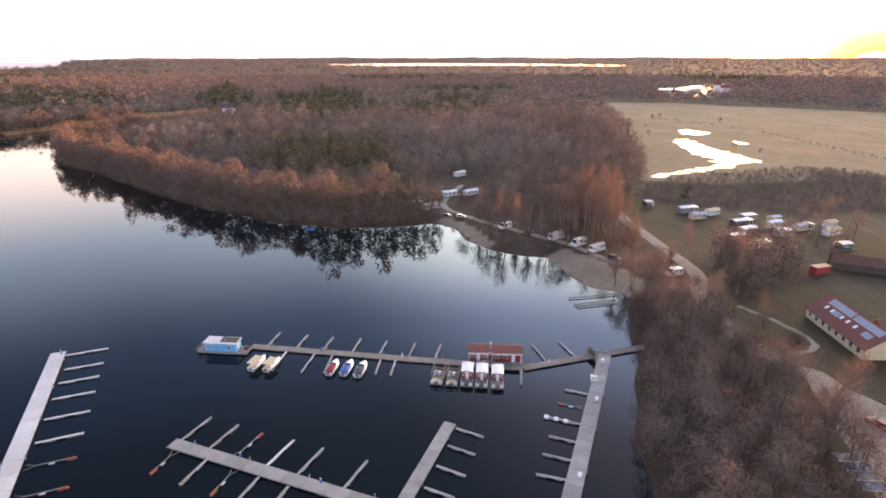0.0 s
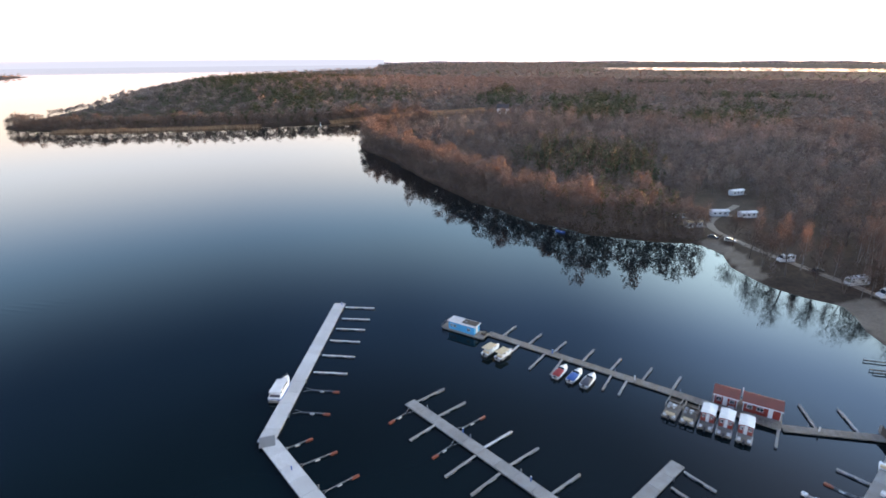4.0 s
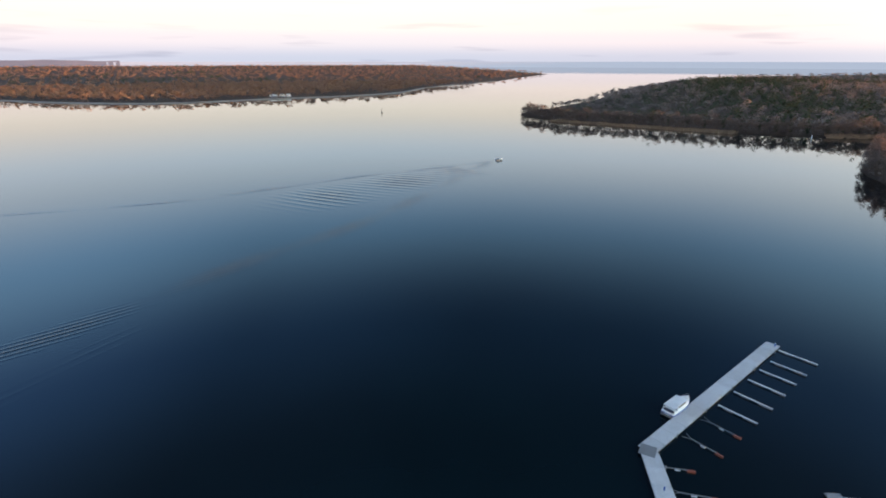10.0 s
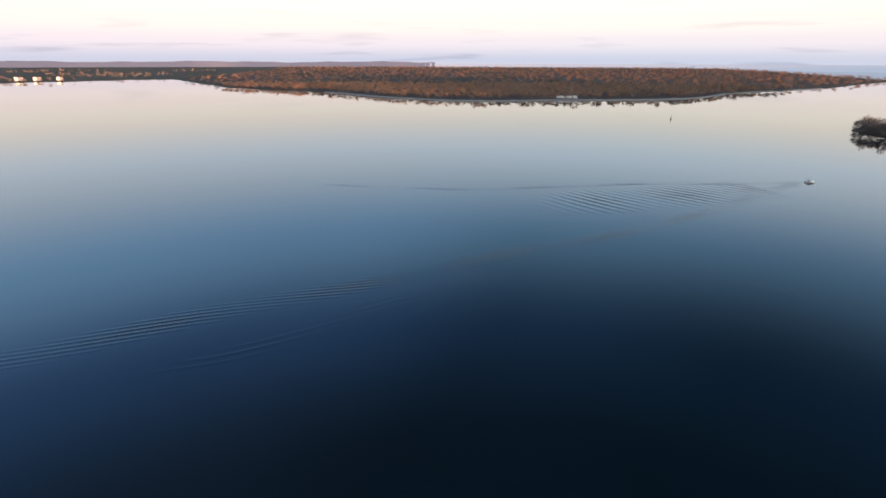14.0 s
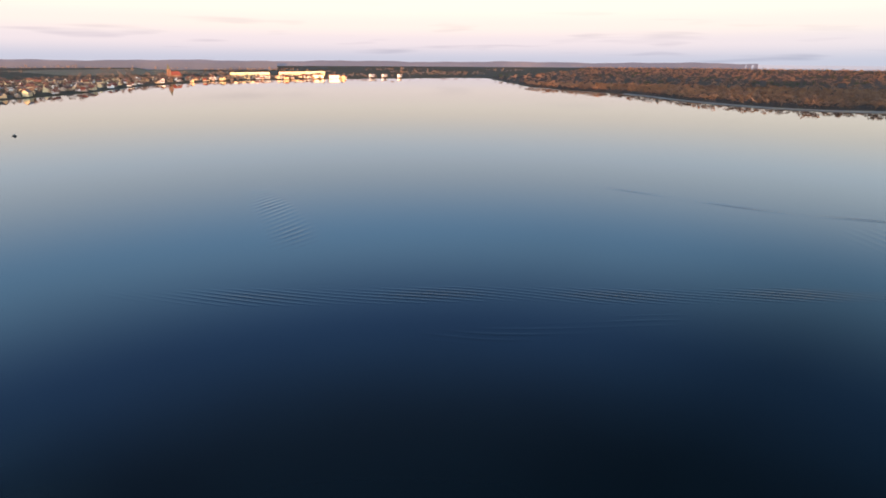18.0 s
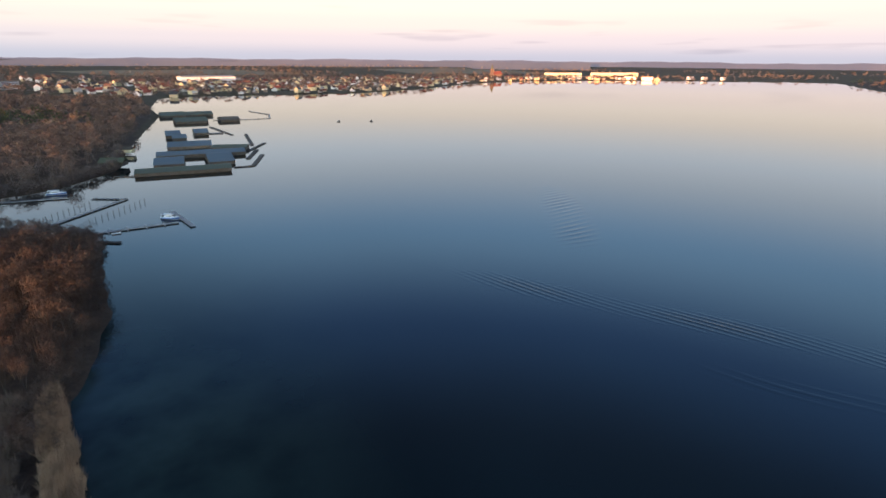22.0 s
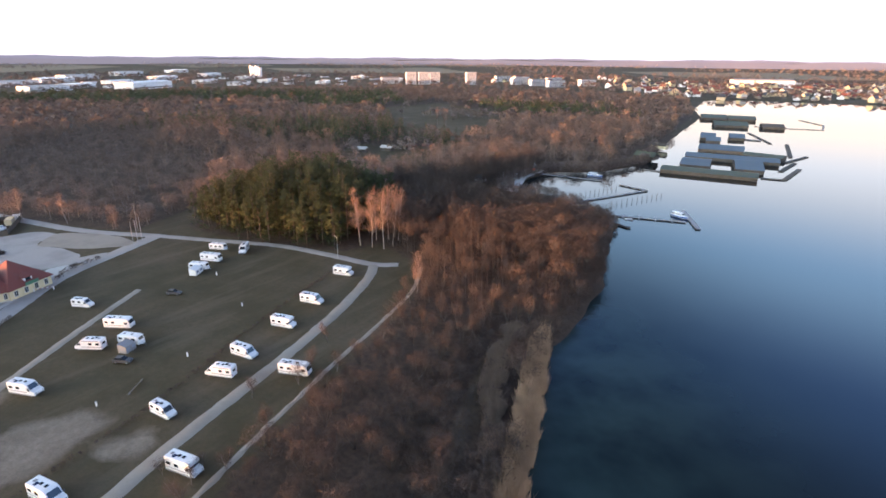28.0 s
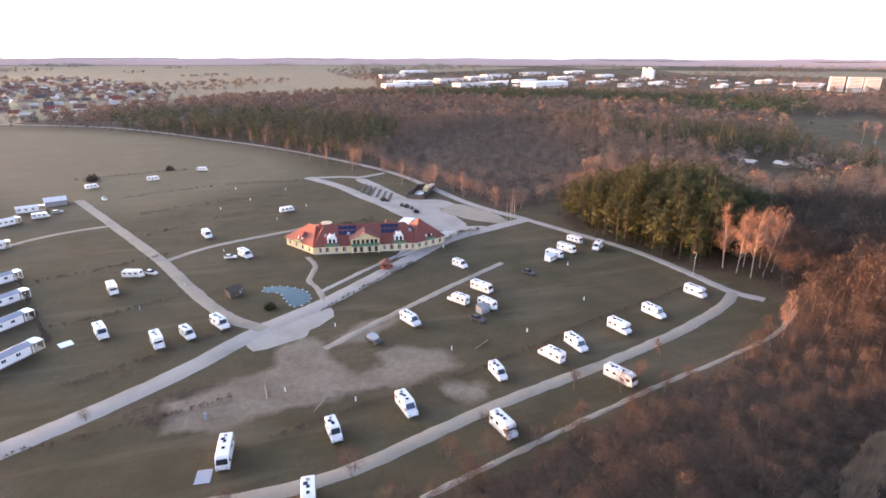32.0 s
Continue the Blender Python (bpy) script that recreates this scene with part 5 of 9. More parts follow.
def pier(a, b, width, material, label, board=0.0, pad=4.2, posts=True):
    """A floating pier of deck sections on floats with edge beams, bollards and mooring piles."""
    m, length = line_pose(*a, *b)
    top_ = empty("pier", m)
    tagged(top_, label, "pier", "marina piers")
    n = max(1, round(length / pad))
    s = length / n
    for i in range(n):
        part("float", boxes((i * s + 0.25, (i + 1) * s - 0.25, -width / 2 + 0.2, width / 2 - 0.2, -0.35, 0.28), bevel=0.05), M["concrete"], top_)
        if not board:
            part("deck_panel", boxes((i * s + 0.02, (i + 1) * s - 0.02, -width / 2, width / 2, 0.32, 0.46), bevel=0.02), material, top_)
    for side in (-1, 1):
        part("edge_beam", boxes((0, length, side * width / 2 - 0.07, side * width / 2 + 0.07, 0.24, 0.41 if not board else 0.45)), M["galv"] if not board else M["deck_brown"], top_)
    if board:
        k = int(length / board)
        for i in range(k):
            p = new("plank", plank_mesh(round(board * 0.9, 3), round(width - 0.16, 2), 0.05, material))
            p.parent = top_
            p.location = ((i + 0.5) * board, random.uniform(-0.02, 0.02), 0.40 + random.uniform(-0.008, 0.008))
            p.rotation_euler = (0, 0, random.uniform(-0.012, 0.012))
    for i in range(0, n, 2):
        for side in (-1, 1):
            bm = boxes((i * s + 0.4, i * s + 0.52, side * (width / 2 - 0.16) - 0.06, side * (width / 2 - 0.16) + 0.06, 0.46, 0.62))
            box(bm, i * s + 0.28, i * s + 0.64, side * (width / 2 - 0.16) - 0.04, side * (width / 2 - 0.16) + 0.04, 0.58, 0.64)
            part("cleat", bm, M["galv"], top_)
    if posts:
        for i in range(1, n, 3):
            bm = bmesh.new()
            tube(bm, (i * s, width / 2 + 0.16, -2.4), (i * s, width / 2 + 0.16, 1.0), 0.11, 0.11, 8)
            part("mooring_pile", bm, M["galv"], top_, "", True)
    return top_


def finger(x, y, angle, length, style="plain", top_=None):
    """A mooring finger hinged to a pier: a walkway on a float, or a steel boom with an orange end float."""
    f = empty("finger_pier", pose(x, y, 0, 0, 0, angle))
    if style == "boom":
        bm = bmesh.new()
        for side in (-1, 1):
            tube(bm, (0, side * 0.75, 0.34), (1.5, side * 0.09, 0.34), 0.05)
            tube(bm, (1.5, side * 0.09, 0.34), (length - 1.2, side * 0.09, 0.34), 0.05)
        for i in range(int(length)):
            tube(bm, (1.5 + i * 0.8, -0.09, 0.34), (1.5 + i * 0.8, 0.09, 0.34), 0.025)
        part("boom", bm, M["galv"], f)
        part("end_float", boxes((length - 1.5, length, -0.26, 0.26, -0.15, 0.36), bevel=0.07), M["float_orange"], f, "orange plastic end float")
        part("float", boxes((length * 0.45, length * 0.45 + 0.9, -0.2, 0.2, -0.15, 0.28), bevel=0.05), M["white"], f)
        tagged(f, "galvanised mooring boom with an orange end float", "mooring finger", "mooring fingers")
    else:
        mat = M["deck_pale"] if style == "pale" else M["deck"]
        w = 0.26
        part("walkway", boxes((0, length, -w, w, 0.30, 0.40), bevel=0.02), mat, f)
        part("float", boxes((length * 0.15, length * 0.4, -w + 0.06, w - 0.06, -0.25, 0.28), bevel=0.04), M["grey"], f)
        part("float", boxes((length * 0.65, length - 0.1, -w + 0.06, w - 0.06, -0.25, 0.28), bevel=0.04), M["grey"], f)
        bm = boxes((length - 0.5, length - 0.38, -0.05, 0.05, 0.4, 0.56))
        box(bm, length - 0.6, length - 0.28, -0.04, 0.04, 0.53, 0.58)
        part("cleat", bm, M["galv"], f)
        if style == "floats":
            for k in (0.42, 0.68, 0.94):
                part("white_float", boxes((length * k - 0.55, length * k + 0.35, -0.42, 0.42, 0.05, 0.55), bevel=0.08), M["gel"], f, "white plastic float")
        tagged(f, "narrow weathered mooring finger on floats", "mooring finger", "mooring fingers")
    return f


PALE = "long pale floating pier with concrete deck sections"
pier((-95.0, 117.0), (-69.6, 60.4), 3.3, M["deck_pale"], PALE)
pier((-69.0, 60.7), (-46.0, 50.9), 3.3, M["deck_pale"], PALE)
part_ramp = boxes((-1.6, 1.6, -1.5, 1.5, 0.463, 0.50), bevel=0.01)
ramp_plate = part("ramp_plate", part_ramp, M["galv"])
ramp_plate.matrix_world = pose(-69.4, 60.6, 0, 0, 0, -45)
tagged(ramp_plate, "grey steel hinge plate over the bend of the pier", "plate")
GREY = "grey floating pier with weathered decking"
pier((-51.5, 84.0), (-8.0, 67.9), 2.5, M["deck"], GREY)
pier((1.3, 89.8), (-8.0, 66.0), 2.4, M["deck"], GREY)
pier((39.4, 115.4), (17.5, 61.5), 2.9, M["deck"], "grey floating pier along the wooded shore")
pier((-48.2, 119.9), (18.6, 109.8), 1.9, M["deck_brown"], "narrow boarded pier of weathered brown planks", 0.30, 5)
pier((18.6, 109.8), (58.0, 121.6), 1.9, M["deck_brown"], "narrow boarded pier running to the shore", 0.30, 5)

for x, y, a, l in ((-92.2, 115.7, 22, 8.9), (-88.5, 109.3, 22, 8), (-86.2, 103.7, 22, 8), (-83.6, 97.8, 21, 8), (-80.6, 91, 21, 8.1), (-77.5, 84, 22, 8)):
    finger(x, y, a, l, "pale")
for x, y, a, l in ((-74.7, 77.5, 21, 7.9), (-71.4, 70.3, 21, 7.8), (-65.4, 59.9, 62, 6.4), (-59.8, 57.9, 60, 7.9), (-52, 54.6, 65, 7.8)):
    finger(x, y, a, l, "boom")
for x, y, a, l, s in ((-50.1, 84.8, 67, 7.6, "plain"), (-43.8, 82.4, 67, 7.6, "plain"), (-38.2, 80.3, 66, 7.3, "boom"), (-31.7, 77.9, 66, 7.6, "pale"), (-25.7, 75.7, 65, 7.6, "plain"), (-17, 72.5, 65, 7.5, "plain"),
                      (-49.8, 81.8, -108, 6.0, "boom"), (-43.1, 79.5, -110, 6.4, "plain"), (-37, 77.2, -109, 6.4, "boom"), (-32.2, 75.3, -110, 7.8, "plain"), (-26.5, 73.1, -110, 7.4, "plain"),
                      (2.4, 88.2, -26, 5.9, "plain"), (0.8, 83.2, -26, 5.6, "plain"), (-1.3, 77.9, -26, 5.7, "plain"), (-3.3, 72.8, -25, 5.6, "plain"),
                      (31.5, 99.3, 159, 5.3, "plain"), (29.5, 94.4, 160, 5.7, "boom"), (27.3, 89.3, 159, 7.4, "floats"), (25.2, 84, 159, 5.3, "plain"), (23.3, 79.1, 160, 5.4, "plain"), (21.3, 74.4, 164, 5.3, "plain")):
    finger(x, y, a, l, s)
for x, y, a, l in ((-44.3, 120.4, 80, 6.9), (-36.8, 119.2, 79, 6.8), (-29.9, 118.1, 79, 6.7), (-22.5, 117, 80, 7), (-15.7, 116, 79, 6.7), (-8.4, 114.9, 79, 6.7), (-2, 113.9, 79, 6.9), (24.6, 112.7, 106, 8.1), (31.9, 114.8, 108, 7.9),
                   (-38.8, 117.4, -99, 8.6), (-31.6, 116.3, -99, 8.4), (-27.1, 115.6, -94, 7.8), (-15.1, 113.8, -95, 6.6), (-11.5, 113.2, -96, 6.4), (18, 108.8, -97, 6)):
    finger(x, y, a, l, "pale" if -40 < x < -38 else "plain")


def hull(bm, length, beam, high, bow=0.42, deep=0.3, shear=0.25):
    """A boat's hull with a pointed bow towards +x and a flat transom."""
    rings = []
    for i in range(9):
        t = i / 8
        x = t * length
        k = 1.0 if t < 1 - bow else max(0.0, math.cos((t - (1 - bow)) / bow * math.pi / 2)) ** 0.75
        k = max(k, 0.03)
        b = beam / 2 * k * (0.92 + 0.08 * min(1, t * 4))
        z = high + shear * t * t
        rings.append([(x, b, z), (x, b * 0.93, high * 0.35), (x, b * 0.55, -deep * 0.6), (x, 0, -deep), (x, -b * 0.55, -deep * 0.6), (x, -b * 0.93, high * 0.35), (x, -b, z)])
    loft(bm, rings)
    return bm


def motorboat(x, y, angle, length, cover, label, cabin=True, canopy=False):
    """A moored motorboat, stern at x, y, bow towards angle."""
    b = empty("motorboat", pose(x, y, 0.05, 0, 0, angle))
    w = length * 0.37
    part("hull", hull(bmesh.new(), length, w, 0.75), M["gel"], b, "", True)
    part("rubbing_strake", hull(bmesh.new(), length * 1.004, w * 1.03, 0.62, deep=-0.5), M["darkgrey"], b)
    z = 0.78
    bm = bmesh.new()
    if canopy:
        bm = boxes((0.2, length * 0.62, -w * 0.48, w * 0.48, 1.92, 2.06), bevel=0.05)
        part("canopy", bm, cover, b, "stretched canvas canopy")
        for px in (0.45, length * 0.56):
            for py in (-w * 0.4, w * 0.4):
                bm = bmesh.new()
                tube(bm, (px, py, 0.7), (px, py, 1.96), 0.03)
                part("canopy_pole", bm, M["galv"], b)
        part("seat", boxes((0.5, 1.1, -w * 0.36, w * 0.36, 0.7, 1.05), bevel=0.06), M["canvas_cream"], b)
        part("console", boxes((length * 0.42, length * 0.5, -w * 0.25, w * 0.25, 0.7, 1.35), bevel=0.05), M["gel"], b)
    else:
        rings = []
        for t, zz, k in ((0.02, 0.05, 0.86), (0.12, 0.42, 0.82), (0.34, 0.62, 0.78), (0.46, 0.58, 0.74), (0.52, 0.30, 0.72)):
            rings.append([(t * length, w / 2 * k * c, z + zz * s) for c, s in ((1, -0.1), (0.94, 0.6), (0.6, 0.95), (0, 1.05), (-0.6, 0.95), (-0.94, 0.6), (-1, -0.1))])
        part("cover", loft(bmesh.new(), rings), cover, b, "stretched tonneau cover", True)
        rings = []
        for t, zz, k in ((0.52, 0.34, 0.7), (0.60, 0.20, 0.62), (0.76, 0.14, 0.46), (0.88, 0.06, 0.2)):
            rings.append([(t * length, w / 2 * k * c, z + 0.1 + zz * s) for c, s in ((1, -0.2), (0.8, 0.8), (0, 1), (-0.8, 0.8), (-1, -0.2))])
        part("foredeck", loft(bmesh.new(), rings), M["gel"], b, "", True)
        bm = bmesh.new()
        loft(bm, [[(length * 0.50, s * w * 0.34, z + 0.32) for s in (-1, 0, 1)], [(length * 0.545, s * w * 0.32, z + 0.72) for s in (-1, 0, 1)]], False, False)
        part("windscreen", bm, M["glass"], b)
    bm = boxes((-0.35, 0.05, -0.2, 0.2, 0.55, 1.05), bevel=0.06)
    box(bm, -0.28, -0.08, -0.08, 0.08, -0.4, 0.55)
    part("outboard_motor", bm, M["darkgrey"], b)
    bm = bmesh.new()
    for s in (-1, 1):
        tube(bm, (length * 0.62, s * w * 0.34, 1.0), (length * 0.95, s * w * 0.06, 1.25), 0.02, n=4)
    part("bow_rail", bm, M["galv"], b)
    return tagged(b, label, "boat", "moored motorboats")


motorboat(-44.8, 108.9, 76, 6.2, M["canvas_cream"], "white motorboat with a cream canopy at its mooring", canopy=True)
motorboat(-41.2, 108.5, 73, 5.8, M["canvas_cream"], "open white motorboat with a short cream canopy", canopy=True)
motorboat(-26.4, 107.0, 80, 6.0, M["canvas_red"], "white motorboat under a red tonneau cover")
motorboat(-23.0, 106.8, 79, 6.1, M["canvas_blue"], "white motorboat under a blue tonneau cover")
motorboat(-19.7, 106.2, 80, 6.2, M["canvas_grey"], "white motorboat under a dark grey cover")


def cruiser(x, y, angle, length, label):
    """A white cabin cruiser with a long hard top."""
    b = empty("cabin_cruiser", pose(x, y, 0.05, 0, 0, angle))
    w = length * 0.34
    part("hull", hull(bmesh.new(), length, w, 1.0, 0.45), M["gel"], b, "", True)
    part("rubbing_strake", hull(bmesh.new(), length * 1.004, w * 1.03, 0.8, 0.45, -0.65), M["canvas_blue"], b)
    rings = []
    for t, zz, k in ((0.22, 0.55, 0.74), (0.24, 1.0, 0.72), (0.62, 1.0, 0.68), (0.74, 0.35, 0.5), (0.86, 0.12, 0.28)):
        rings.append([(t * length, w / 2 * k * c, 1.0 + zz * s) for c, s in ((1, -0.05), (0.97, 0.7), (0.85, 1), (-0.85, 1), (-0.97, 0.7), (-1, -0.05))])
    part("cabin", loft(bmesh.new(), rings), M["gel"], b)
    for s in (-1, 1):
        part("side_window", boxes((length * 0.28, length * 0.6, s * w * 0.352 - 0.03, s * w * 0.352 + 0.03, 1.35, 1.72)), M["glass"], b)
    bm = bmesh.new()
    loft(bm, [[(length * 0.635, w * 0.29 * s, 1.98) for s in (-1, 0, 1)], [(length * 0.735, w * 0.23 * s, 1.42) for s in (-1, 0, 1)]], False, False)
    part("windscreen", bm, M["glass"], b)
    part("roof", boxes((length * 0.04, length * 0.64, -w * 0.42, w * 0.42, 2.1, 2.2), bevel=0.04), M["white"], b, "white hard top")
    for px in (0.05, 0.2):
        for s in (-1, 1):
            bm = bmesh.new()
            tube(bm, (length * px, s * w * 0.4, 0.9), (length * px, s * w * 0.4, 2.12), 0.035)
            part("roof_post", bm, M["white"], b)
    part("bench", boxes((0.35, 0.85, -w * 0.36, w * 0.36, 0.95, 1.4), bevel=0.05), M["canvas_grey"], b)
    bm = bmesh.new()
    for s in (-1, 1):
        tube(bm, (length * 0.6, s * w * 0.38, 1.65), (length * 0.98, s * 0.1, 1.75), 0.025, n=4)
        for t in (0.65, 0.78, 0.9):
            tube(bm, (length * t, s * w * 0.40 * (1.55 - t), 1.1), (length * t, s * w * 0.40 * (1.5 - t), 1.68), 0.02, n=4)
    part("bow_rail", bm, M["galv"], b)
    part("swim_platform", boxes((-0.6, 0.02, -w * 0.4, w * 0.4, 0.28, 0.36), bevel=0.02), M["deck_brown"], b)
    return tagged(b, label, "boat")


cruiser(-77.6, 71.2, 113.5, 8.8, "white cabin cruiser with a hard top moored along the pale pier")


def window(parent, x, y, z, w, h_, axis="y", frame_mat=None, depth=0.05):
    """A framed window set in a wall; axis is the wall's normal."""
    fm = frame_mat or M["white"]
    bm = bmesh.new()
    t = 0.07
    for a0, a1, b0, b1 in ((-w / 2, w / 2, 0, t), (-w / 2, w / 2, h_ - t, h_), (-w / 2, -w / 2 + t, t, h_ - t), (w / 2 - t, w / 2, t, h_ - t), (-t / 2, t / 2, t, h_ - t)):
        if axis == "y":
            box(bm, x + a0, x + a1, y - depth, y + depth, z + b0, z + b1)
        else:
            box(bm, x - depth, x + depth, y + a0, y + a1, z + b0, z + b1)
    f = part("window", bm, fm, parent)
    d = depth * 0.4
    part("pane", boxes((x - w / 2 + t, x + w / 2 - t, y - d, y + d, z + t, z + h_ - t) if axis == "y" else (x - d, x + d, y - w / 2 + t, y + w / 2 - t, z + t, z + h_ - t)), M["glass"], f)
    return f


def gable_roof(length, width, rise, over=0.3, thick=0.12, flat=None):
    """Two slabs meeting at a ridge along x, eaves at z 0."""
    bm = bmesh.new()
    w = width / 2 + over
    x0, x1 = -over, length + over
    d = rise * over / (width / 2)
    loft(bm, [[(x, -w, -d), (x, 0, rise), (x, w, -d), (x, w, -d + thick), (x, 0, rise + thick), (x, -w, -d + thick)] for x in (x0, x1)])
    return bm


def houseboat():
    b = empty("blue_houseboat", pose(-47.9, 117.8, 0, 0, 0, 174.5))
    for s in (-1, 1):
        bm = bmesh.new()
        tube(bm, (0.2, s * 1.2, 0.05), (12.6, s * 1.2, 0.05), 0.42, 0.42, 12)
        part("pontoon", bm, M["galv"], b, "", True)
    part("deck", boxes((0, 13.0, -1.8, 1.8, 0.42, 0.56), bevel=0.02), M["deck_brown"], b)
    bm = boxes((3.0, 10.8, -1.5, 1.5, 0.56, 2.75))
    cabin = part("cabin", bm, M["blue"], b, "blue boarded cabin")
    for i in range(26):
        for s in (-1, 1):
            part("board", boxes((3.0 + i * 0.3, 3.27 + i * 0.3, s * 1.515 - 0.015, s * 1.515 + 0.015, 0.58, 2.72)), M["blue"], cabin)
    part("roof", boxes((2.6, 11.2, -1.8, 1.8, 2.78, 2.92), bevel=0.04), M["deck_pale"], b, "flat pale grey roof")
    part("roof_tarp", boxes((2.9, 7.2, -1.5, 0.9, 2.92, 3.0), bevel=0.03), M["boards"], b, "dark tarpaulin on the roof")
    for x in (8.9, 9.9):
        for s in (-1, 1):
            window(b, x, s * 1.54, 1.35, 0.8, 0.85)
    window(b, 4.6, 1.54, 1.35, 0.9, 0.85)
    part("door", boxes((2.95, 3.0, -0.4, 0.4, 0.6, 2.5)), M["white"], b)
    for x in (11.2, 12.0, 12.9):
        for s in (-1.7, 1.7):
            bm = bmesh.new()
            tube(bm, (x, s, 0.5), (x, s, 1.5), 0.04)
            part("rail_post", bm, M["deck_brown"], b)
    bm = bmesh.new()
    for z in (1.0, 1.5):
        for p, q in (((11.2, -1.7, z), (12.9, -1.7, z)), ((12.9, -1.7, z), (12.9, 1.7, z)), ((12.9, 1.7, z), (11.2, 1.7, z))):
            tube(bm, p, q, 0.035)
    part("rail", bm, M["deck_brown"], b)
    part("locker", boxes((0.5, 1.6, -1.2, 0.2, 0.56, 1.25), bevel=0.04), M["boards"], b)
    part("roof_vent", boxes((6.0, 6.5, -0.3, 0.3, 2.92, 3.15), bevel=0.04), M["grey"], b)
    part("table", boxes((11.5, 12.3, -0.4, 0.4, 1.2, 1.26)), M["deck_brown"], b)
    tagged(b, "blue houseboat with a flat grey roof at the pier's end", "houseboat")


houseboat()


def raft(x, y, angle, style, label):
    """A holiday raft: twin floats, a deck, and an open awning or a small red cabin."""
    b = empty("cabin_raft", pose(x, y, 0, 0, 0, angle))
    for s in (-1, 1):
        bm = bmesh.new()
        tube(bm, (0.1, s * 0.95, 0.0), (6.4, s * 0.95, 0.0), 0.36, 0.36, 10)
        part("pontoon", bm, M["black"], b, "", True)
    deck = part("deck", boxes((0, 6.6, -1.4, 1.4, 0.34, 0.40)), M["deck_brown"], b)
    for i in range(22):
        p = new("plank", plank_mesh(0.27, 2.84, 0.04, M["deck_brown"]))
        p.parent = deck
        p.location = (0.15 + i * 0.3, 0, 0.402)
    if style == "open":
        for px in (1.0, 4.6):
            for py in (-1.25, 1.25):
                part("post", boxes((px - 0.05, px + 0.05, py - 0.05, py + 0.05, 0.44, 2.3)), M["deck_brown"], b)
        part("awning_frame", boxes((0.9, 4.8, -1.35, -1.2, 2.3, 2.42), (0.9, 4.8, 1.2, 1.35, 2.3, 2.42), (0.9, 1.05, -1.2, 1.2, 2.3, 2.42), (4.65, 4.8, -1.2, 1.2, 2.3, 2.42), (2.8, 2.95, -1.2, 1.2, 2.3, 2.42)), M["deck_brown"], b)
        part("back_wall", boxes((0.6, 0.7, -1.3, 1.3, 0.44, 1.5)), M["boards"], b)
        part("bench", boxes((1.2, 3.0, -1.2, -0.7, 0.44, 0.9), bevel=0.03), M["deck_pale"], b)
        part("table", boxes((2.0, 3.2, -0.3, 0.5, 1.1, 1.16), (2.5, 2.7, 0, 0.2, 0.44, 1.1)), M["white"], b)
        part("box", boxes((4.9, 5.9, -0.9, 0.9, 0.44, 0.95), bevel=0.05), M["canvas_cream"], b)
    else:
        part("cabin", boxes((0.5, 3.6, -1.2, 1.2, 0.44, 2.6)), M["red"], b, "red boarded cabin")
        for i in range(10):
            for s in (-1, 1):
                part("board", boxes((0.5 + i * 0.3, 0.77 + i * 0.3, s * 1.212 - 0.012, s * 1.212 + 0.012, 0.46, 2.58)), M["red"], b)
        part("roof", gable_roof(3.7, 2.5, 0.16, 0.12, 0.1), M["white"], b, "low white sheet roof").location = (0.3, 0, 2.62)
        for s in (-0.75, 0.75):
            window(b, 3.62, s, 1.3, 0.6, 0.8, "x")
        part("door", boxes((3.6, 3.65, -0.32, 0.32, 0.46, 2.3)), M["white"], b)
        for s in (-1, 1):
            window(b, 2.3, s * 1.23, 1.35, 0.8, 0.7)
        for s in (-1.3, 1.3):
            for px in (4.9, 6.4):
                part("rail_post", boxes((px - 0.04, px + 0.04, s - 0.04, s + 0.04, 0.44, 1.35)), M["white"], b)
            part("rail", boxes((4.9, 6.44, s - 0.03, s + 0.03, 1.3, 1.37)), M["white"], b)
    part("motor", boxes((6.3, 6.8, -0.2, 0.2, 0.1, 0.95), bevel=0.05), M["darkgrey"], b)
    part("fuel_box", boxes((5.5, 6.2, 0.55, 1.15, 0.44, 0.85), bevel=0.05), M["white"], b)
    part("fuel_box", boxes((5.5, 6.2, -1.15, -0.55, 0.44, 0.85), bevel=0.05), M["white"], b)
    tagged(b, label, "houseboat", "holiday rafts")


raft(-0.6, 109.4, -100, "open", "open brown holiday raft with a bare awning frame")
raft(2.6, 109.0, -98, "open", "open brown holiday raft with benches and a table")
raft(5.7, 108.7, -96, "cabin", "red cabin raft with a low white roof")
raft(9.0, 108.3, -96, "cabin", "red cabin raft with a low white roof")
raft(12.4, 107.8, -95, "cabin", "red cabin raft with a low white roof")


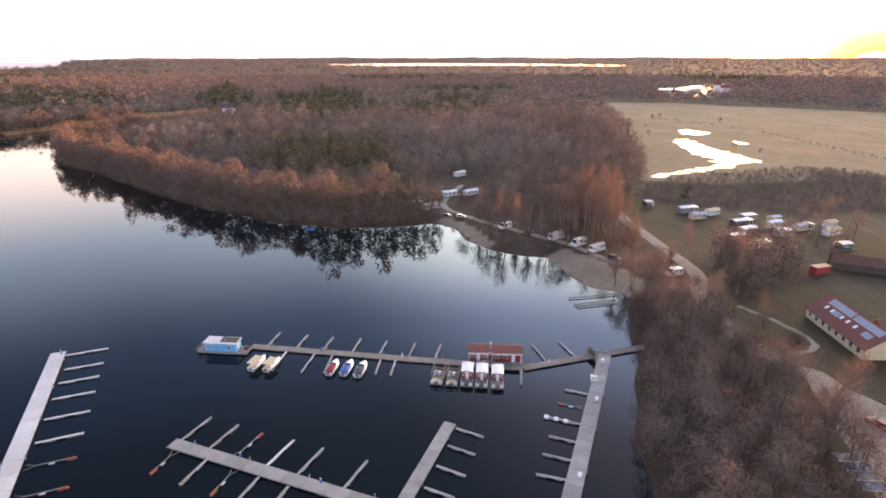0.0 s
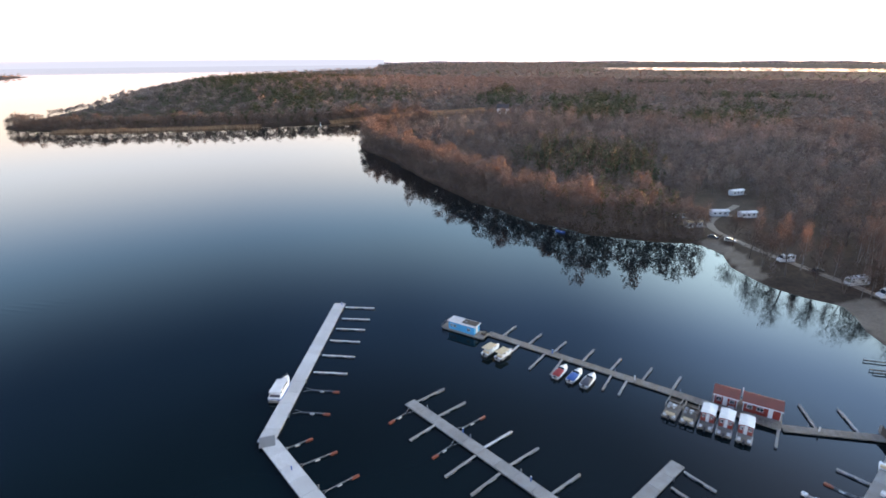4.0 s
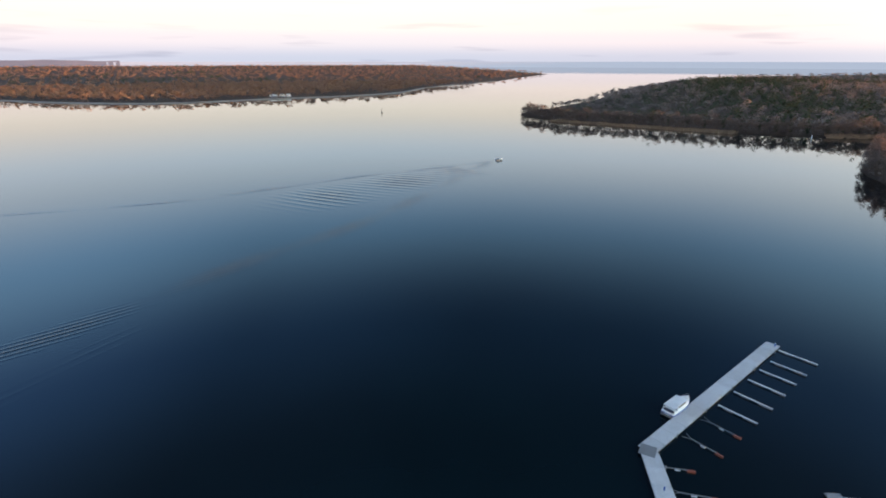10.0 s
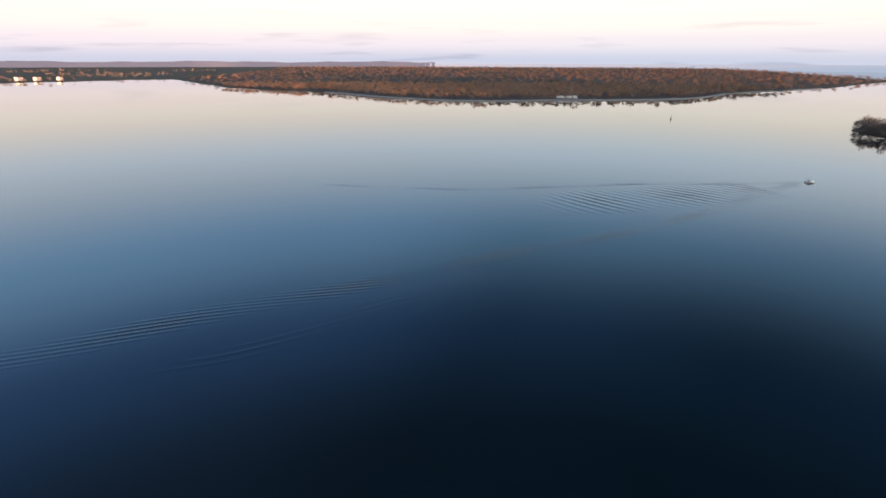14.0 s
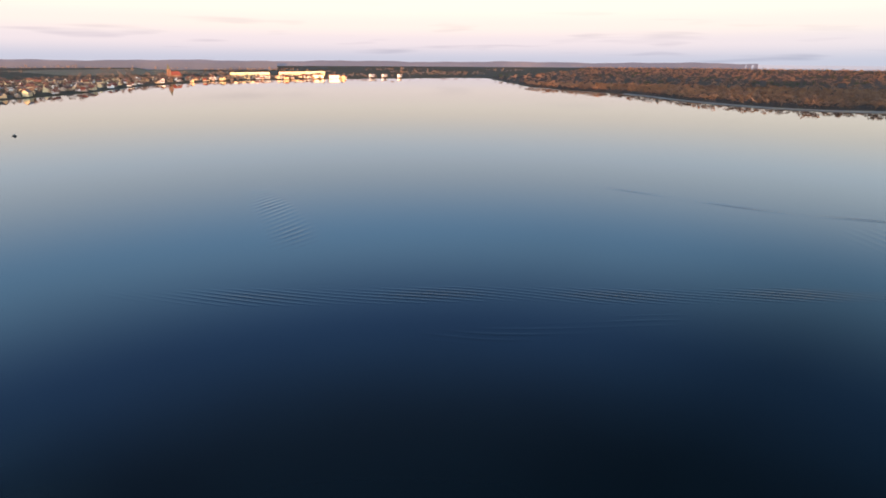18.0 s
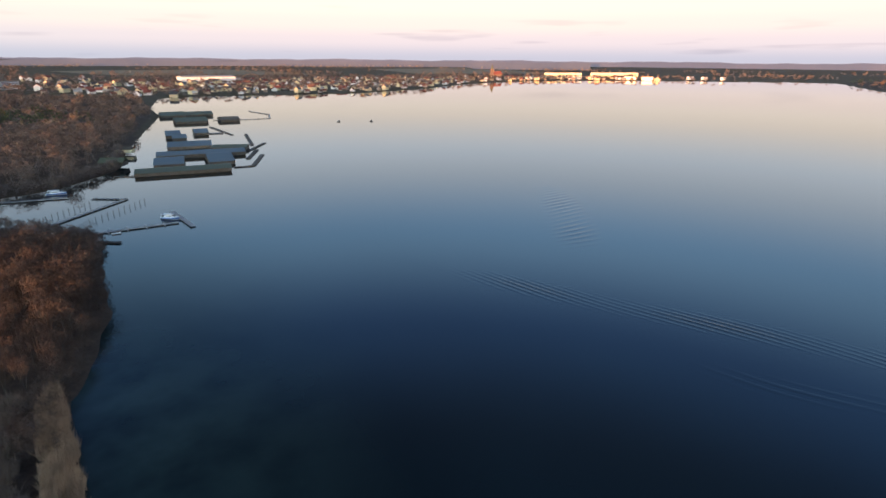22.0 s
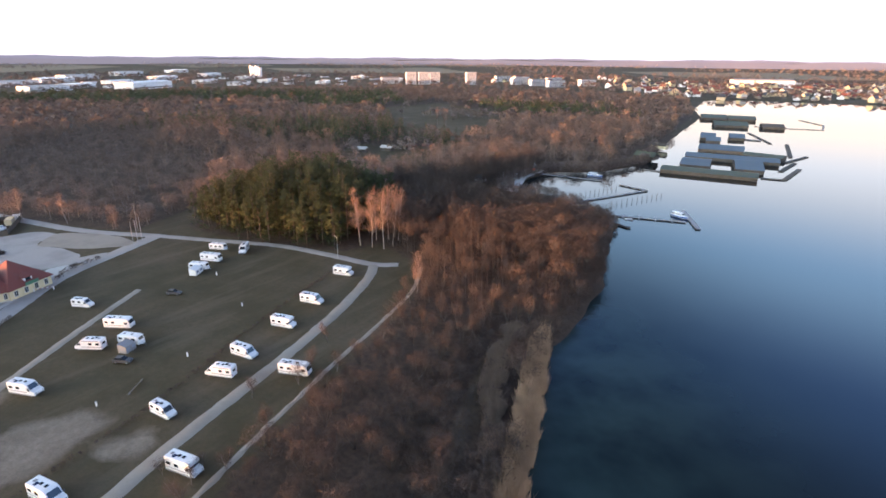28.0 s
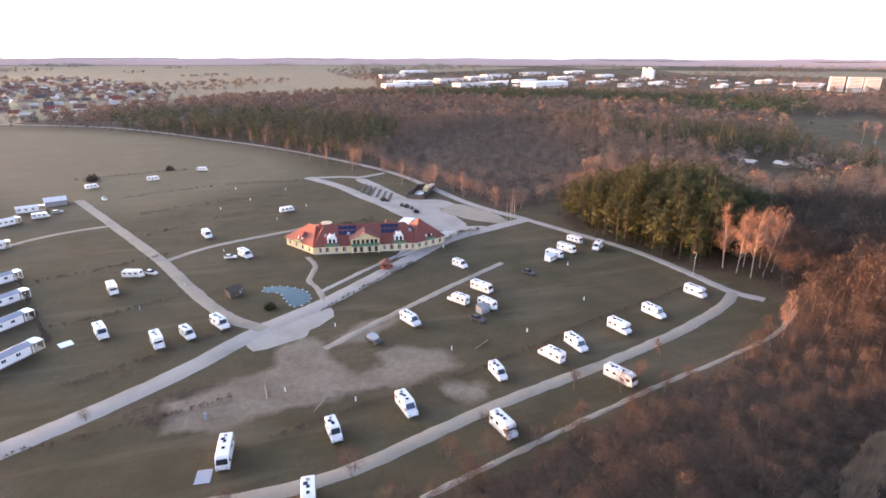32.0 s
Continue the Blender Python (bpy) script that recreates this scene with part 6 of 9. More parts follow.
def boathouse_hut():
    b = empty("red_hut", pose(6.2, 112.6, 0, 0, 0, -4))
    part("platform", boxes((-0.4, 12.6, -0.6, 4.6, 0.28, 0.42)), M["deck_brown"], b)
    for i in range(5):
        part("float", boxes((i * 2.6 - 0.2, i * 2.6 + 1.8, 0, 4, -0.4, 0.27), bevel=0.05), M["grey"], b)
    for x0, x1 in ((0.0, 4.3), (5.5, 12.2)):
        wall = part("wall", boxes((x0, x1, 0.3, 4.1, 0.42, 2.75)), M["red"], b, "falu red boarded wall")
        n = int((x1 - x0) / 0.25)
        for i in range(n):
            part("board", boxes((x0 + i * 0.25, x0 + i * 0.25 + 0.21, 0.27, 0.3, 0.44, 2.72)), M["red"], wall)
        for x in (x0, x1):
            part("corner_board", boxes((x - 0.07, x + 0.07, 0.22, 0.36, 0.42, 2.75)), M["white"], b)
        part("fascia", boxes((x0 - 0.3, x1 + 0.3, -0.12, -0.02, 2.55, 2.75)), M["white"], b)
        # a shallow tiled roof with each course standing proud
        roof = part("roof", gable_roof(x1 - x0, 3.9, 1.0, 0.35, 0.12), M["felt"], b, "red roof over the hut")
        roof.location = (x0, 2.2, 2.72)
    for x, w in ((0.9, 1.0), (3.4, 0.9), (6.6, 1.0), (8.5, 1.2)):
        window(b, x, 0.24, 1.25, w, 0.95)
    for x in (2.1, 10.4):
        part("door", boxes((x - 0.42, x + 0.42, 0.2, 0.26, 0.44, 2.4)), M["white"], b)
    bm = bmesh.new()
    tube(bm, (5.0, 2.2, 2.6), (5.0, 2.2, 4.6), 0.10, 0.09, 8)
    part("flue", bm, M["white"], b)
    part("bench", boxes((2.8, 4.0, -0.4, 0.05, 0.42, 0.85)), M["deck_pale"], b)
    tagged(b, "red boarded service hut with white trim on the pier", "hut")


boathouse_hut()

# small things about the piers
gate = empty("pier_gate", pose(36.0, 114.9, 0, 0, 0, 17))
for s in (-1, 1):
    part("gate_post", boxes((-0.08, 0.08, s * 1.3 - 0.08, s * 1.3 + 0.08, 0.0, 2.4)), M["boards"], gate)
    part("wing", boxes((-0.05, 0.05, s * 1.35 if s > 0 else -2.2, 2.2 if s > 0 else -1.35, 0.3, 2.0)), M["deck_brown"], gate)
part("gate_leaf", boxes((-0.04, 0.04, -1.2, 1.2, 0.5, 2.2)), M["boards"], gate)
tagged(gate, "brown wooden gate with side wings across the pier", "gate")

pedalo = empty("pedal_boat", pose(34.2, 105.6, 0, 0, 0, 78))
for s in (-1, 1):
    part("hull", hull(bmesh.new(), 3.0, 0.62, 0.4, 0.3, 0.2, 0.05), M["gel"], pedalo).location = (-1.5, s * 0.5, 0)
part("deck", boxes((-1.3, 1.0, -0.7, 0.7, 0.4, 0.5), bevel=0.04), M["gel"], pedalo)
part("seat", boxes((-0.9, -0.4, -0.6, 0.6, 0.5, 0.95), bevel=0.06), M["canvas_cream"], pedalo)
tagged(pedalo, "small white pedal boat tied to the pier", "boat")
for x, y in ((38.0, 112.6), (32.5, 97.2), (23.7, 75.2)):
    c = part("dock_box", boxes((-0.5, 0.5, -0.35, 0.35, 0.47, 1.0), bevel=0.05), M["gel"])
    c.matrix_world = pose(x, y, 0, 0, 0, 68)
    tagged(c, "white plastic dock box on the pier", "box", "dock boxes")
for x, y in ((-37.0, 80.0), (-21.0, 73.6), (-93.6, 116.0), (-60.0, 57.0), (-30.0, 117.1), (-10.0, 114.2), (25.0, 111.6)):
    d = empty("power_pedestal", pose(x, y, 0.46, 0, 0, 20))
    part("column", boxes((-0.12, 0.12, -0.1, 0.1, 0, 0.95), bevel=0.03), M["canvas_blue"] if x < -20 else M["white"], d)
    part("lamp_cap", boxes((-0.14, 0.14, -0.12, 0.12, 0.95, 1.12), bevel=0.04), M["white"], d)
    tagged(d, "slim power pedestal with a pale cap on the pier", "power pedestal", "power pedestals")
for a, b_ in (((37.9, 147.8), (53.5, 151)), ((38.4, 143.4), (51.5, 146.4)), ((38.9, 142.1), (51, 144.8))):
    m, l = line_pose(*a, *b_)
    j = empty("beach_jetty", m)
    part("walkway", boxes((0, l, -0.25, 0.25, 0.35, 0.43)), M["boards"], j)
    for i in range(int(l / 2.5) + 1):
        bm = bmesh.new()
        tube(bm, (i * 2.5, 0.2, -2), (i * 2.5, 0.2, 0.7), 0.07)
        part("post", bm, M["boards"], j)
    tagged(j, "thin dark wooden jetty off the beach", "jetty", "beach jetties")
d = empty("rowing_boat", pose(-53.5, 215.0, 0.05, 0, 0, 170))
part("hull", hull(bmesh.new(), 4.2, 1.5, 0.45, 0.5), M["canvas_blue"], d, "", True)
part("thwart", boxes((1.2, 1.45, -0.6, 0.6, 0.5, 0.56)), M["deck_pale"], d)
tagged(d, "small blue rowing boat moored by the wooded shore", "boat")

# ---- roads and tracks ----


def strip(name, pts, width, material, label, z=LAND_Z + 0.05, wobble=0.11, category="road", seed=0):
    """A road surface along a curve, with uneven edges."""
    c = smooth_line(pts, 2.0)
    d = np.gradient(c, axis=0)
    d /= np.linalg.norm(d, axis=1)[:, None]
    nrm = np.stack((-d[:, 1], d[:, 0]), 1)
    g = np.random.default_rng(seed + len(pts))
    e1 = width / 2 + g.normal(0, wobble, len(c))
    e2 = width / 2 + g.normal(0, wobble, len(c))
    cols = [c + nrm * (e1 + 0.25)[:, None], c + nrm * (e1 * 0.9)[:, None], c, c - nrm * (e2 * 0.9)[:, None], c - nrm * (e2 + 0.25)[:, None]]
    zs = (z - 0.12, z, z + 0.05, z, z - 0.12)
    n = len(c)
    V = np.vstack([np.column_stack((col, np.full(n, zz))) for col, zz in zip(cols, zs)])
    F = []
    for k in range(4):
        for i in range(n - 1):
            F.append((k * n + i, (k + 1) * n + i, (k + 1) * n + i + 1, k * n + i + 1))
    return tagged(raw_mesh(name, V, F, material, "structure"), label, category)


ROAD = "pale grey paved camp road with worn edges"
TRACK = "sandy gravel track across the camp grass"
strip("road", [(92, 75), (102, 53), (119, 27), (136, 8), (147, -8), (154, -17), (173, -39), (194, -64), (204, -88), (211, -106)], 6.0, M["tarmac"], ROAD)
strip("road", [(211, -106), (187, -116), (163, -126), (141, -130), (121, -132), (112, -137)], 3.6, M["tarmac"], "pale road along the edge of the pine grove", LAND_Z + 0.07)
strip("road", [(211, -106), (246, -91), (322, -74), (380, -47), (452, -3), (511, 43), (627, 146), (690, 258), (720, 330)], 4.6, M["tarmac"], "pale road along the edge of the woods", LAND_Z + 0.06)
strip("road", [(119, -132), (112, -121), (103, -98), (95.5, -72), (90.5, -50), (87, -37), (82, -21), (78, -8), (76.5, 5), (78, 20), (84, 45), (92, 75)], 3.0, M["gravel"], TRACK, LAND_Z + 0.09)
strip("path", [(104, -140), (95, -123), (89, -102), (85, -83), (80, -62), (73, -36), (68, -18)], 1.25, M["gravel"], "narrow worn path along the belt of trees", LAND_Z + 0.04, 0.15, "path")
strip("road", [(137, 6), (148, 16), (172, 28), (202, 41), (254, 67), (307, 94)], 3.8, M["gravel"], TRACK, LAND_Z + 0.10)
strip("path", [(200, 40), (213, 24), (224, -4), (232, -22)], 2.6, M["gravel"], TRACK, LAND_Z + 0.08, 0.12, "path")
strip("path", [(254, 67), (250, 80), (243, 92), (234, 100)], 2.6, M["gravel"], TRACK, LAND_Z + 0.08, 0.12, "path")
strip("path", [(122, -8), (130, -20), (136, -29), (149, -49), (164, -74)], 2.2, M["gravel"], "worn earth track across the grass", LAND_Z + 0.04, 0.15, "path")
strip("path", [(150, -11), (160, -10), (168, -8), (180, -11), (190, -9)], 1.9, M["gravel"], "curved garden path beside the pond", LAND_Z + 0.04, 0.12, "path")
strip("pavement", [(157, -10), (173, -29), (190, -51)], 1.8, M["tarmac"], "paved footway beside the camp road", LAND_Z + 0.04, 0.1, "pavement")
strip("road", [(83, 60), (85, 86), (85, 97), (82, 106), (79, 112), (75, 126), (77, 148), (83, 166), (81, 194), (79, 232), (85, 268), (100, 300)], 4.6, M["earth"], "sandy lakeside road between bare trees", LAND_Z + 0.11)
strip("road", [(83, 62), (95, 78), (110, 92), (125, 96)], 7.0, M["earth"], "wide sandy forecourt beside the lakeside road", LAND_Z + 0.07)
patch_late = [(81, 107), (78, 95), (75.5, 86), (73, 76), (71, 66), (84, 62), (92, 76), (92, 90), (87.5, 99), (85, 108)]
strip("path", [(80, 112), (92, 118), (90, 130), (84, 140)], 1.6, M["earth"], "worn footpath on the grass", LAND_Z + 0.05, 0.2, "path")
strip("road", [(60, 172), (48, 192), (34, 206), (14, 226), (0, 250), (10, 290)], 3.0, M["earth"], "sandy track behind the beach", LAND_Z + 0.06)


def patch(name, pts, material, label, z, rag=0.25):
    """A paved yard with an uneven rim."""
    c = smooth_line(pts + [pts[0]], 3.0)[:-1]
    g = np.random.default_rng(len(c))
    c = c + g.normal(0, rag, c.shape)
    bm = bmesh.new()
    bm.faces.new([bm.verts.new((x, y, z)) for x, y in c])
    bmesh.ops.recalc_face_normals(bm, faces=bm.faces)
    if bm.faces[:][0].normal.z < 0:
        bmesh.ops.reverse_faces(bm, faces=bm.faces)
    return tagged(part(name, bm, material), label, "pavement", kind="structure")


patch("pavement", patch_late, M["earth"], "wide sandy forecourt of the lakeside road", LAND_Z + 0.045)
patch("pavement", [(135.4, 12.0), (141.1, 6.6), (142.6, -1.7), (142.9, -8.2), (145.3, -11.9), (139.0, -12.1), (132.5, -5.4), (128.5, -3.0), (127.5, 2.8), (125.9, 8.8)], M["tarmac"], "widened crossing of the camp roads", LAND_Z + 0.042)
patch("pavement", [(206, -64), (207, -76), (222, -78), (238, -74), (243, -84), (256, -80), (262, -66), (290, -59), (317, -52), (316, -46), (290, -52), (268, -47), (250, -49), (228, -56)], M["tarmac"], "wide pale paved yard behind the main house", LAND_Z + 0.035)
strip("road", [(330, -20), (301, -35), (276, -43), (254, -51), (230, -58), (210, -68), (204, -84)], 6.5, M["tarmac"], "pale access road behind the main house", LAND_Z + 0.055)
strip("road", [(328, -24), (326, -40), (322, -50), (330, -66)], 4.0, M["tarmac"], "short pale road to the upper field", LAND_Z + 0.065)
patch("pavement", [(236, -73), (245, -85), (222, -97), (208, -94), (218, -82)], M["gravel"], "sandy island in the yard", LAND_Z + 0.075)
patch("pavement", [(180, -40), (186, -52), (192, -64), (202, -72), (206, -66), (196, -54), (188, -44)], M["concrete"], "paved terrace beside the main house", LAND_Z + 0.03)
patch("pavement", [(128, -258), (142, -262), (152, -300), (154, -318), (141, -322), (140, -296)], M["concrete"], "concrete slipway and quay of the small harbour", LAND_Z + 0.05)
for i in range(6):
    o = part("planting_strip", boxes((-9, 9, -0.8, 0.8, 0, 0.22), bevel=0.08), M["boards"])
    o.matrix_world = pose(293.4 - i * 5.1, -47.0 - i * 1.9, LAND_Z + 0.03, 0, 0, 161)
    tagged(o, "long dark planting strip between parking bays", "planting bed", "planting strips")
for x, y in ((250, -58.5), (246.5, -60.5), (243, -61.8)):
    o = empty("log_pile", pose(x, y, LAND_Z + 0.03, 0, 0, 161))
    for k in range(5):
        bm = bmesh.new()
        tube(bm, (-2, (k % 3) * 0.5 - 0.5, 0.28 + 0.45 * (k // 3)), (2, (k % 3) * 0.5 - 0.5, 0.28 + 0.45 * (k // 3)), 0.26, 0.22, 8)
        part("log", bm, M["boards"], o)
    tagged(o, "stack of dark logs on the paved yard", "log pile", "log piles")

# the meadow stream and its pools
for pts in ([(187, 443), (202, 455), (202, 434), (201, 414), (205, 389), (209, 362), (211, 357), (196, 349), (183, 343), (177, 344), (181, 367), (177, 382), (179, 408)], [(124, 316), (132, 319), (152, 330), (173, 342), (184, 344), (176, 334), (164, 330), (149, 322), (133, 314), (122, 308)], [(216, 507), (228, 511), (235, 492), (224, 475), (211, 480)], [(234, 440), (239, 432), (235, 425), (230, 427)]):
    patch("stream", pts, M["water"], "bright winding stream in the meadow", LAND_Z + 0.04, 1.6)

patch("pool", [(358, 925), (376, 980), (432, 1045), (470, 1040), (520, 1120), (570, 1160), (545, 1080), (478, 950), (455, 925), (430, 950), (400, 900)], M["water"], "bright pool between the woods beyond the meadow", LAND_Z + 0.04, 2.0)

# ---- the camp: vehicles, main house, pond, sheds ----
KIT = {}


def wheel(parent, x, y, z=0.34, r=0.34):
    bm = bmesh.new()
    tube(bm, (x, y - 0.11, z), (x, y + 0.11, z), r, r, 14)
    w = part("wheel", bm, M["black"], parent)
    bm = bmesh.new()
    tube(bm, (x, y - 0.125, z), (x, y + 0.125, z), r * 0.6, r * 0.6, 10)
    part("rim", bm, M["galv"], w)


def profile(bm, pts, half, bulge=0.0, round_=0.1):
    """A body extruded across y from a side outline, narrowed at the outer skin."""
    cx = sum(p[0] for p in pts) / len(pts)
    cz = sum(p[1] for p in pts) / len(pts)
    rings = []
    for y, k in ((-half, 1 - round_), (-half + 0.12, 1), (half - 0.12, 1), (half, 1 - round_)):
        rings.append([(cx + (x - cx) * (k if k == 1 else 1 - round_ * 0.35), y, cz + (z - cz) * (k if k == 1 else 1 - round_ * 0.6)) for x, z in pts])
    loft(bm, rings)
    bmesh.ops.recalc_face_normals(bm, faces=bm.faces)
    return bm


def motorhome(style):
    """Low-profile, alcove or van-shaped motorhome; front towards +x, middle at the origin."""
    v = empty("motorhome")
    L = {"low": 6.9, "alcove": 6.6, "van": 5.9, "liner": 7.4}[style]
    f, r = L / 2, -L / 2
    if style == "low":
        out = [(r, 0.45), (r, 2.7), (r + 0.15, 2.85), (f - 2.4, 2.85), (f - 1.75, 2.65), (f - 1.05, 1.55), (f - 0.2, 1.25), (f, 1.0), (f, 0.4)]
    elif style == "alcove":
        out = [(r, 0.45), (r, 2.9), (r + 0.15, 3.05), (f - 1.0, 3.05), (f - 0.7, 2.8), (f - 0.75, 2.3), (f - 1.45, 2.1), (f - 1.0, 1.5), (f - 0.2, 1.25), (f, 1.0), (f, 0.4)]
    elif style == "van":
        out = [(r, 0.4), (r + 0.05, 2.3), (r + 0.2, 2.6), (f - 2.1, 2.62), (f - 1.7, 2.45), (f - 0.95, 1.5), (f - 0.15, 1.2), (f, 0.95), (f, 0.38)]
    else:
        out = [(r, 0.45), (r, 2.75), (r + 0.15, 2.9), (f - 0.9, 2.9), (f - 0.5, 2.7), (f - 0.1, 1.5), (f, 1.2), (f, 0.4)]
    part("body", profile(bmesh.new(), out, 1.02 if style == "van" else 1.15), M["gel"], v)
    hw = 1.02 if style == "van" else 1.15
    # windscreen
    a = {"low": ((f - 1.72, 2.58), (f - 1.08, 1.6)), "alcove": ((f - 1.42, 2.05), (f - 1.02, 1.55)), "van": ((f - 1.66, 2.38), (f - 0.98, 1.55)), "liner": ((f - 0.44, 2.5), (f - 0.12, 1.55))}[style]
    bm = bmesh.new()
    (x0, z0), (x1, z1) = a
    n = Vector((z0 - z1, 0, x1 - x0)).normalized() * 0.03
    loft(bm, [[(x0 + n.x, y, z0 + n.z) for y in (-hw * 0.8, hw * 0.8)], [(x1 + n.x, y, z1 + n.z) for y in (-hw * 0.86, hw * 0.86)]], False, False)
    part("windscreen", bm, M["glass"], v)
    for s in (-1, 1):
        part("cab_window", boxes((f - 1.75 if style != "liner" else f - 1.6, f - 1.15 if style != "liner" else f - 0.7, s * hw - 0.012, s * hw + 0.012, 1.45, 2.0)), M["glass"], v)
        for x0, x1 in ((r + 0.5, r + 1.4), (r + 2.3, r + 3.2)):
            part("side_window", boxes((x0, x1, s * hw - 0.02, s * hw + 0.02, 1.55, 2.15), bevel=0.015), M["glass"], v)
        part("stripe", boxes((r + 0.2, f - 1.9, s * hw - 0.01, s * hw + 0.01, 0.95, 1.12)), M["grey"], v)
        part("skirt", boxes((r + 0.1, f - 0.5, s * hw - 0.06, s * hw - 0.02, 0.3, 0.5)), M["grey"], v)
        part("headlight", boxes((f - 0.08, f + 0.015, s * 0.8 - 0.16, s * 0.8 + 0.16, 0.85, 1.05), bevel=0.02), M["galv"], v)
        part("mirror", boxes((f - 1.15, f - 0.95, s * (hw + 0.18) - 0.1, s * (hw + 0.18) + 0.1, 1.5, 1.85), bevel=0.03), M["darkgrey"], v)
        part("tail_light", boxes((r - 0.02, r + 0.03, s * 0.95 - 0.08, s * 0.95 + 0.08, 0.8, 1.3)), M["canvas_red"], v)
    top_ = {"low": 2.85, "alcove": 3.05, "van": 2.62, "liner": 2.9}[style]
    for x in (r + 1.0, r + 2.6, f - 3.0):
        part("roof_hatch", boxes((x - 0.3, x + 0.3, -0.3, 0.3, top_ - 0.02, top_ + 0.09), bevel=0.03), M["glass"] if x > r + 2 else M["grey"], v)
    part("solar_panel", boxes((r + 1.5, r + 2.2, -0.75, 0.0, top_ + 0.02, top_ + 0.06)), M["solar"], v)
    part("roof_awning", boxes((r + 0.6, f - 2.2, hw - 0.02, hw + 0.12, top_ - 0.28, top_ - 0.12), bevel=0.03), M["grey"], v)
    part("bumper", boxes((f - 0.15, f + 0.06, -0.95, 0.95, 0.35, 0.62), bevel=0.05), M["darkgrey"], v)
    part("rear_window", boxes((r - 0.02, r + 0.02, -0.55, 0.55, 1.6, 2.15), bevel=0.01), M["glass"], v)
    for x in (r + 1.5, f - 1.0):
        for s in (-1, 1):
            wheel(v, x, s * (hw - 0.14))
    return v


def caravan():
    v = empty("caravan")
    out = [(-3.0, 0.5), (-3.05, 1.4), (-2.85, 2.4), (-2.55, 2.6), (2.3, 2.6), (2.8, 2.35), (3.15, 1.3), (3.05, 0.5)]
    part("body", profile(bmesh.new(), out, 1.12), M["gel"], v)
    for s in (-1, 1):
        for x in (-2.0, -0.2, 1.6):
            part("side_window", boxes((x - 0.5, x + 0.5, s * 1.12 - 0.02, s * 1.12 + 0.02, 1.45, 2.05), bevel=0.015), M["glass"], v)
        part("stripe", boxes((-2.8, 2.7, s * 1.12 - 0.01, s * 1.12 + 0.01, 0.85, 1.0)), M["grey"], v)
        wheel(v, -0.1, s * 1.0, 0.32, 0.32)
    bm = bmesh.new()
    loft(bm, [[(2.83, y, 2.28) for y in (-0.75, 0.75)], [(3.13, y, 1.55) for y in (-0.8, 0.8)]], False, False)
    part("front_window", bm, M["glass"], v)
    bm = bmesh.new()
    tube(bm, (3.0, -0.7, 0.5), (4.2, 0, 0.5), 0.05)
    tube(bm, (3.0, 0.7, 0.5), (4.2, 0, 0.5), 0.05)
    tube(bm, (4.0, 0, 0.0), (4.0, 0, 0.7), 0.04)
    part("drawbar", bm, M["galv"], v)
    part("gas_box", boxes((3.05, 3.6, -0.6, 0.6, 0.5, 1.0), bevel=0.06), M["gel"], v)
    for x in (-1.5, 0.6):
        part("roof_hatch", boxes((x - 0.3, x + 0.3, -0.3, 0.3, 2.58, 2.7), bevel=0.03), M["grey"], v)
    return v


def car(paint):
    v = empty("parked_car")
    out = [(-2.1, 0.3), (-2.15, 0.85), (-1.9, 0.95), (0.9, 0.95), (2.0, 0.8), (2.15, 0.55), (2.1, 0.3)]
    part("body", profile(bmesh.new(), out, 0.88, round_=0.16), paint, v)
    out = [(-1.9, 0.94), (-1.5, 1.42), (0.1, 1.48), (0.95, 0.94)]
    part("cabin", profile(bmesh.new(), out, 0.76, round_=0.3), M["glass"], v)
    part("roof", boxes((-1.4, 0.05, -0.62, 0.62, 1.44, 1.51), bevel=0.03), paint, v)
    for s in (-1, 1):
        part("headlight", boxes((2.0, 2.13, s * 0.62 - 0.15, s * 0.62 + 0.15, 0.6, 0.75)), M["galv"], v)
        part("tail_light", boxes((-2.16, -2.08, s * 0.65 - 0.12, s * 0.65 + 0.12, 0.65, 0.82)), M["canvas_red"], v)
        for x in (-1.35, 1.35):
            wheel(v, x, s * 0.76, 0.32, 0.32)
    return v


def park(kind, x, y, heading, label, group):
    """Puts a vehicle of a kind on the ground, copying the first of its kind."""
    m = pose(x, y, LAND_Z + 0.03, 0, 0, heading)
    if kind not in KIT:
        v = caravan() if kind == "caravan" else car(M[kind[4:]]) if kind.startswith("car_") else motorhome(kind)
        KIT[kind] = v
        v.matrix_world = m
    else:
        v = copy_thing(KIT[kind], m)
    words = {"caravan": "caravan", "van": "camper van"}
    return tagged(v, label, words.get(kind, "car" if kind.startswith("car_") else "motorhome"), group)


NEAR_ROAD = "white motorhome parked on the grass beside the gravel track"
FIELD = "white motorhome standing on the camp field"
PITCH = "white motorhome on a pitch beside the western track"
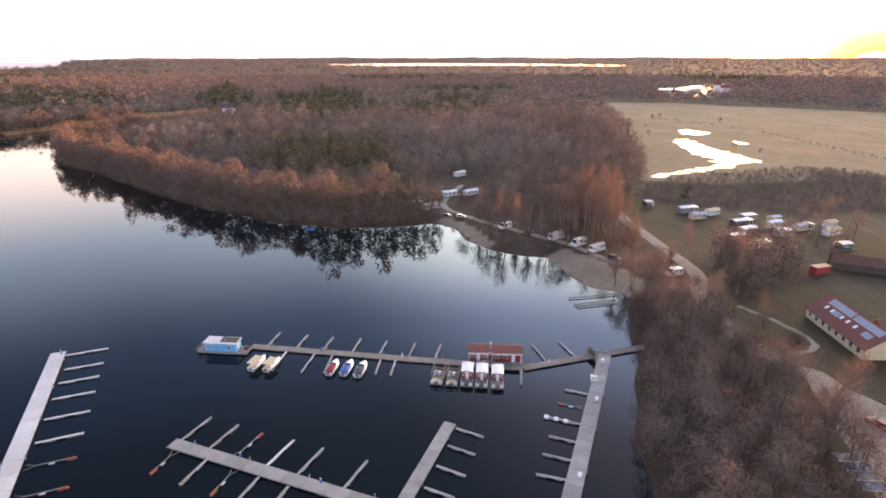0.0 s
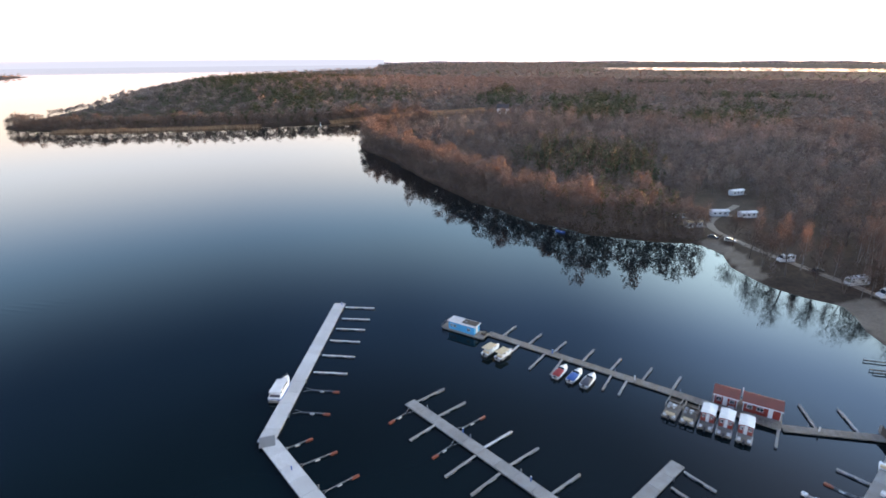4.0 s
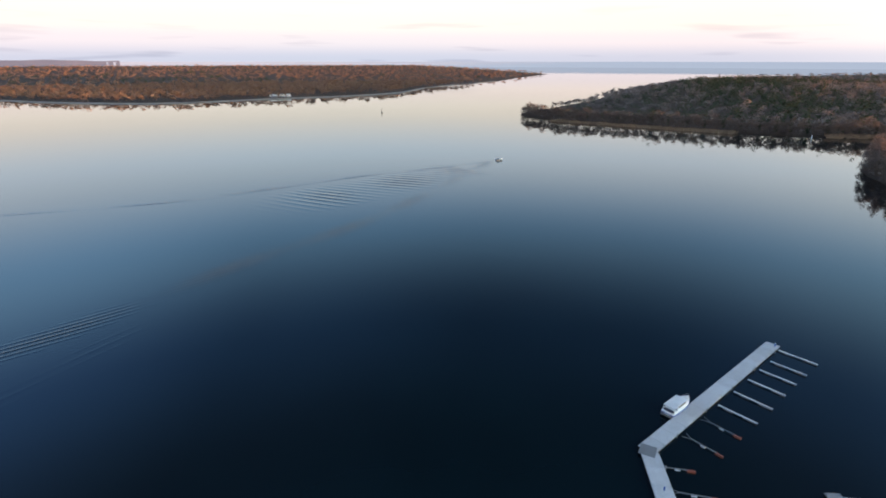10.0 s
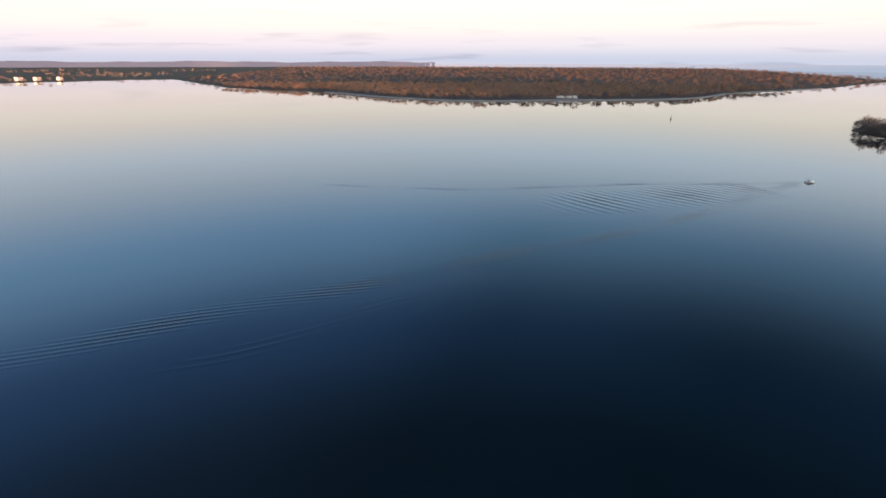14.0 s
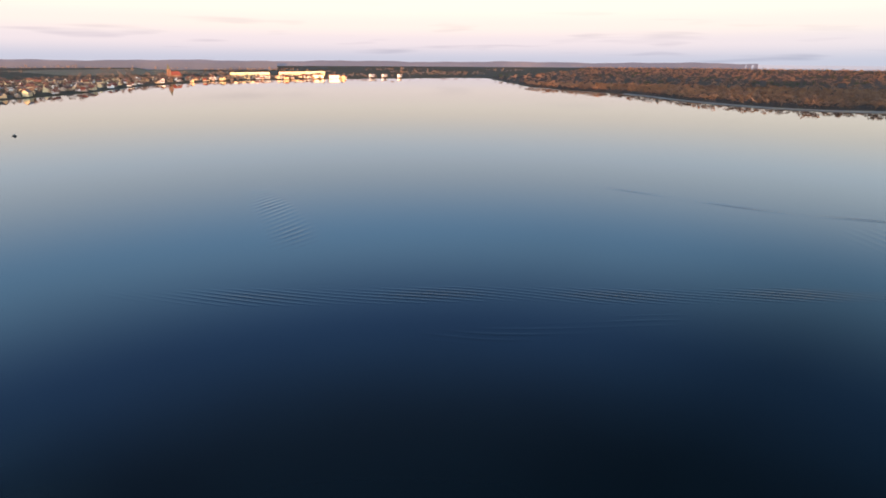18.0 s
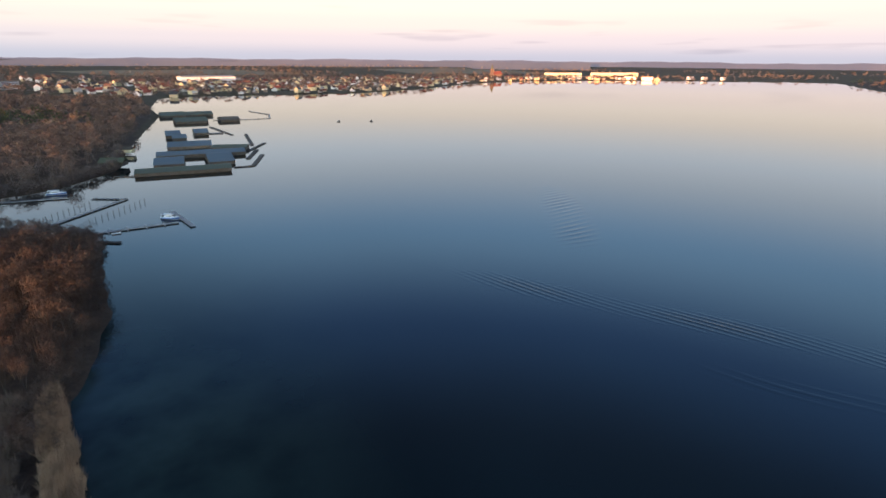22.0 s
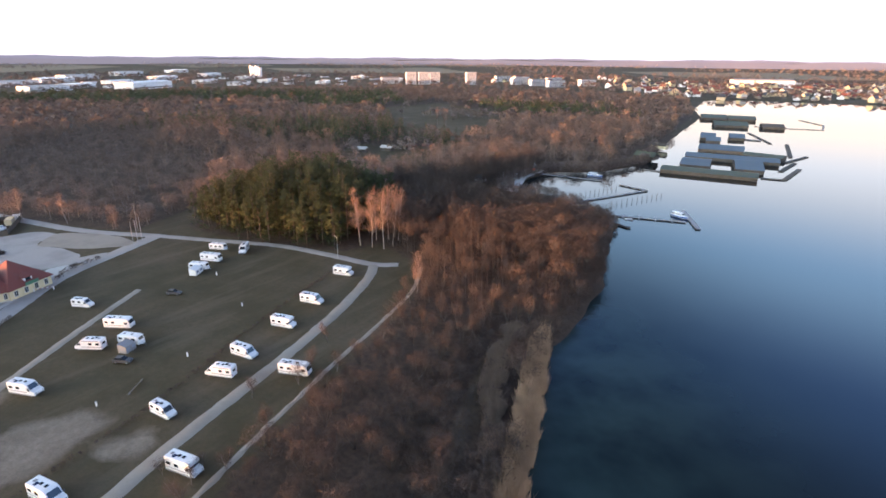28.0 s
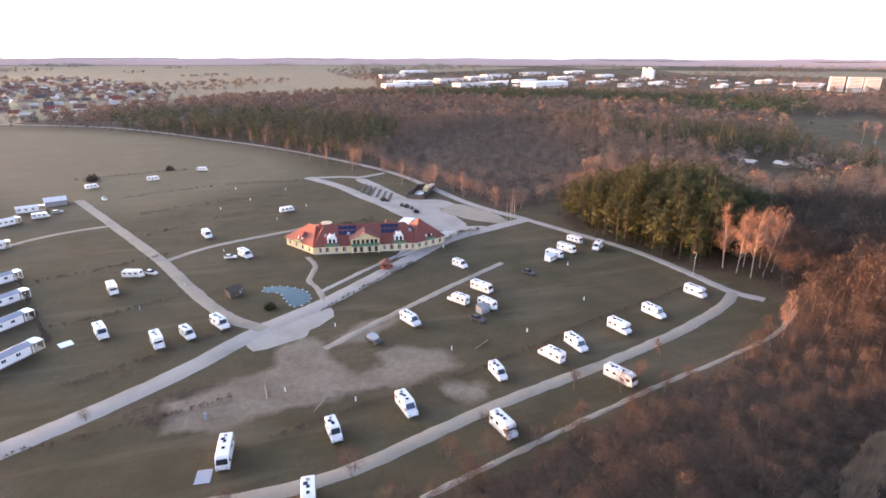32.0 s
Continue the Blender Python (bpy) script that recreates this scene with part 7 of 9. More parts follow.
for x, y, a, k, l in ((87.7, 13.1, 176, "liner", "long white motorhome with roof hatches on the near field"), (72.3, -0.4, 176, "low", NEAR_ROAD), (88.4, -6.3, -172, "van", "white camper van on the near field"), (92.0, -21.5, -170, "low", NEAR_ROAD), (98.0, -44.4, -175, "van", "white camper van beside the gravel track"),
                      (101.2, -59.7, 22, "low", "white motorhome backed towards the gravel track"), (104.1, -68.1, -172, "low", NEAR_ROAD), (108.3, -83.6, -164, "alcove", "white alcove motorhome beside the gravel track"), (113.3, -98.3, -166, "low", NEAR_ROAD), (121.0, -119.3, -164, "alcove", "white alcove motorhome at the track's corner"),
                      (168.0, -101.9, -158, "liner", FIELD), (166.8, -114.5, 130, "low", FIELD), (164.7, -58.6, -155, "van", "white camper van near the camp entrance"), (143.5, -58.3, -150, "liner", "long white motorhome on the camp field"), (137.7, -48.6, 32, "low", FIELD), (129.1, -31.8, -158, "low", FIELD),
                      (79.8, -37.8, -168, "alcove", "pale motorhome half behind bare trees"), (88.0, -69.8, -158, "liner", "pale motorhome half behind bare trees"),
                      (145.9, 46.4, -155, "low", PITCH), (136.2, 31.7, -160, "alcove", PITCH), (138.6, 25.0, -152, "van", "white camper van on a pitch"), (142.3, 17.4, -150, "low", PITCH), (175.6, 50.2, -158, "alcove", PITCH), (225.4, 27.4, -160, "low", PITCH), (196.9, 12.3, -150, "low", PITCH)):
    park(k, x, y, a, l, "motorhomes of the camp")
for x, y, a in ((176.4, -110.2, -157), (164.2, -94.6, -150), (132.3, -55.6, -157), (187.4, 46.9, -107), (254.6, -4.6, -72), (368.9, 42.1, -107), (346.9, 66.6, -70), (333.8, 94.7, -60)):
    park("caravan", x, y, a, "white caravan parked on the camp grass", "caravans of the camp")
for x, y, a, k in ((188.6, 41.6, -128, "car_white"), (196.8, 17.3, -97, "car_white"), (304.1, 81.8, -153, "car_white"), (124.9, -49.8, -150, "car_darkgrey"), (151.8, -78.4, -150, "car_darkgrey"), (84.2, 87.2, 110, "car_dkred")):
    park(k, x, y, a, {"car_white": "small white car beside a pitch", "car_darkgrey": "dark car standing on the grass", "car_dkred": "dark red car on the sandy road"}[k], "parked cars")
# behind the beach
for x, y, a, k in ((56.0, 185.3, 215, "liner"), (50.4, 191.4, 213, "low"), (43.7, 198.6, 218, "liner"), (25.3, 212.3, 212, "van"), (74.6, 162.4, 200, "van")):
    park(k, x, y, a, "white motorhome parked behind the beach", "motorhomes at the beach")
for x, y, a, k in ((34.3, 205.9, 35, "car_darkgrey"), (59.8, 177.2, -48, "car_darkgrey"), (7.9, 228.1, -8, "car_silver"), (2.0, 229.5, -10, "car_darkgrey")):
    park(k, x, y, a, "dark car parked behind the beach" if k != "car_silver" else "silver car parked behind the beach", "parked cars")


def awning_tent(x, y, a, w, d, label, mat):
    t = empty("awning_tent", pose(x, y, LAND_Z, 0, 0, a))
    bm = bmesh.new()
    loft(bm, [[(-w / 2, -d / 2, 0.05), (-w / 2, -d / 2, 1.8), (-w / 2, d / 2, 2.4), (-w / 2, d / 2, 0.05)], [(w / 2, -d / 2, 0.05), (w / 2, -d / 2, 1.8), (w / 2, d / 2, 2.4), (w / 2, d / 2, 0.05)]])
    part("canvas", bm, mat, t)
    for x0 in (-w * 0.25, w * 0.25):
        part("tent_window", boxes((x0 - w * 0.16, x0 + w * 0.16, -d / 2 - 0.02, -d / 2 + 0.02, 0.7, 1.5)), M["solar_pale"], t)
    tagged(t, label, "tent", "awning tents")


awning_tent(129.6, -53.2, -68, 3.2, 2.4, "grey awning tent with pale windows beside a caravan", M["grey"])
awning_tent(161.8, -92.0, -60, 4.5, 2.4, "white awning stretched beside a caravan", M["white"])
for x, y, a, w, d in ((84.0, 13.5, 174, 3.4, 2.6), (143.5, 50.8, -150, 3.2, 3.0)):
    o = part("ground_sheet", boxes((-w / 2, w / 2, -d / 2, d / 2, 0, 0.03)), M["solar_pale"])
    o.matrix_world = pose(x, y + 3.0, LAND_Z + 0.05, 0, 0, a)
    tagged(o, "pale blue-grey groundsheet beside a motorhome", "groundsheet", "groundsheets")


def mobile_home(x, y, a, length, roof, label, frame_=True, wall=None):
    """A static caravan under a sheet roof, with an open terrace frame at its end."""
    t = empty("mobile_home", pose(x, y, LAND_Z, 0, 0, a))
    L = length / 2
    part("body", boxes((-L, L * 0.55, -1.5, 1.5, 0.3, 2.6), bevel=0.05), wall or M["white"], t)
    part("plinth", boxes((-L + 0.1, L * 0.5, -1.4, 1.4, 0.0, 0.3)), M["grey"], t)
    part("roof", gable_roof(length * 0.8, 3.2, 0.5, 0.2, 0.08), roof, t, "sheet roof").location = (-L, 0, 2.62)
    for i in range(3):
        for s in (-1, 1):
            window(t, -L + 1.2 + i * length * 0.24, s * 1.51, 1.2, 1.1, 0.9)
    part("door", boxes((L * 0.55, L * 0.55 + 0.05, -0.45, 0.45, 0.3, 2.3)), M["glass"], t)
    part("terrace", boxes((L * 0.56, L, -1.6, 1.6, 0.1, 0.3)), M["deck_brown"], t)
    if frame_:
        for px in (L * 0.62, L):
            for s in (-1.5, 1.5):
                part("terrace_post", boxes((px - 0.06, px + 0.06, s - 0.06, s + 0.06, 0.3, 2.5)), M["white"], t)
        for s in (-1.5, 1.5):
            part("terrace_beam", boxes((L * 0.6, L + 0.1, s - 0.06, s + 0.06, 2.5, 2.62)), M["white"], t)
        part("terrace_roof", boxes((L * 0.58, L + 0.15, -1.65, 1.65, 2.62, 2.68)), M["solar_pale"], t)
    tagged(t, label, "mobile home", "mobile homes")


for x, y, a, l in ((138.0, 63.4, -37, 14), (158.5, 71.6, -40, 13), (176.0, 78.1, -44, 12), (194.5, 85.9, -48, 11), (233, 101, -68, 8), (268.1, 110.1, -45, 9), (289.7, 108.6, -74, 11)):
    mobile_home(x, y, a, l, M["solar_pale"] if x < 200 else M["white"], "long white mobile home with an open terrace frame")
for x, y, a, k in ((275.5, 100.5, -70, "caravan"), (283.0, 96.0, -70, "car_silver")):
    park(k, x, y, a, "white caravan among the mobile homes" if k == "caravan" else "silver car among the mobile homes", "caravans of the camp" if k == "caravan" else "parked cars")
big = empty("marquee", pose(301.0, 102.0, LAND_Z, 0, 0, -69))
part("wall", boxes((-4.5, 4.5, -3, 3, 0, 2.4)), M["grey"], big)
part("roof", gable_roof(9.0, 6.0, 1.5, 0.2, 0.06), M["white"], big, "white canvas roof").location = (-4.5, 0, 2.4)
tagged(big, "white marquee roof over grey walls by the track", "tent")


def hip_roof(x0, x1, y0, y1, z, rise, over=0.5, inset=None):
    """A hipped roof over a rectangle, with a thin eave."""
    bm = bmesh.new()
    x0, x1, y0, y1 = x0 - over, x1 + over, y0 - over, y1 + over
    w = (y1 - y0) / 2
    i = min(w, (x1 - x0) / 2 - 0.01) if inset is None else inset
    m = (y0 + y1) / 2
    lo = [bm.verts.new((x, y, z - 0.15)) for x, y in ((x0, y0), (x1, y0), (x1, y1), (x0, y1))]
    up = [bm.verts.new((x, y, z)) for x, y in ((x0, y0), (x1, y0), (x1, y1), (x0, y1))]
    a, b = bm.verts.new((x0 + i, m, z + rise)), bm.verts.new((x1 - i, m, z + rise))
    bm.faces.new(lo[::-1])
    for k in range(4):
        bm.faces.new((lo[k], lo[(k + 1) % 4], up[(k + 1) % 4], up[k]))
    bm.faces.new((up[0], up[1], b, a))
    bm.faces.new((up[1], up[2], b))
    bm.faces.new((up[2], up[3], a, b))
    bm.faces.new((up[3], up[0], a))
    return bm


def ridge_caps(parent, p, q, mat):
    bm = bmesh.new()
    tube(bm, p, q, 0.16, 0.16, 6)
    part("ridge_tiles", bm, mat, parent)


def main_house():
    """The long cream reception house under hipped red roofs."""
    b = empty("main_house", pose(191.9, -11.8, LAND_Z, 0, 0, -98.7))
    part("plinth", boxes((-0.2, 37.8, -0.2, 15.2, 0, 0.35)), M["concrete"], b)
    part("wall", boxes((0, 37.6, 0, 15, 0.35, 3.1)), M["cream"], b, "cream rendered wall")
    part("roof", hip_roof(0, 37.6, 0, 15, 3.1, 5.6, 0.6, 4.0), M["redtile"], b, "red tiled hipped roof")
    ridge_caps(b, (4, 7.5, 8.72), (33.6, 7.5, 8.72), M["redtile"])
    # tile courses on the long slope
    for i in range(1, 14):
        t = i / 14
        part("tile_course", boxes((-0.4 + 4.4 * t, 38.0 - 4.4 * t, -0.6 + 8.1 * t - 0.05, -0.6 + 8.1 * t + 0.05, 3.1 + 5.6 * t + 0.01, 3.1 + 5.6 * t + 0.07)), M["redtile"], b)
    # the middle gable with its balcony
    bm = bmesh.new()
    loft(bm, [[(13.2, y, 0.35), (23.8, y, 0.35), (23.8, y, 5.6), (18.5, y, 8.0), (13.2, y, 5.6)] for y in (-1.0, 8.0)])
    part("gable_wall", bm, M["cream"], b, "cream gabled bay")
    g = part("gable_roof", gable_roof(9.6, 10.6, 2.4, 0.5, 0.15), M["redtile"], b)
    g.matrix_basis = pose(18.5, -1.3, 5.62, 0, 0, 90)
    part("balcony", boxes((13.4, 23.6, -2.4, -1.02, 3.0, 3.2)), M["concrete"], b)
    rail = part("balcony_rail", boxes((13.4, 23.6, -2.44, -2.36, 3.2, 4.2), (13.4, 13.5, -2.36, -1.0, 3.2, 4.2), (23.5, 23.6, -2.36, -1.0, 3.2, 4.2)), M["green"], b, "green balcony railing")
    for x in (13.7, 18.5, 23.3):
        part("balcony_post", boxes((x - 0.1, x + 0.1, -2.35, -2.15, 0.2, 3.0)), M["white"], b)
    for x in (14.6, 16.0, 17.7, 19.3, 21.0, 22.4):
        window(b, x, -1.03, 3.4, 1.0, 1.9, frame_mat=M["darkgrey"])
    for x, w in ((2.2, 0.9), (4.6, 1.2), (8.0, 1.0), (10.8, 1.2), (25.5, 1.0), (28.2, 1.3), (31.0, 1.3), (33.8, 1.2), (36.0, 0.9)):
        window(b, x, -0.03, 0.7, w, 1.8, frame_mat=M["white"])
    for x in (14.8, 17.0, 20.0, 22.4):
        window(b, x, -1.03, 0.6, 1.1, 1.9, frame_mat=M["darkgrey"])
    # dormers with green balconies
    for x in (6.5, 31.0):
        d = empty("dormer", None)
        d.parent = b
        d.location = (x, 0, 0)
        bm = bmesh.new()
        loft(bm, [[(-1.7, y, 3.1), (1.7, y, 3.1), (1.7, y, 5.6), (0.9, y, 6.6), (-0.9, y, 6.6), (-1.7, y, 5.6)] for y in (0.6, 5.5)])
        part("dormer_wall", bm, M["white"], d)
        part("dormer_roof", hip_roof(-1.8, 1.8, 1.4, 6.0, 6.0, 0.9, 0.2), M["redtile"], d)
        for s in (-0.7, 0.7):
            part("dormer_window", boxes((s - 0.45, s + 0.45, 0.55, 0.62, 3.6, 5.4)), M["glass"], d)
        part("dormer_balcony", boxes((-2.4, 2.4, -0.7, 0.6, 2.95, 3.12), (-2.4, 2.4, -0.72, -0.64, 3.12, 4.0), (-2.4, -2.32, -0.64, 0.6, 3.12, 4.0), (2.32, 2.4, -0.64, 0.6, 3.12, 4.0)), M["green"], d)
    # solar panels lie on the slope
    slope = math.degrees(math.atan2(5.6, 8.1))
    for x0 in (8.8, 24.6):
        for i in range(4):
            for k in range(2):
                p = part("solar_panel", boxes((0, 1.62, 0, 1.9, 0.06, 0.11), bevel=0.01), M["solar"], b)
                t = 0.52 + 0.235 * k
                p.matrix_basis = pose(x0 + i * 1.68, -0.6 + 8.1 * t, 3.1 + 5.6 * t, slope, 0, 0)
    for x, t in ((3.6, 0.45), (12.0, 0.5), (29.0, 0.3), (35.0, 0.55)):
        p = part("roof_window", boxes((0, 1.0, 0, 1.3, 0.04, 0.12), bevel=0.01), M["solar_pale"], b)
        p.matrix_basis = pose(x, -0.6 + 8.1 * t, 3.1 + 5.6 * t, slope, 0, 0)
    # the two end wings
    for name, m, lx, ly, rise in (("wing", pose(-11.3, 13.4, 0, 0, 0, -50.2), 17.0, 13.0, 5.2), ("wing", pose(37.0, -0.4, 0, 0, 0, 29.0), 13.4, 14.0, 6.6)):
        w = empty(name)
        w.parent = b
        w.matrix_basis = m
        part("wing_wall", boxes((0, lx, 0, ly, 0.0, 3.1)), M["cream"], w)
        part("wing_roof", hip_roof(0, lx, 0, ly, 3.12, rise, 0.6), M["redtile"], w, "red tiled hipped roof")
        for i in range(4):
            window(w, lx * (0.14 + 0.24 * i), -0.03, 0.7, 1.2, 1.8)
        part("wing_dormer", boxes((lx * 0.5 - 1.3, lx * 0.5 + 1.3, 0.5, 4.0, 3.1, 5.2)), M["white"], w)
        part("wing_dormer_roof", hip_roof(lx * 0.5 - 1.4, lx * 0.5 + 1.4, 0.4, 4.6, 5.2, 1.2, 0.25), M["redtile"], w)
        part("wing_dormer_window", boxes((lx * 0.5 - 0.8, lx * 0.5 + 0.8, 0.44, 0.5, 3.5, 4.9)), M["glass"], w)
        part("wing_balcony", boxes((lx * 0.5 - 2.1, lx * 0.5 + 2.1, -0.8, 0.5, 2.95, 3.1), (lx * 0.5 - 2.1, lx * 0.5 + 2.1, -0.82, -0.74, 3.1, 4.0)), M["green"], w)
    for x, y in ((2.0, 8.0), (27.0, 8.5)):
        part("chimney", boxes((x - 0.4, x + 0.4, y - 0.4, y + 0.4, 7.6, 9.9)), M["redtile"], b)
    # the round pavilion roof behind
    bm = bmesh.new()
    tube(bm, (3.5, 20, 0), (3.5, 20, 3.6), 4.6, 4.6, 12)
    part("pavilion_wall", bm, M["cream"], b)
    bm = bmesh.new()
    tube(bm, (3.5, 20, 3.6), (3.5, 20, 6.0), 5.4, 2.4, 12)
    part("pavilion_roof", bm, M["redtile"], b)
    bm = bmesh.new()
    tube(bm, (3.5, 20, 6.0), (3.5, 20, 6.15), 2.5, 2.5, 12)
    part("pavilion_cap", bm, M["canvas_cream"], b)
    tagged(b, "long cream house with red hipped roofs and green balconies", "house")


main_house()

shed = empty("open_shed", pose(219.5, -52.5, LAND_Z, 0, 0, 148))
part("roof", boxes((-0.5, 17.0, -0.5, 4.5, 2.9, 3.05)), M["white"], shed, "pale flat sheet roof")
for i in range(6):
    part("post", boxes((i * 3.2, i * 3.2 + 0.18, -0.1, 0.1, 0, 2.9)), M["boards"], shed)
part("back_wall", boxes((0, 16.5, 3.9, 4.1, 0, 2.8)), M["boards"], shed)
for i in range(5):
    part("partition", boxes((i * 3.2 + 1.6, i * 3.2 + 1.7, 0.4, 3.9, 0, 2.4)), M["boards"], shed)
tagged(shed, "open dark timber shed under a pale flat roof", "shed")
tent = part("sun_sail", gable_roof(6.0, 4.0, 0.8, 0.1, 0.05), M["white"])
tent.matrix_world = pose(206.0, -40.0, LAND_Z + 3.4, 0, 0, -100)
tagged(tent, "white canvas roof behind the main house", "canopy")
for sx, sy in ((0, -1.8), (6, -1.8), (0, 1.8), (6, 1.8)):
    bm = bmesh.new()
    tube(bm, (sx, sy, -3.4), (sx, sy, 0.1), 0.06)
    part("post", bm, M["galv"], tent)

# the fenced service yard
yard = empty("service_yard", pose(264.5, -64.5, LAND_Z, 0, 0, -30))
for x0, x1, y0, y1 in ((0, 24, -0.1, 0.1), (0, 24, -9.1, -8.9), (-0.1, 0.1, -9, 0), (23.9, 24.1, -9, 0)):
    part("fence_panel", boxes((x0, x1, y0, y1, 0, 2.0)), M["boards"], yard)
part("container", boxes((15, 21, -7.5, -5, 0, 2.5), bevel=0.04), M["canvas_cream"], yard)
for i in range(9):
    part("stacked_crate", boxes((1.2 + i * 1.4, 2.4 + i * 1.4, -6.5 + (i % 3), -4.5 + (i % 3), 0, 0.8 + 0.5 * (i % 2)), bevel=0.03), M[("white", "solar_pale", "grey")[i % 3]], yard)
part("gatehouse", boxes((22.5, 24.5, -9.0, -6.5, 0, 2.6), bevel=0.03), M["white"], yard)
tagged(yard, "fenced yard with stacked pale crates and a container", "yard")

# the pond, its bush and stones
pond_pts = [(166.8, 7.0), (166.2, 0.5), (159.5, -7.2), (150.5, -8.0), (147.0, -2.5), (154.0, 0.4), (160.0, 2.0), (163.0, 7.5)]
pond_pts = [(159 + (x - 159) * 0.86, -0.5 + (y + 0.5) * 0.86) for x, y in pond_pts]
c = smooth_line(pond_pts + [pond_pts[0]], 0.8)[:-1]
bm = bmesh.new()
bm.faces.new([bm.verts.new((x, y, LAND_Z + 0.045)) for x, y in c[::-1]])
bmesh.ops.recalc_face_normals(bm, faces=bm.faces)
pond = part("pond", bm, water_mat("pond_water", (0.045, 0.066, 0.066), 0.04, 0.01))
tagged(pond, "small pale blue-green garden pond", "pond", kind="structure")
for i, (x, y) in enumerate(c[::3]):
    bm = bmesh.new()
    bmesh.ops.create_icosphere(bm, subdivisions=1, radius=0.35)
    for v in bm.verts:
        v.co *= random.uniform(0.75, 1.2)
        v.co.z *= 0.6
    o = part("rim_stone", bm, M["concrete"], pond)
    o.location = (x, y, LAND_Z + 0.08)


def bush(x, y, size, mat, label, seed, name="bush", up=0.5, n=500):
    """A shrub as a mass of short twigs on a few stems."""
    rng_ = np.random.default_rng(seed)

    def shape(g, k):
        d = g.normal(0, 1, (k, 3))
        d /= np.linalg.norm(d, axis=1)[:, None]
        d[:, 2] = np.abs(d[:, 2])
        P = d * size * g.uniform(0.35, 1.0, (k, 1)) ** 0.6 * (0.8 + 0.25 * np.sin(d[:, :1] * 7 + seed))
        return P, d
    wood_ = merge([stick((0, 0, -0.1), (math.cos(i * 1.6) * size * 0.5, math.sin(i * 1.6) * size * 0.5, size * 0.7), 0.07, 0.02, 3) for i in range(4)])
    t = raw_mesh(name, *wood_, M["bark"])
    cr = raw_mesh("foliage", *brush(rng_, n, shape, size * 0.13, size * 0.34, up), mat)
    cr.parent = t
    t.matrix_world = pose(x, y, LAND_Z, 0, 0, 0)
    return tagged(t, label, "bush")


bush(149.8, 4.6, 1.9, M["needle"], "dark green rounded evergreen beside the pond", 3, n=900)
for x, y, s, i in ((378, 62, 3.0, 1), (356, 100, 4.0, 2), (300, 150, 5.0, 3), (322, 140, 3.5, 4), (262, -52, 2.0, 5), (247, -60, 1.6, 6), (236, -62, 1.6, 7)):
    bush(x, y, s, M["twig"], "bare brown shrub on the grass", i)


def hut(x, y, a, w, d, high, wall, roof, label, name="hut"):
    t = empty(name, pose(x, y, LAND_Z, 0, 0, a))
    part("wall", boxes((-w / 2, w / 2, -d / 2, d / 2, 0, high)), wall, t)
    r = part("roof", gable_roof(w, d, d * 0.28, 0.35, 0.1), roof, t)
    r.location = (-w / 2, 0, high)
    part("door", boxes((-0.45, 0.45, -d / 2 - 0.04, -d / 2, 0, min(2.0, high - 0.1))), M["boards"], t)
    window(t, w * 0.32, -d / 2 - 0.02, 0.9, min(0.8, w * 0.2), 0.8)
    return tagged(t, label, "hut")


hut(162.9, 14.7, -60, 4.2, 3.4, 2.0, M["boards"], M["boards"], "small dark timber barbecue hut on the grass")
gaz = empty("gazebo", pose(171.5, -34.2, LAND_Z, 0, 0, 20))
bm = bmesh.new()
tube(bm, (0, 0, 2.1), (0, 0, 3.5), 2.3, 0.1, 6)
part("roof", bm, M["roofbrown"], gaz, "six-sided brown roof")
for i in range(6):
    a = i * math.pi / 3
    part("post", boxes((math.cos(a) * 2 - 0.07, math.cos(a) * 2 + 0.07, math.sin(a) * 2 - 0.07, math.sin(a) * 2 + 0.07, 0, 2.15)), M["boards"], gaz)
    bm = bmesh.new()
    loft(bm, [[(math.cos(q) * 2, math.sin(q) * 2, z) for q in (a, a + math.pi / 3)] for z in (0.1, 0.9)], False, False)
    part("parapet", bm, M["red"], gaz)
tagged(gaz, "small six-sided timber gazebo with a brown roof", "gazebo")

trailer = empty("covered_trailer", pose(121.8, -20.4, LAND_Z, 0, 0, 30))
part("bed", boxes((-2.4, 2.4, -1.0, 1.0, 0.45, 1.1), bevel=0.04), M["darkgrey"], trailer)
part("cover", loft(bmesh.new(), [[(-1.0, y, 1.1), (-0.6, y * 0.9, 2.0), (1.4, y * 0.9, 2.0), (2.0, y, 1.1)] for y in (-0.95, 0.95)]), M["solar_pale"], trailer)
for x in (-1.4, 1.4):
    for s in (-1, 1):
        wheel(trailer, x, s * 0.95, 0.36, 0.36)
tagged(trailer, "dark trailer with a pale cover on the bare earth", "trailer")


def pole(x, y, high, label, lamp=False, name="pole"):
    p = empty(name, pose(x, y, LAND_Z, 0, 0, 0))
    bm = bmesh.new()
    tube(bm, (0, 0, -0.2), (0, 0, high), 0.11, 0.07, 8)
    part("shaft", bm, M["deck"], p)
    if lamp:
        bm = bmesh.new()
        tube(bm, (0, 0, high), (0.9, 0, high + 0.15), 0.05)
        part("arm", bm, M["galv"], p)
        part("lamp_head", boxes((0.7, 1.3, -0.12, 0.12, high + 0.08, high + 0.22), bevel=0.03), M["grey"], p)
    part("cap", boxes((-0.13, 0.13, -0.13, 0.13, high, high + 0.08)), M["galv"], p)
    return tagged(p, label, "pole", "poles of the camp")


for x, y, hgt in ((206.7, -94.7, 9), (208.8, -97.4, 9), (211.0, -100.2, 9)):
    pole(x, y, hgt, "bare flagpole at the yard's corner", name="flagpole")
pole(133.9, -129.7, 8, "slim street lamp at the bend of the road", True, "street_lamp")
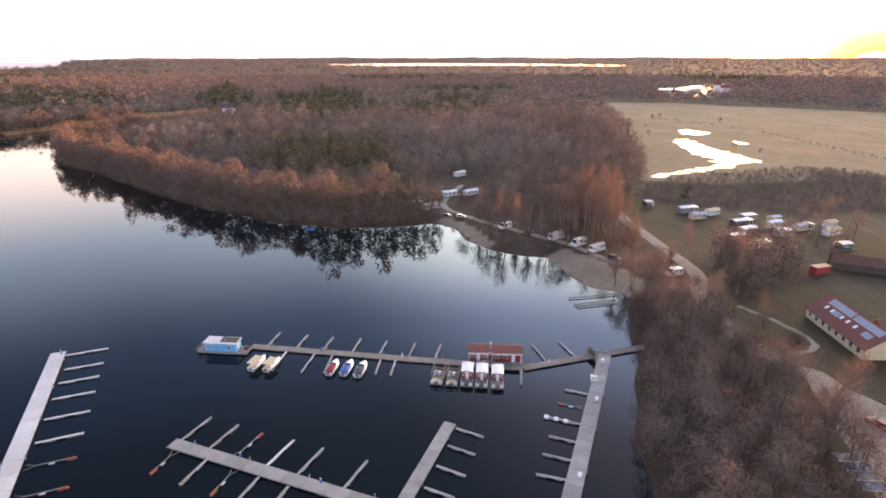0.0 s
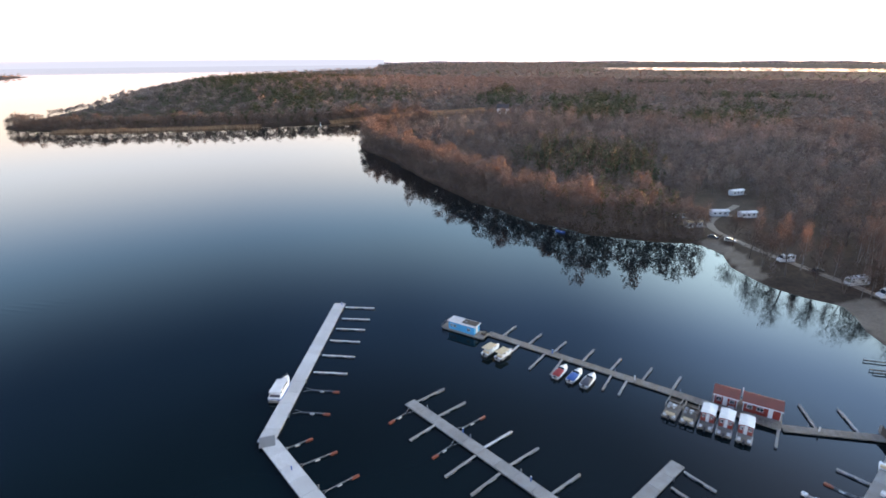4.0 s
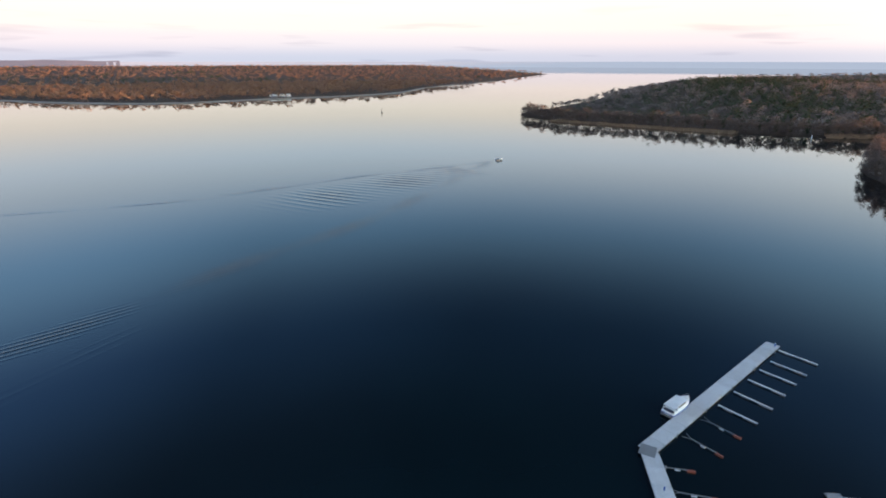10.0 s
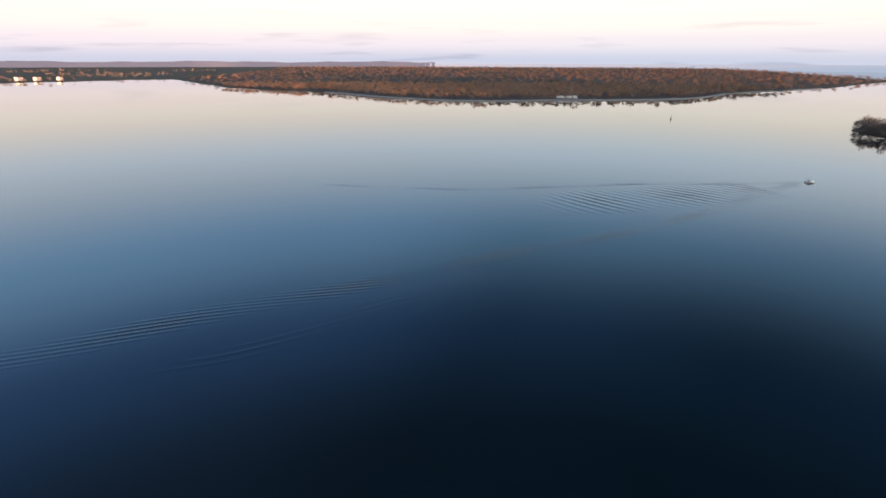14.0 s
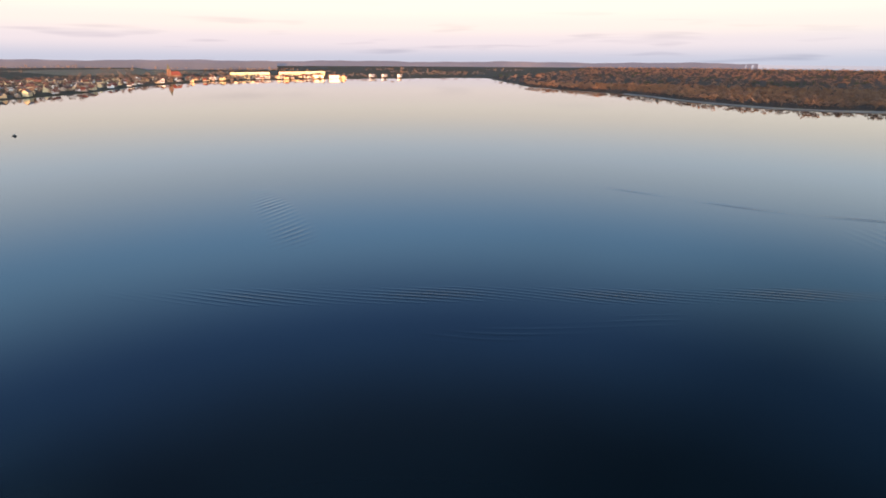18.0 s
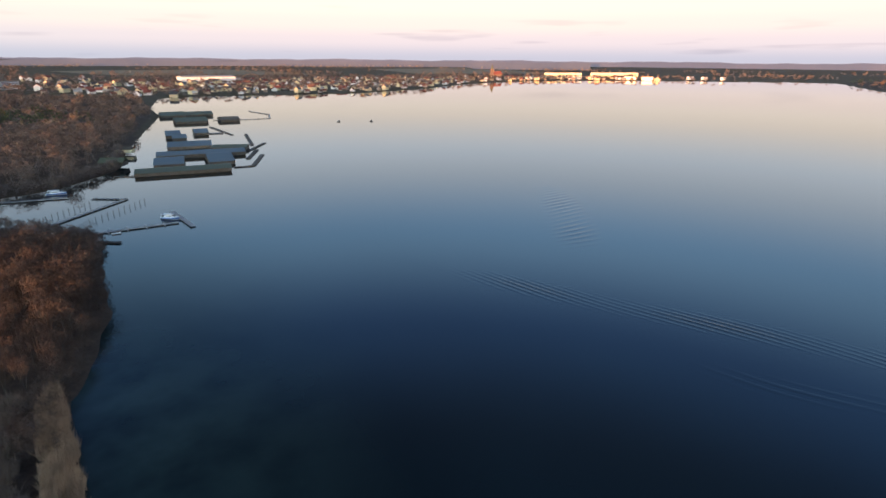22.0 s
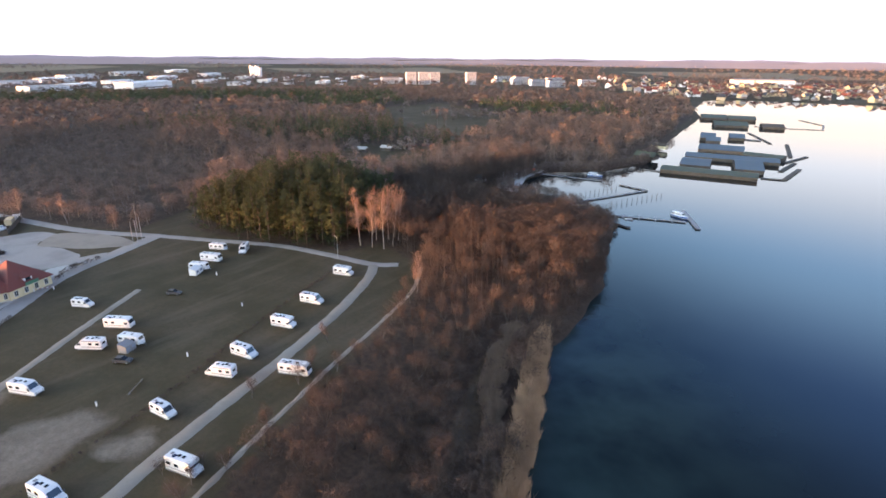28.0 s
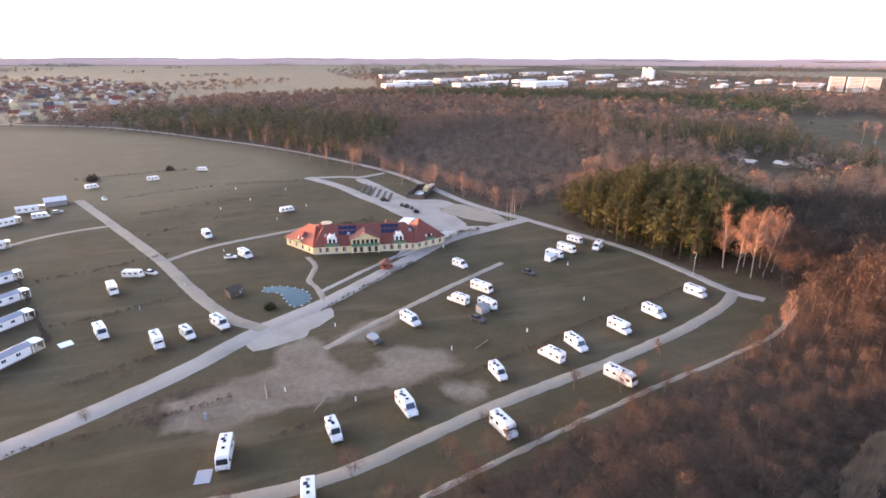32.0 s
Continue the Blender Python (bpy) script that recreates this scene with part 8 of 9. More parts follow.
pole(223.3, -105.0, 11, "tall dark wooden mast beside the road", name="mast")
# white power posts on the grass
for x, y in ((243, 0), (262, -14), (283, 12), (300, -6), (310, 20), (268, 25), (231, 30), (205, 20), (175, 30), (160, 40), (112, -38), (133, -12), (98, -12), (106, 2), (155, -95), (128, -85), (115, -60)):
    p = empty("power_post", pose(x, y, LAND_Z, 0, 0, random.uniform(0, 90)))
    part("column", boxes((-0.14, 0.14, -0.1, 0.1, 0, 1.1), bevel=0.03), M["white"], p)
    part("cap", boxes((-0.17, 0.17, -0.13, 0.13, 1.1, 1.2), bevel=0.03), M["grey"], p)
    tagged(p, "short white power post on the grass", "power post", "power posts")
for x, y, a in ((107.0, 6.0, 5), (99.0, -5.0, -35), (112.0, -46.0, -55)):
    o = empty("timber_rail", pose(x, y, LAND_Z, 0, 0, a))
    bm = bmesh.new()
    tube(bm, (-3, 0, 0.35), (3, 0, 0.35), 0.11, 0.09, 7)
    part("log", bm, M["deck_brown"], o)
    for px in (-2.4, 2.4):
        part("block", boxes((px - 0.15, px + 0.15, -0.15, 0.15, 0, 0.28)), M["boards"], o)
    tagged(o, "low timber barrier log on the grass", "barrier", "timber barriers")
barrier = empty("road_barrier", pose(186.5, -57.0, LAND_Z, 0, 0, 60))
for px in (-2.5, 2.5):
    part("post", boxes((px - 0.12, px + 0.12, -0.12, 0.12, 0, 1.1)), M["white"], barrier)
for i in range(8):
    part("bar_section", boxes((-2.5 + i * 0.62, -1.9 + i * 0.62, -0.05, 0.05, 0.9, 1.02)), M["canvas_red"] if i % 2 else M["white"], barrier)
tagged(barrier, "red and white barrier across the camp entrance", "barrier")
box_ = part("meter_box", boxes((-0.35, 0.35, -0.25, 0.25, 0, 1.3), bevel=0.03), M["solar_pale"])
box_.matrix_world = pose(101.0, 17.6, LAND_Z, 0, 0, 10)
tagged(box_, "pale metal meter cabinet on the grass", "cabinet")

# ---- north-east bank: solar-roofed house, cabins ----


def solar_house():
    b = empty("solar_roof_house", pose(99.4, 133.6, LAND_Z, 0, 0, -92))
    part("wall", boxes((0, 22.5, 0, 11.0, 0, 2.9)), M["cream"], b, "cream rendered wall")
    bm = bmesh.new()
    loft(bm, [[(x, 0, 2.9), (x, 11, 2.9), (x, 5.5, 6.6)] for x in (0.0, 22.5)])
    part("gable", bm, M["cream"], b)
    part("roof", gable_roof(22.5, 11, 3.7, 0.6, 0.15), M["redtile"], b, "red tiled saddle roof").location = (0, 5.5, 2.95)
    slope = math.degrees(math.atan2(3.7, 5.5))
    for x, t, w, d in ((2.5, 0.62, 9.0, 1.9), (12.0, 0.62, 9.5, 1.9), (6.5, 0.32, 2.6, 1.5), (17.8, 0.3, 2.8, 1.6)):
        n = max(2, int(w / 1.15))
        for i in range(n):
            p = part("solar_panel", boxes((0, w / n - 0.05, 0, d, 0.16, 0.22)), M["solar_pale"], b)
            p.matrix_basis = pose(x + i * w / n, 5.5 * t, 2.95 + 3.7 * t, slope, 0, 0)
    for x in (3.5, 5.8, 9.5, 11.8, 14.5):
        p = part("roof_window", boxes((0, 0.75, 0, 1.1, 0.16, 0.24)), M["white"], b)
        p.matrix_basis = pose(x, 5.5 * 0.36, 2.95 + 3.7 * 0.36, slope, 0, 0)
    for i in range(8):
        window(b, 1.8 + i * 2.7, -0.03, 0.9, 1.2, 1.4)
    part("chimney", boxes((16, 16.7, 5.8, 6.5, 6.0, 7.6)), M["redtile"], b)
    tagged(b, "cream house with solar panels on its red roof", "house")


solar_house()
panels = empty("panel_shelter", pose(69.6, 72.5, LAND_Z, 0, 0, -95))
for i in range(4):
    part("panel", boxes((i * 2.2 - 4.4, i * 2.2 - 2.3, -2.0, 2.0, 2.3, 2.4)), M["solar"] if i % 2 else M["roofblue"], panels)
    part("seam_rail", boxes((i * 2.2 - 2.3, i * 2.2 - 2.2, -2.05, 2.05, 2.32, 2.46)), M["white"], panels)
    for s in (-1.8, 1.8):
        part("post", boxes((i * 2.2 - 3.4, i * 2.2 - 3.28, s - 0.06, s + 0.06, 0, 2.3)), M["galv"], panels)
tagged(panels, "blue-grey sheet roof shelter beside the lakeside road", "shelter")
red_van = empty("red_container", pose(123, 164, LAND_Z, 0, 0, 16))
part("body", boxes((-3, 3, -1.2, 1.2, 0.15, 2.7), bevel=0.04), M["canvas_red"], red_van)
part("roof", boxes((-3.1, 3.1, -1.3, 1.3, 2.7, 2.82)), M["canvas_cream"], red_van)
part("door", boxes((3.0, 3.05, -1.0, 1.0, 0.3, 2.5)), M["red"], red_van)
tagged(red_van, "red container with a pale roof among bare trees", "container")
for x, y, a, w, d in ((142, 166, -25, 24, 7), (152, 150, -25, 20, 8)):
    hut(x, y, a, w, d, 2.6, M["boards"], M["roofbrown"], "long low building with a dull red roof", "long_building")
for i, (x, y, a, l) in enumerate(((110, 236, 16, 9), (111, 226, 11, 8), (120, 232, 26, 8), (124, 216, 16, 9), (122, 206, 19, 9), (137, 214, 20, 9), (116, 189, 7, 9), (113, 197, 16, 8), (134, 203, 15, 7), (146, 210, 16, 8), (154, 204, 21, 9), (147, 187, 11, 6), (131, 224, 18, 7), (141, 221, 16, 6), (160, 214, 20, 7), (96, 246, 10, 4))):
    mobile_home(x, y, a, l, M[("white", "solar_pale", "canvas_cream", "white")[i % 4]], "pale-roofed cabin in the row behind the bare trees", i % 3 == 0, M[("grey", "canvas_cream", "white", "boards")[i % 4]])
for x, y, a, l in ((3.8, 266.2, 28, 9.5), (14.9, 269.0, 35, 9.5), (-5.6, 242.7, 41, 9), (-12.5, 255.3, 19, 6.5), (10.3, 313.1, 47, 9.5)):
    mobile_home(x, y, a, l, M["white"] if x > 0 else M["canvas_cream"], "pale-roofed cabin at the edge of the woods", False)

# ---- the second harbour and the boathouses ----
def shed_row(a, b, depth, high, roof, label, flat=False):
    """A long boathouse on piles: a runs to b along the near eave, the building lies to the left of it."""
    m, length = line_pose(*a, *b)
    s = empty("boathouse", m)
    part("wall", boxes((0, length, 0.1, 0.3, 0.2, high)), M["boards"], s, "dark boarded front")
    part("wall", boxes((0, length, depth - 0.3, depth - 0.1, 0.2, high)), M["boards"], s)
    for x in (0, length):
        part("end_wall", boxes((x - 0.1, x + 0.1, 0.3, depth - 0.3, 0.2, high)), M["boards"], s)
    r = part("roof", gable_roof(length, abs(depth), 0.07 * abs(depth), 0.4, 0.12), roof, s, "weathered sheet roof")
    r.location = (0, depth / 2, high)
    n = max(2, int(length / 3.4))
    for i in range(n):
        x = (i + 0.5) * length / n
        part("boat_door", boxes((x - length / n * 0.42, x + length / n * 0.42, 0.02, 0.1, 0.3, high - 0.3)), M["roofgreen"] if roof is M["roofgreen"] else M["boards"], s)
        bm = bmesh.new()
        tube(bm, (x + length / n * 0.5, 0.0, -2.4), (x + length / n * 0.5, 0.0, high), 0.12, 0.12, 6)
        part("mooring_post", bm, M["boards"], s)
    part("catwalk", boxes((0, length, -1.0, 0.0, 0.3, 0.42)), M["deck_brown"], s)
    tagged(s, label, "boathouse", "boathouses")


GR = "long dark boathouse on piles with a mossy green roof"
BL = "long boathouse on piles with a blue-grey sheet roof"
shed_row((25, -373), (80, -367), -17, 2.4, M["roofgreen"], GR)
shed_row((56, -397), (74, -395), -30, 2.4, M["roofblue"], BL)
shed_row((24, -401), (40, -398), -40, 2.4, M["roofblue"], BL)
shed_row((18, -438), (78, -431), -20, 2.6, M["roofblue"], BL)
shed_row((45, -477), (77, -474), -30, 2.6, M["roofblue"], BL)
shed_row((18, -460), (44, -463), -16, 2.6, M["roofgreen"], GR)
shed_row((54, -562), (66, -560), -30, 2.6, M["roofblue"], "small dark boathouse with a grey roof")
shed_row((76, -546), (88, -544), -36, 2.6, M["roofblue"], "small dark boathouse with a grey roof")
shed_row((69, -528), (80, -526), -26, 2.6, M["roofblue"], "small dark boathouse with a grey roof")
shed_row((94, -741), (121, -735), -40, 2.6, M["roofgreen"], GR)
shed_row((64, -749), (93, -743), -34, 2.6, M["roofgreen"], GR)
shed_row((63, -669), (95, -662), -38, 2.6, M["roofgreen"], GR)
shed_row((30, -678), (50, -674), -30, 2.6, M["boards"], "dark boathouse standing alone on its jetty")


def jetty(pts, width, label, mat, piles=True):
    for i, (a, b) in enumerate(zip(pts, pts[1:])):
        m, l = line_pose(*a, *b)
        j = empty("jetty", m)
        part("walkway", boxes((-0.3, l + 0.3, -width / 2, width / 2, 0.38, 0.5)), mat, j)
        part("beam", boxes((0, l, -width / 2 + 0.1, width / 2 - 0.1, 0.2, 0.38)), M["boards"], j)
        if piles:
            for k in range(int(l / 5) + 1):
                bm = bmesh.new()
                tube(bm, (k * 5, width / 2, -2.4), (k * 5, width / 2, 1.1), 0.11, 0.11, 6)
                part("mooring_post", bm, M["boards"], j)
        tagged(j, label, "jetty", "harbour jetties")


DARK = "dark wooden jetty on piles"
jetty([(96, -261), (73, -309), (90, -315)], 2.0, DARK, M["deck"])
jetty([(86, -244), (42, -256)], 1.8, DARK, M["deck"])
jetty([(35, -248), (47, -276)], 2.2, DARK, M["deck"])
jetty([(140, -316), (102, -319)], 2.0, DARK, M["deck"])
jetty([(70, -236), (60, -232)], 2.2, DARK, M["boards"])
jetty([(64, -570), (42, -572)], 8.0, "broad pale jetty between the boathouses", M["deck_brown"], False)
jetty([(60, -696), (24, -695), (-3, -703), (-3, -752), (23, -806)], 2.0, "thin jetty bent round a small basin", M["deck"])
jetty([(92, -372), (79, -370)], 1.6, DARK, M["boards"])
LOG = "heavy dark breakwater of floating timbers"
jetty([(21, -560), (17, -518), (14, -485)], 3.0, LOG, M["boards"], False)
jetty([(16, -456), (4, -496)], 3.0, LOG, M["boards"], False)
jetty([(16, -418), (10, -459)], 3.0, LOG, M["boards"], False)
jetty([(24, -386), (12, -388), (6, -434)], 3.0, LOG, M["boards"], False)
jetty([(58, -628), (33, -557)], 2.6, LOG, M["boards"], False)
for i in range(6):
    t = i / 6
    finger(45 + 41 * (0.06 + t), -255.2 + 11.2 * (0.06 + t), 108, 3.0)
    finger(45 + 41 * (0.06 + t), -256.2 + 11.2 * (0.06 + t), -72, 3.2)
for a, b, n in (((79, -266), (63, -300), 11), ((100, -273), (88, -302), 10)):
    for i in range(n):
        t = i / (n - 1)
        bm = bmesh.new()
        tube(bm, (0, 0, -2.4), (0, 0, 2.1), 0.13, 0.11, 7)
        o = part("mooring_post", bm, M["boards"])
        o.location = (a[0] + (b[0] - a[0]) * t, a[1] + (b[1] - a[1]) * t, 0)
        tagged(o, "dark mooring post standing in the water", "post", "mooring posts")
cruiser(49.8, -266.0, 155, 8.5, "white cabin cruiser moored at the jetty's head")
cruiser(115.0, -331.0, 182, 9.0, "white cabin cruiser moored at the far jetty")
motorboat(91, -251, 170, 6.0, M["canvas_cream"], "white motorboat drawn in under bare branches", canopy=True)
motorboat(88, -254, 165, 6.0, M["canvas_grey"], "white motorboat beside the harbour jetty")
motorboat(96, -256, 120, 5.5, M["canvas_blue"], "small white motorboat beside the jetty")
d = empty("rowing_boat", pose(66, -245.5, 0.05, 0, 0, 200))
part("hull", hull(bmesh.new(), 3.6, 1.3, 0.4, 0.5), M["gel"], d, "", True)
part("thwart", boxes((1.0, 1.25, -0.5, 0.5, 0.45, 0.5)), M["deck_pale"], d)
tagged(d, "small white rowing boat beside the jetty", "boat")
hut(104, -462, -10, 12, 6, 2.6, M["cream"], M["boards"], "low pale garage behind the boathouses", "garage")
hut(100, -408, -12, 15, 9, 2.4, M["boards"], M["roofgreen"], "low dark shed on the bank", "bank_shed")
hut(150, -292, 70, 8, 5, 2.6, M["white"], M["boards"], "small pale harbour shed behind trees", "harbour_shed")
hut(158, -270, 20, 6, 5, 2.6, M["white"], M["roofblue"], "small pale harbour shed behind trees", "harbour_shed")
crane = empty("harbour_crane", pose(139, -302, LAND_Z, 0, 0, 0))
bm = bmesh.new()
tube(bm, (0, 0, 0), (0, 0, 9), 0.16, 0.12, 8)
part("mast", bm, M["galv"], crane)
bm = bmesh.new()
tube(bm, (0, 0, 8), (-3, 2, 6.5), 0.09, 0.07)
part("jib", bm, M["galv"], crane)
bm = bmesh.new()
bmesh.ops.create_uvsphere(bm, u_segments=10, v_segments=7, radius=0.9)
part("ball", bm, M["float_orange"], crane, "orange signal ball").location = (0, 0, 4.2)
tagged(crane, "slim harbour mast with an orange ball", "mast")
for x, y, a in ((284, -306, 20), (272, -322, 10), (262, -338, 60), (252, -348, 35)):
    hut(x, y, a, 9, 5.5, 2.6, M["boards"], M["concrete"] if x > 270 else M["roofbrown"], "low garden shed under a weathered roof among the trees", "garden_shed")

# ---- the town across the bay ----
HOUSES = {}


def town_house(kind, x, y, a, size, wall, roof, label):
    z = float(land_height(np.array([x]), np.array([y]))[0])
    key = (kind, wall.name, roof.name)
    m = pose(x, y, z, 0, 0, a)
    if key not in HOUSES:
        w, d, hgt, rise = {"cottage": (12, 9, 4.5, 4.0), "villa": (14, 11, 7.5, 4.2), "block": (44, 12, 14, 0.0), "tower": (26, 14, 30, 0.0), "hall": (70, 30, 8, 1.5)}[kind]
        if kind in ("cottage", "villa"):
            t = part("house", loft(bmesh.new(), [[(xx, -d / 2, -1), (xx, d / 2, -1), (xx, d / 2, hgt), (xx, 0, hgt + rise - 0.02), (xx, -d / 2, hgt)] for xx in (-w / 2, w / 2)]), wall)
            t.matrix_world = m
        else:
            t = empty({"block": "apartment_block", "tower": "tower_block", "hall": "industrial_hall"}[kind], m)
        if kind in ("cottage", "villa"):
            part("roof", gable_roof(w, d, rise, 0.6, 0.3), roof, t).location = (-w / 2, 0, hgt)
            if kind == "villa":
                part("chimney", boxes((w * 0.2, w * 0.2 + 0.9, -0.5, 0.5, hgt + rise * 0.5, hgt + rise + 1.2)), M["redtile"], t)
        else:
            part("wall", boxes((-w / 2, w / 2, -d / 2, d / 2, -1, hgt)), wall, t)
            if rise:
                part("roof", gable_roof(w, d, rise, 0.6, 0.3), roof, t).location = (-w / 2, 0, hgt)
            else:
                part("roof", boxes((-w / 2 - 0.3, w / 2 + 0.3, -d / 2 - 0.3, d / 2 + 0.3, hgt, hgt + 0.6)), roof, t)
            floors = {"block": 5, "tower": 10, "hall": 1}[kind]
            for s in (-1, 1):
                for f in range(floors):
                    part("window_band", boxes((-w / 2 + 1, w / 2 - 1, s * d / 2 - 0.06, s * d / 2 + 0.06, 1.2 + f * 2.9, 2.6 + f * 2.9)), M["evening_glass"], t)
        HOUSES[key] = t
    else:
        t = copy_thing(HOUSES[key], m)
    t.scale = (size, size, size)
    return tagged(t, label, {"cottage": "house", "villa": "house", "block": "apartment block", "tower": "tower block", "hall": "hall"}[kind], "buildings of the town")


WALLS = (M["white"], M["cream"], M["canvas_cream"])
ROOFS = (M["roofbrown"], M["redtile"], M["darkgrey"])
g = np.random.default_rng(77)


def quarter(poly, step, seed, kinds, label):
    P = spots(poly, step, seed)
    for i, (x, y, z) in enumerate(P):
        town_house(kinds[i % len(kinds)], x, y, g.choice((0, 90, 35, 60, 120)) + g.uniform(-12, 12), g.uniform(0.8, 1.15), WALLS[i % 3], ROOFS[(i // 2) % 3], label)
    return len(P)


quarter([(170, -1100), (-20, -1162), (-186, -1196), (-378, -1350), (-500, -1505), (-623, -1628), (-700, -2000), (-300, -2050), (100, -1800), (420, -1600), (380, -1250), (260, -1130)], 54, 1, ("cottage", "villa", "cottage"), "pale town house under a steep roof across the bay")
quarter([(-640, -1640), (-840, -1765), (-1030, -1805), (-1400, -1715), (-1400, -1990), (-700, -2050)], 62, 2, ("villa", "cottage"), "pale sunlit town house at the far shore")
quarter([(760, 300), (800, 225), (900, 150), (1250, 180), (1550, 300), (1350, 520), (950, 470)], 66, 3, ("cottage",), "pale cottage in the settlement beyond the field")
def distant_roofs(poly, step, seed, share, label):
    """Small houses too far off to tell apart, as one mesh of walls and one of roofs."""
    P = spots(poly, step, seed)
    q = np.random.default_rng(seed)
    P = P[q.uniform(0, 1, len(P)) < share]
    w = np.array([(x, y, z) for x in (-5, 5) for y, z in ((-4, -1), (4, -1), (4, 4), (0, 7), (-4, 4))], float)
    fw = np.array([(0, 1, 2), (0, 2, 3), (0, 3, 4), (5, 7, 6), (5, 8, 7), (5, 9, 8), (0, 5, 6), (0, 6, 1), (1, 6, 7), (1, 7, 2), (0, 4, 9), (0, 9, 5)])
    r = np.array([(x, y, z) for x in (-5.6, 5.6) for y, z in ((-4.7, 3.6), (0, 7.3), (4.7, 3.6), (4.7, 3.9), (0, 7.7), (-4.7, 3.9))], float)
    fr = np.array([t for i in range(6) for t in ((i, (i + 1) % 6, 6 + (i + 1) % 6), (i, 6 + (i + 1) % 6, 6 + i))])
    turn_ = q.choice((0, 0.6, 1.57, 2.2), len(P)) + q.normal(0, 0.15, len(P))
    size_ = q.uniform(0.7, 1.25, len(P))
    sow("distant_house_walls", [((w, fw), (r, fr))], P, turn_, size_, M["plaster"], label, "houses", 0)
    for k, mat in enumerate((M["roofbrown"], M["redtile"], M["concrete"])):
        sel = np.arange(len(P)) % 3 == k
        sow("distant_house_roofs", [((w, fw), (r, fr))], P[sel], turn_[sel], size_[sel], mat, "steep roofs of the far houses", "roofs", 1)


distant_roofs([(760, 300), (690, 255), (850, 150), (1250, 180), (1550, 300), (2100, 520), (1900, 640), (1350, 520), (950, 470)], 38, 81, 0.7, "pale walls of the far settlement's houses")
distant_roofs([(170, -1110), (-20, -1170), (-186, -1204), (-378, -1358), (-500, -1515), (-700, -2000), (-300, -2100), (100, -1900), (520, -1650), (400, -1250), (260, -1140)], 44, 82, 0.6, "pale walls of the town's smaller houses")
distant_roofs([(-640, -1650), (-840, -1775), (-1030, -1815), (-1400, -1725), (-1400, -2020), (-700, -2080)], 50, 83, 0.6, "pale walls of the town's smaller houses")
quarter([(420, -1290), (800, -1350), (900, -1800), (500, -2000), (300, -1700)], 90, 4, ("villa", "cottage", "villa"), "pale house between the town's apartment blocks")
for poly, seed in (([(950, -1000), (1300, -780), (1750, -1000), (1600, -1500), (1050, -1480)], 5), ([(1230, -280), (1700, -330), (1750, -700), (1250, -760)], 6)):
    for i, (x, y, z) in enumerate(spots(poly, 135, seed)):
        town_house("hall", x, y, g.uniform(80, 130), g.uniform(0.28, 0.55), M["white"], (M["redtile"], M["white"], M["concrete"])[i % 3], "small pale works building between the halls")
APT = "long pale apartment block with bands of windows"
for x, y, a in ((-1111, -2060, -30), (-1165, -2062, -30), (-1220, -2064, -31), (-1330, -2070, -32), (-1385, -2072, -32), (-1440, -2074, -33), (-1500, -2076, -33)):
    town_house("block", x, y, a, 1.25, M["cream"], M["concrete"], "sunlit long apartment block on the far shore")
for x, y, a in ((-1560, -1790, 20), (-1600, -1760, 25), (-1650, -1720, 30), (-1120, -1880, 0), (-1180, -1860, 5), (-1300, -1800, -34), (-1360, -1780, -34), (-1330, -1745, -35)):
    town_house("block", x, y, a, 0.8, M["white"], M["redtile"], "white waterside building in the evening sun")
for x, y, a in ((560, -1310, 60), (620, -1340, 60), (690, -1370, 60), (740, -1480, 60), (810, -1500, 55), (520, -1420, 60), (640, -1480, 60), (980, -1180, 50)):
    town_house("block", x, y, a, 1.1, M["white"], M["concrete"], APT)
for x, y in ((905, -1175), (880, -1195), (858, -1215), (790, -1285)):
    town_house("tower", x, y, 46, 1.0, M["white"], M["concrete"], "tall pale tower block with rows of windows")
for i, (x, y, a, s) in enumerate(((1300, -300, 100, 1.0), (1380, -360, 100, 1.3), (1260, -470, 105, 1.2), (1215, -640, 110, 1.6), (1340, -560, 105, 1.0), (1500, -500, 100, 1.3), (1450, -700, 110, 1.0), (1650, -640, 100, 1.2), (1190, -860, 120, 1.0), (1330, -860, 115, 1.0), (1600, -900, 110, 1.2), (1800, -760, 100, 1.4), (1260, -1000, 120, 1.0), (1100, -1050, 125, 0.9), (2000, -1000, 110, 1.5), (1750, -1150, 115, 1.2), (1480, -1090, 118, 1.0), (150, -1700, 20, 2.0), (2300, -600, 100, 1.5), (2200, -1300, 110, 1.3), (1900, -420, 95, 1.2), (1050, -1300, 125, 1.0), (1250, -1350, 120, 1.1))):
    town_house("hall", x, y, a, s, M["white"], (M["white"], M["solar_pale"], M["concrete"])[i % 3], "large pale industrial hall beyond the woods")
for i, (x, y) in enumerate(((400, 985), (440, 1020), (470, 1050), (420, 880), (530, 1085), (500, 1000))):
    town_house("hall" if i < 3 else "villa", x, y, 30 * i, 0.7 if i < 3 else 1.0, M["white"], M["solar_pale"] if i < 3 else M["redtile"], "farm building with a pale roof beyond the meadow")
town_house("villa", -252, 655, 20, 1.0, M["white"], M["darkgrey"], "white house at the head of the inlet")
town_house("hall", -1118, 5, 95, 0.55, M["white"], M["concrete"], "long low pale building on the far shore")
silo = empty("grain_silos", pose(1520, -1180, LAND_Z, 0, 0, 0))
for i in range(4):
    bm = bmesh.new()
    tube(bm, (i * 14, 0, 0), (i * 14, 0, 32 + 5 * (i % 2)), 6, 6, 12)
    part("silo", bm, M["white"], silo)
tagged(silo, "group of tall pale grain silos beyond the woods", "silo")
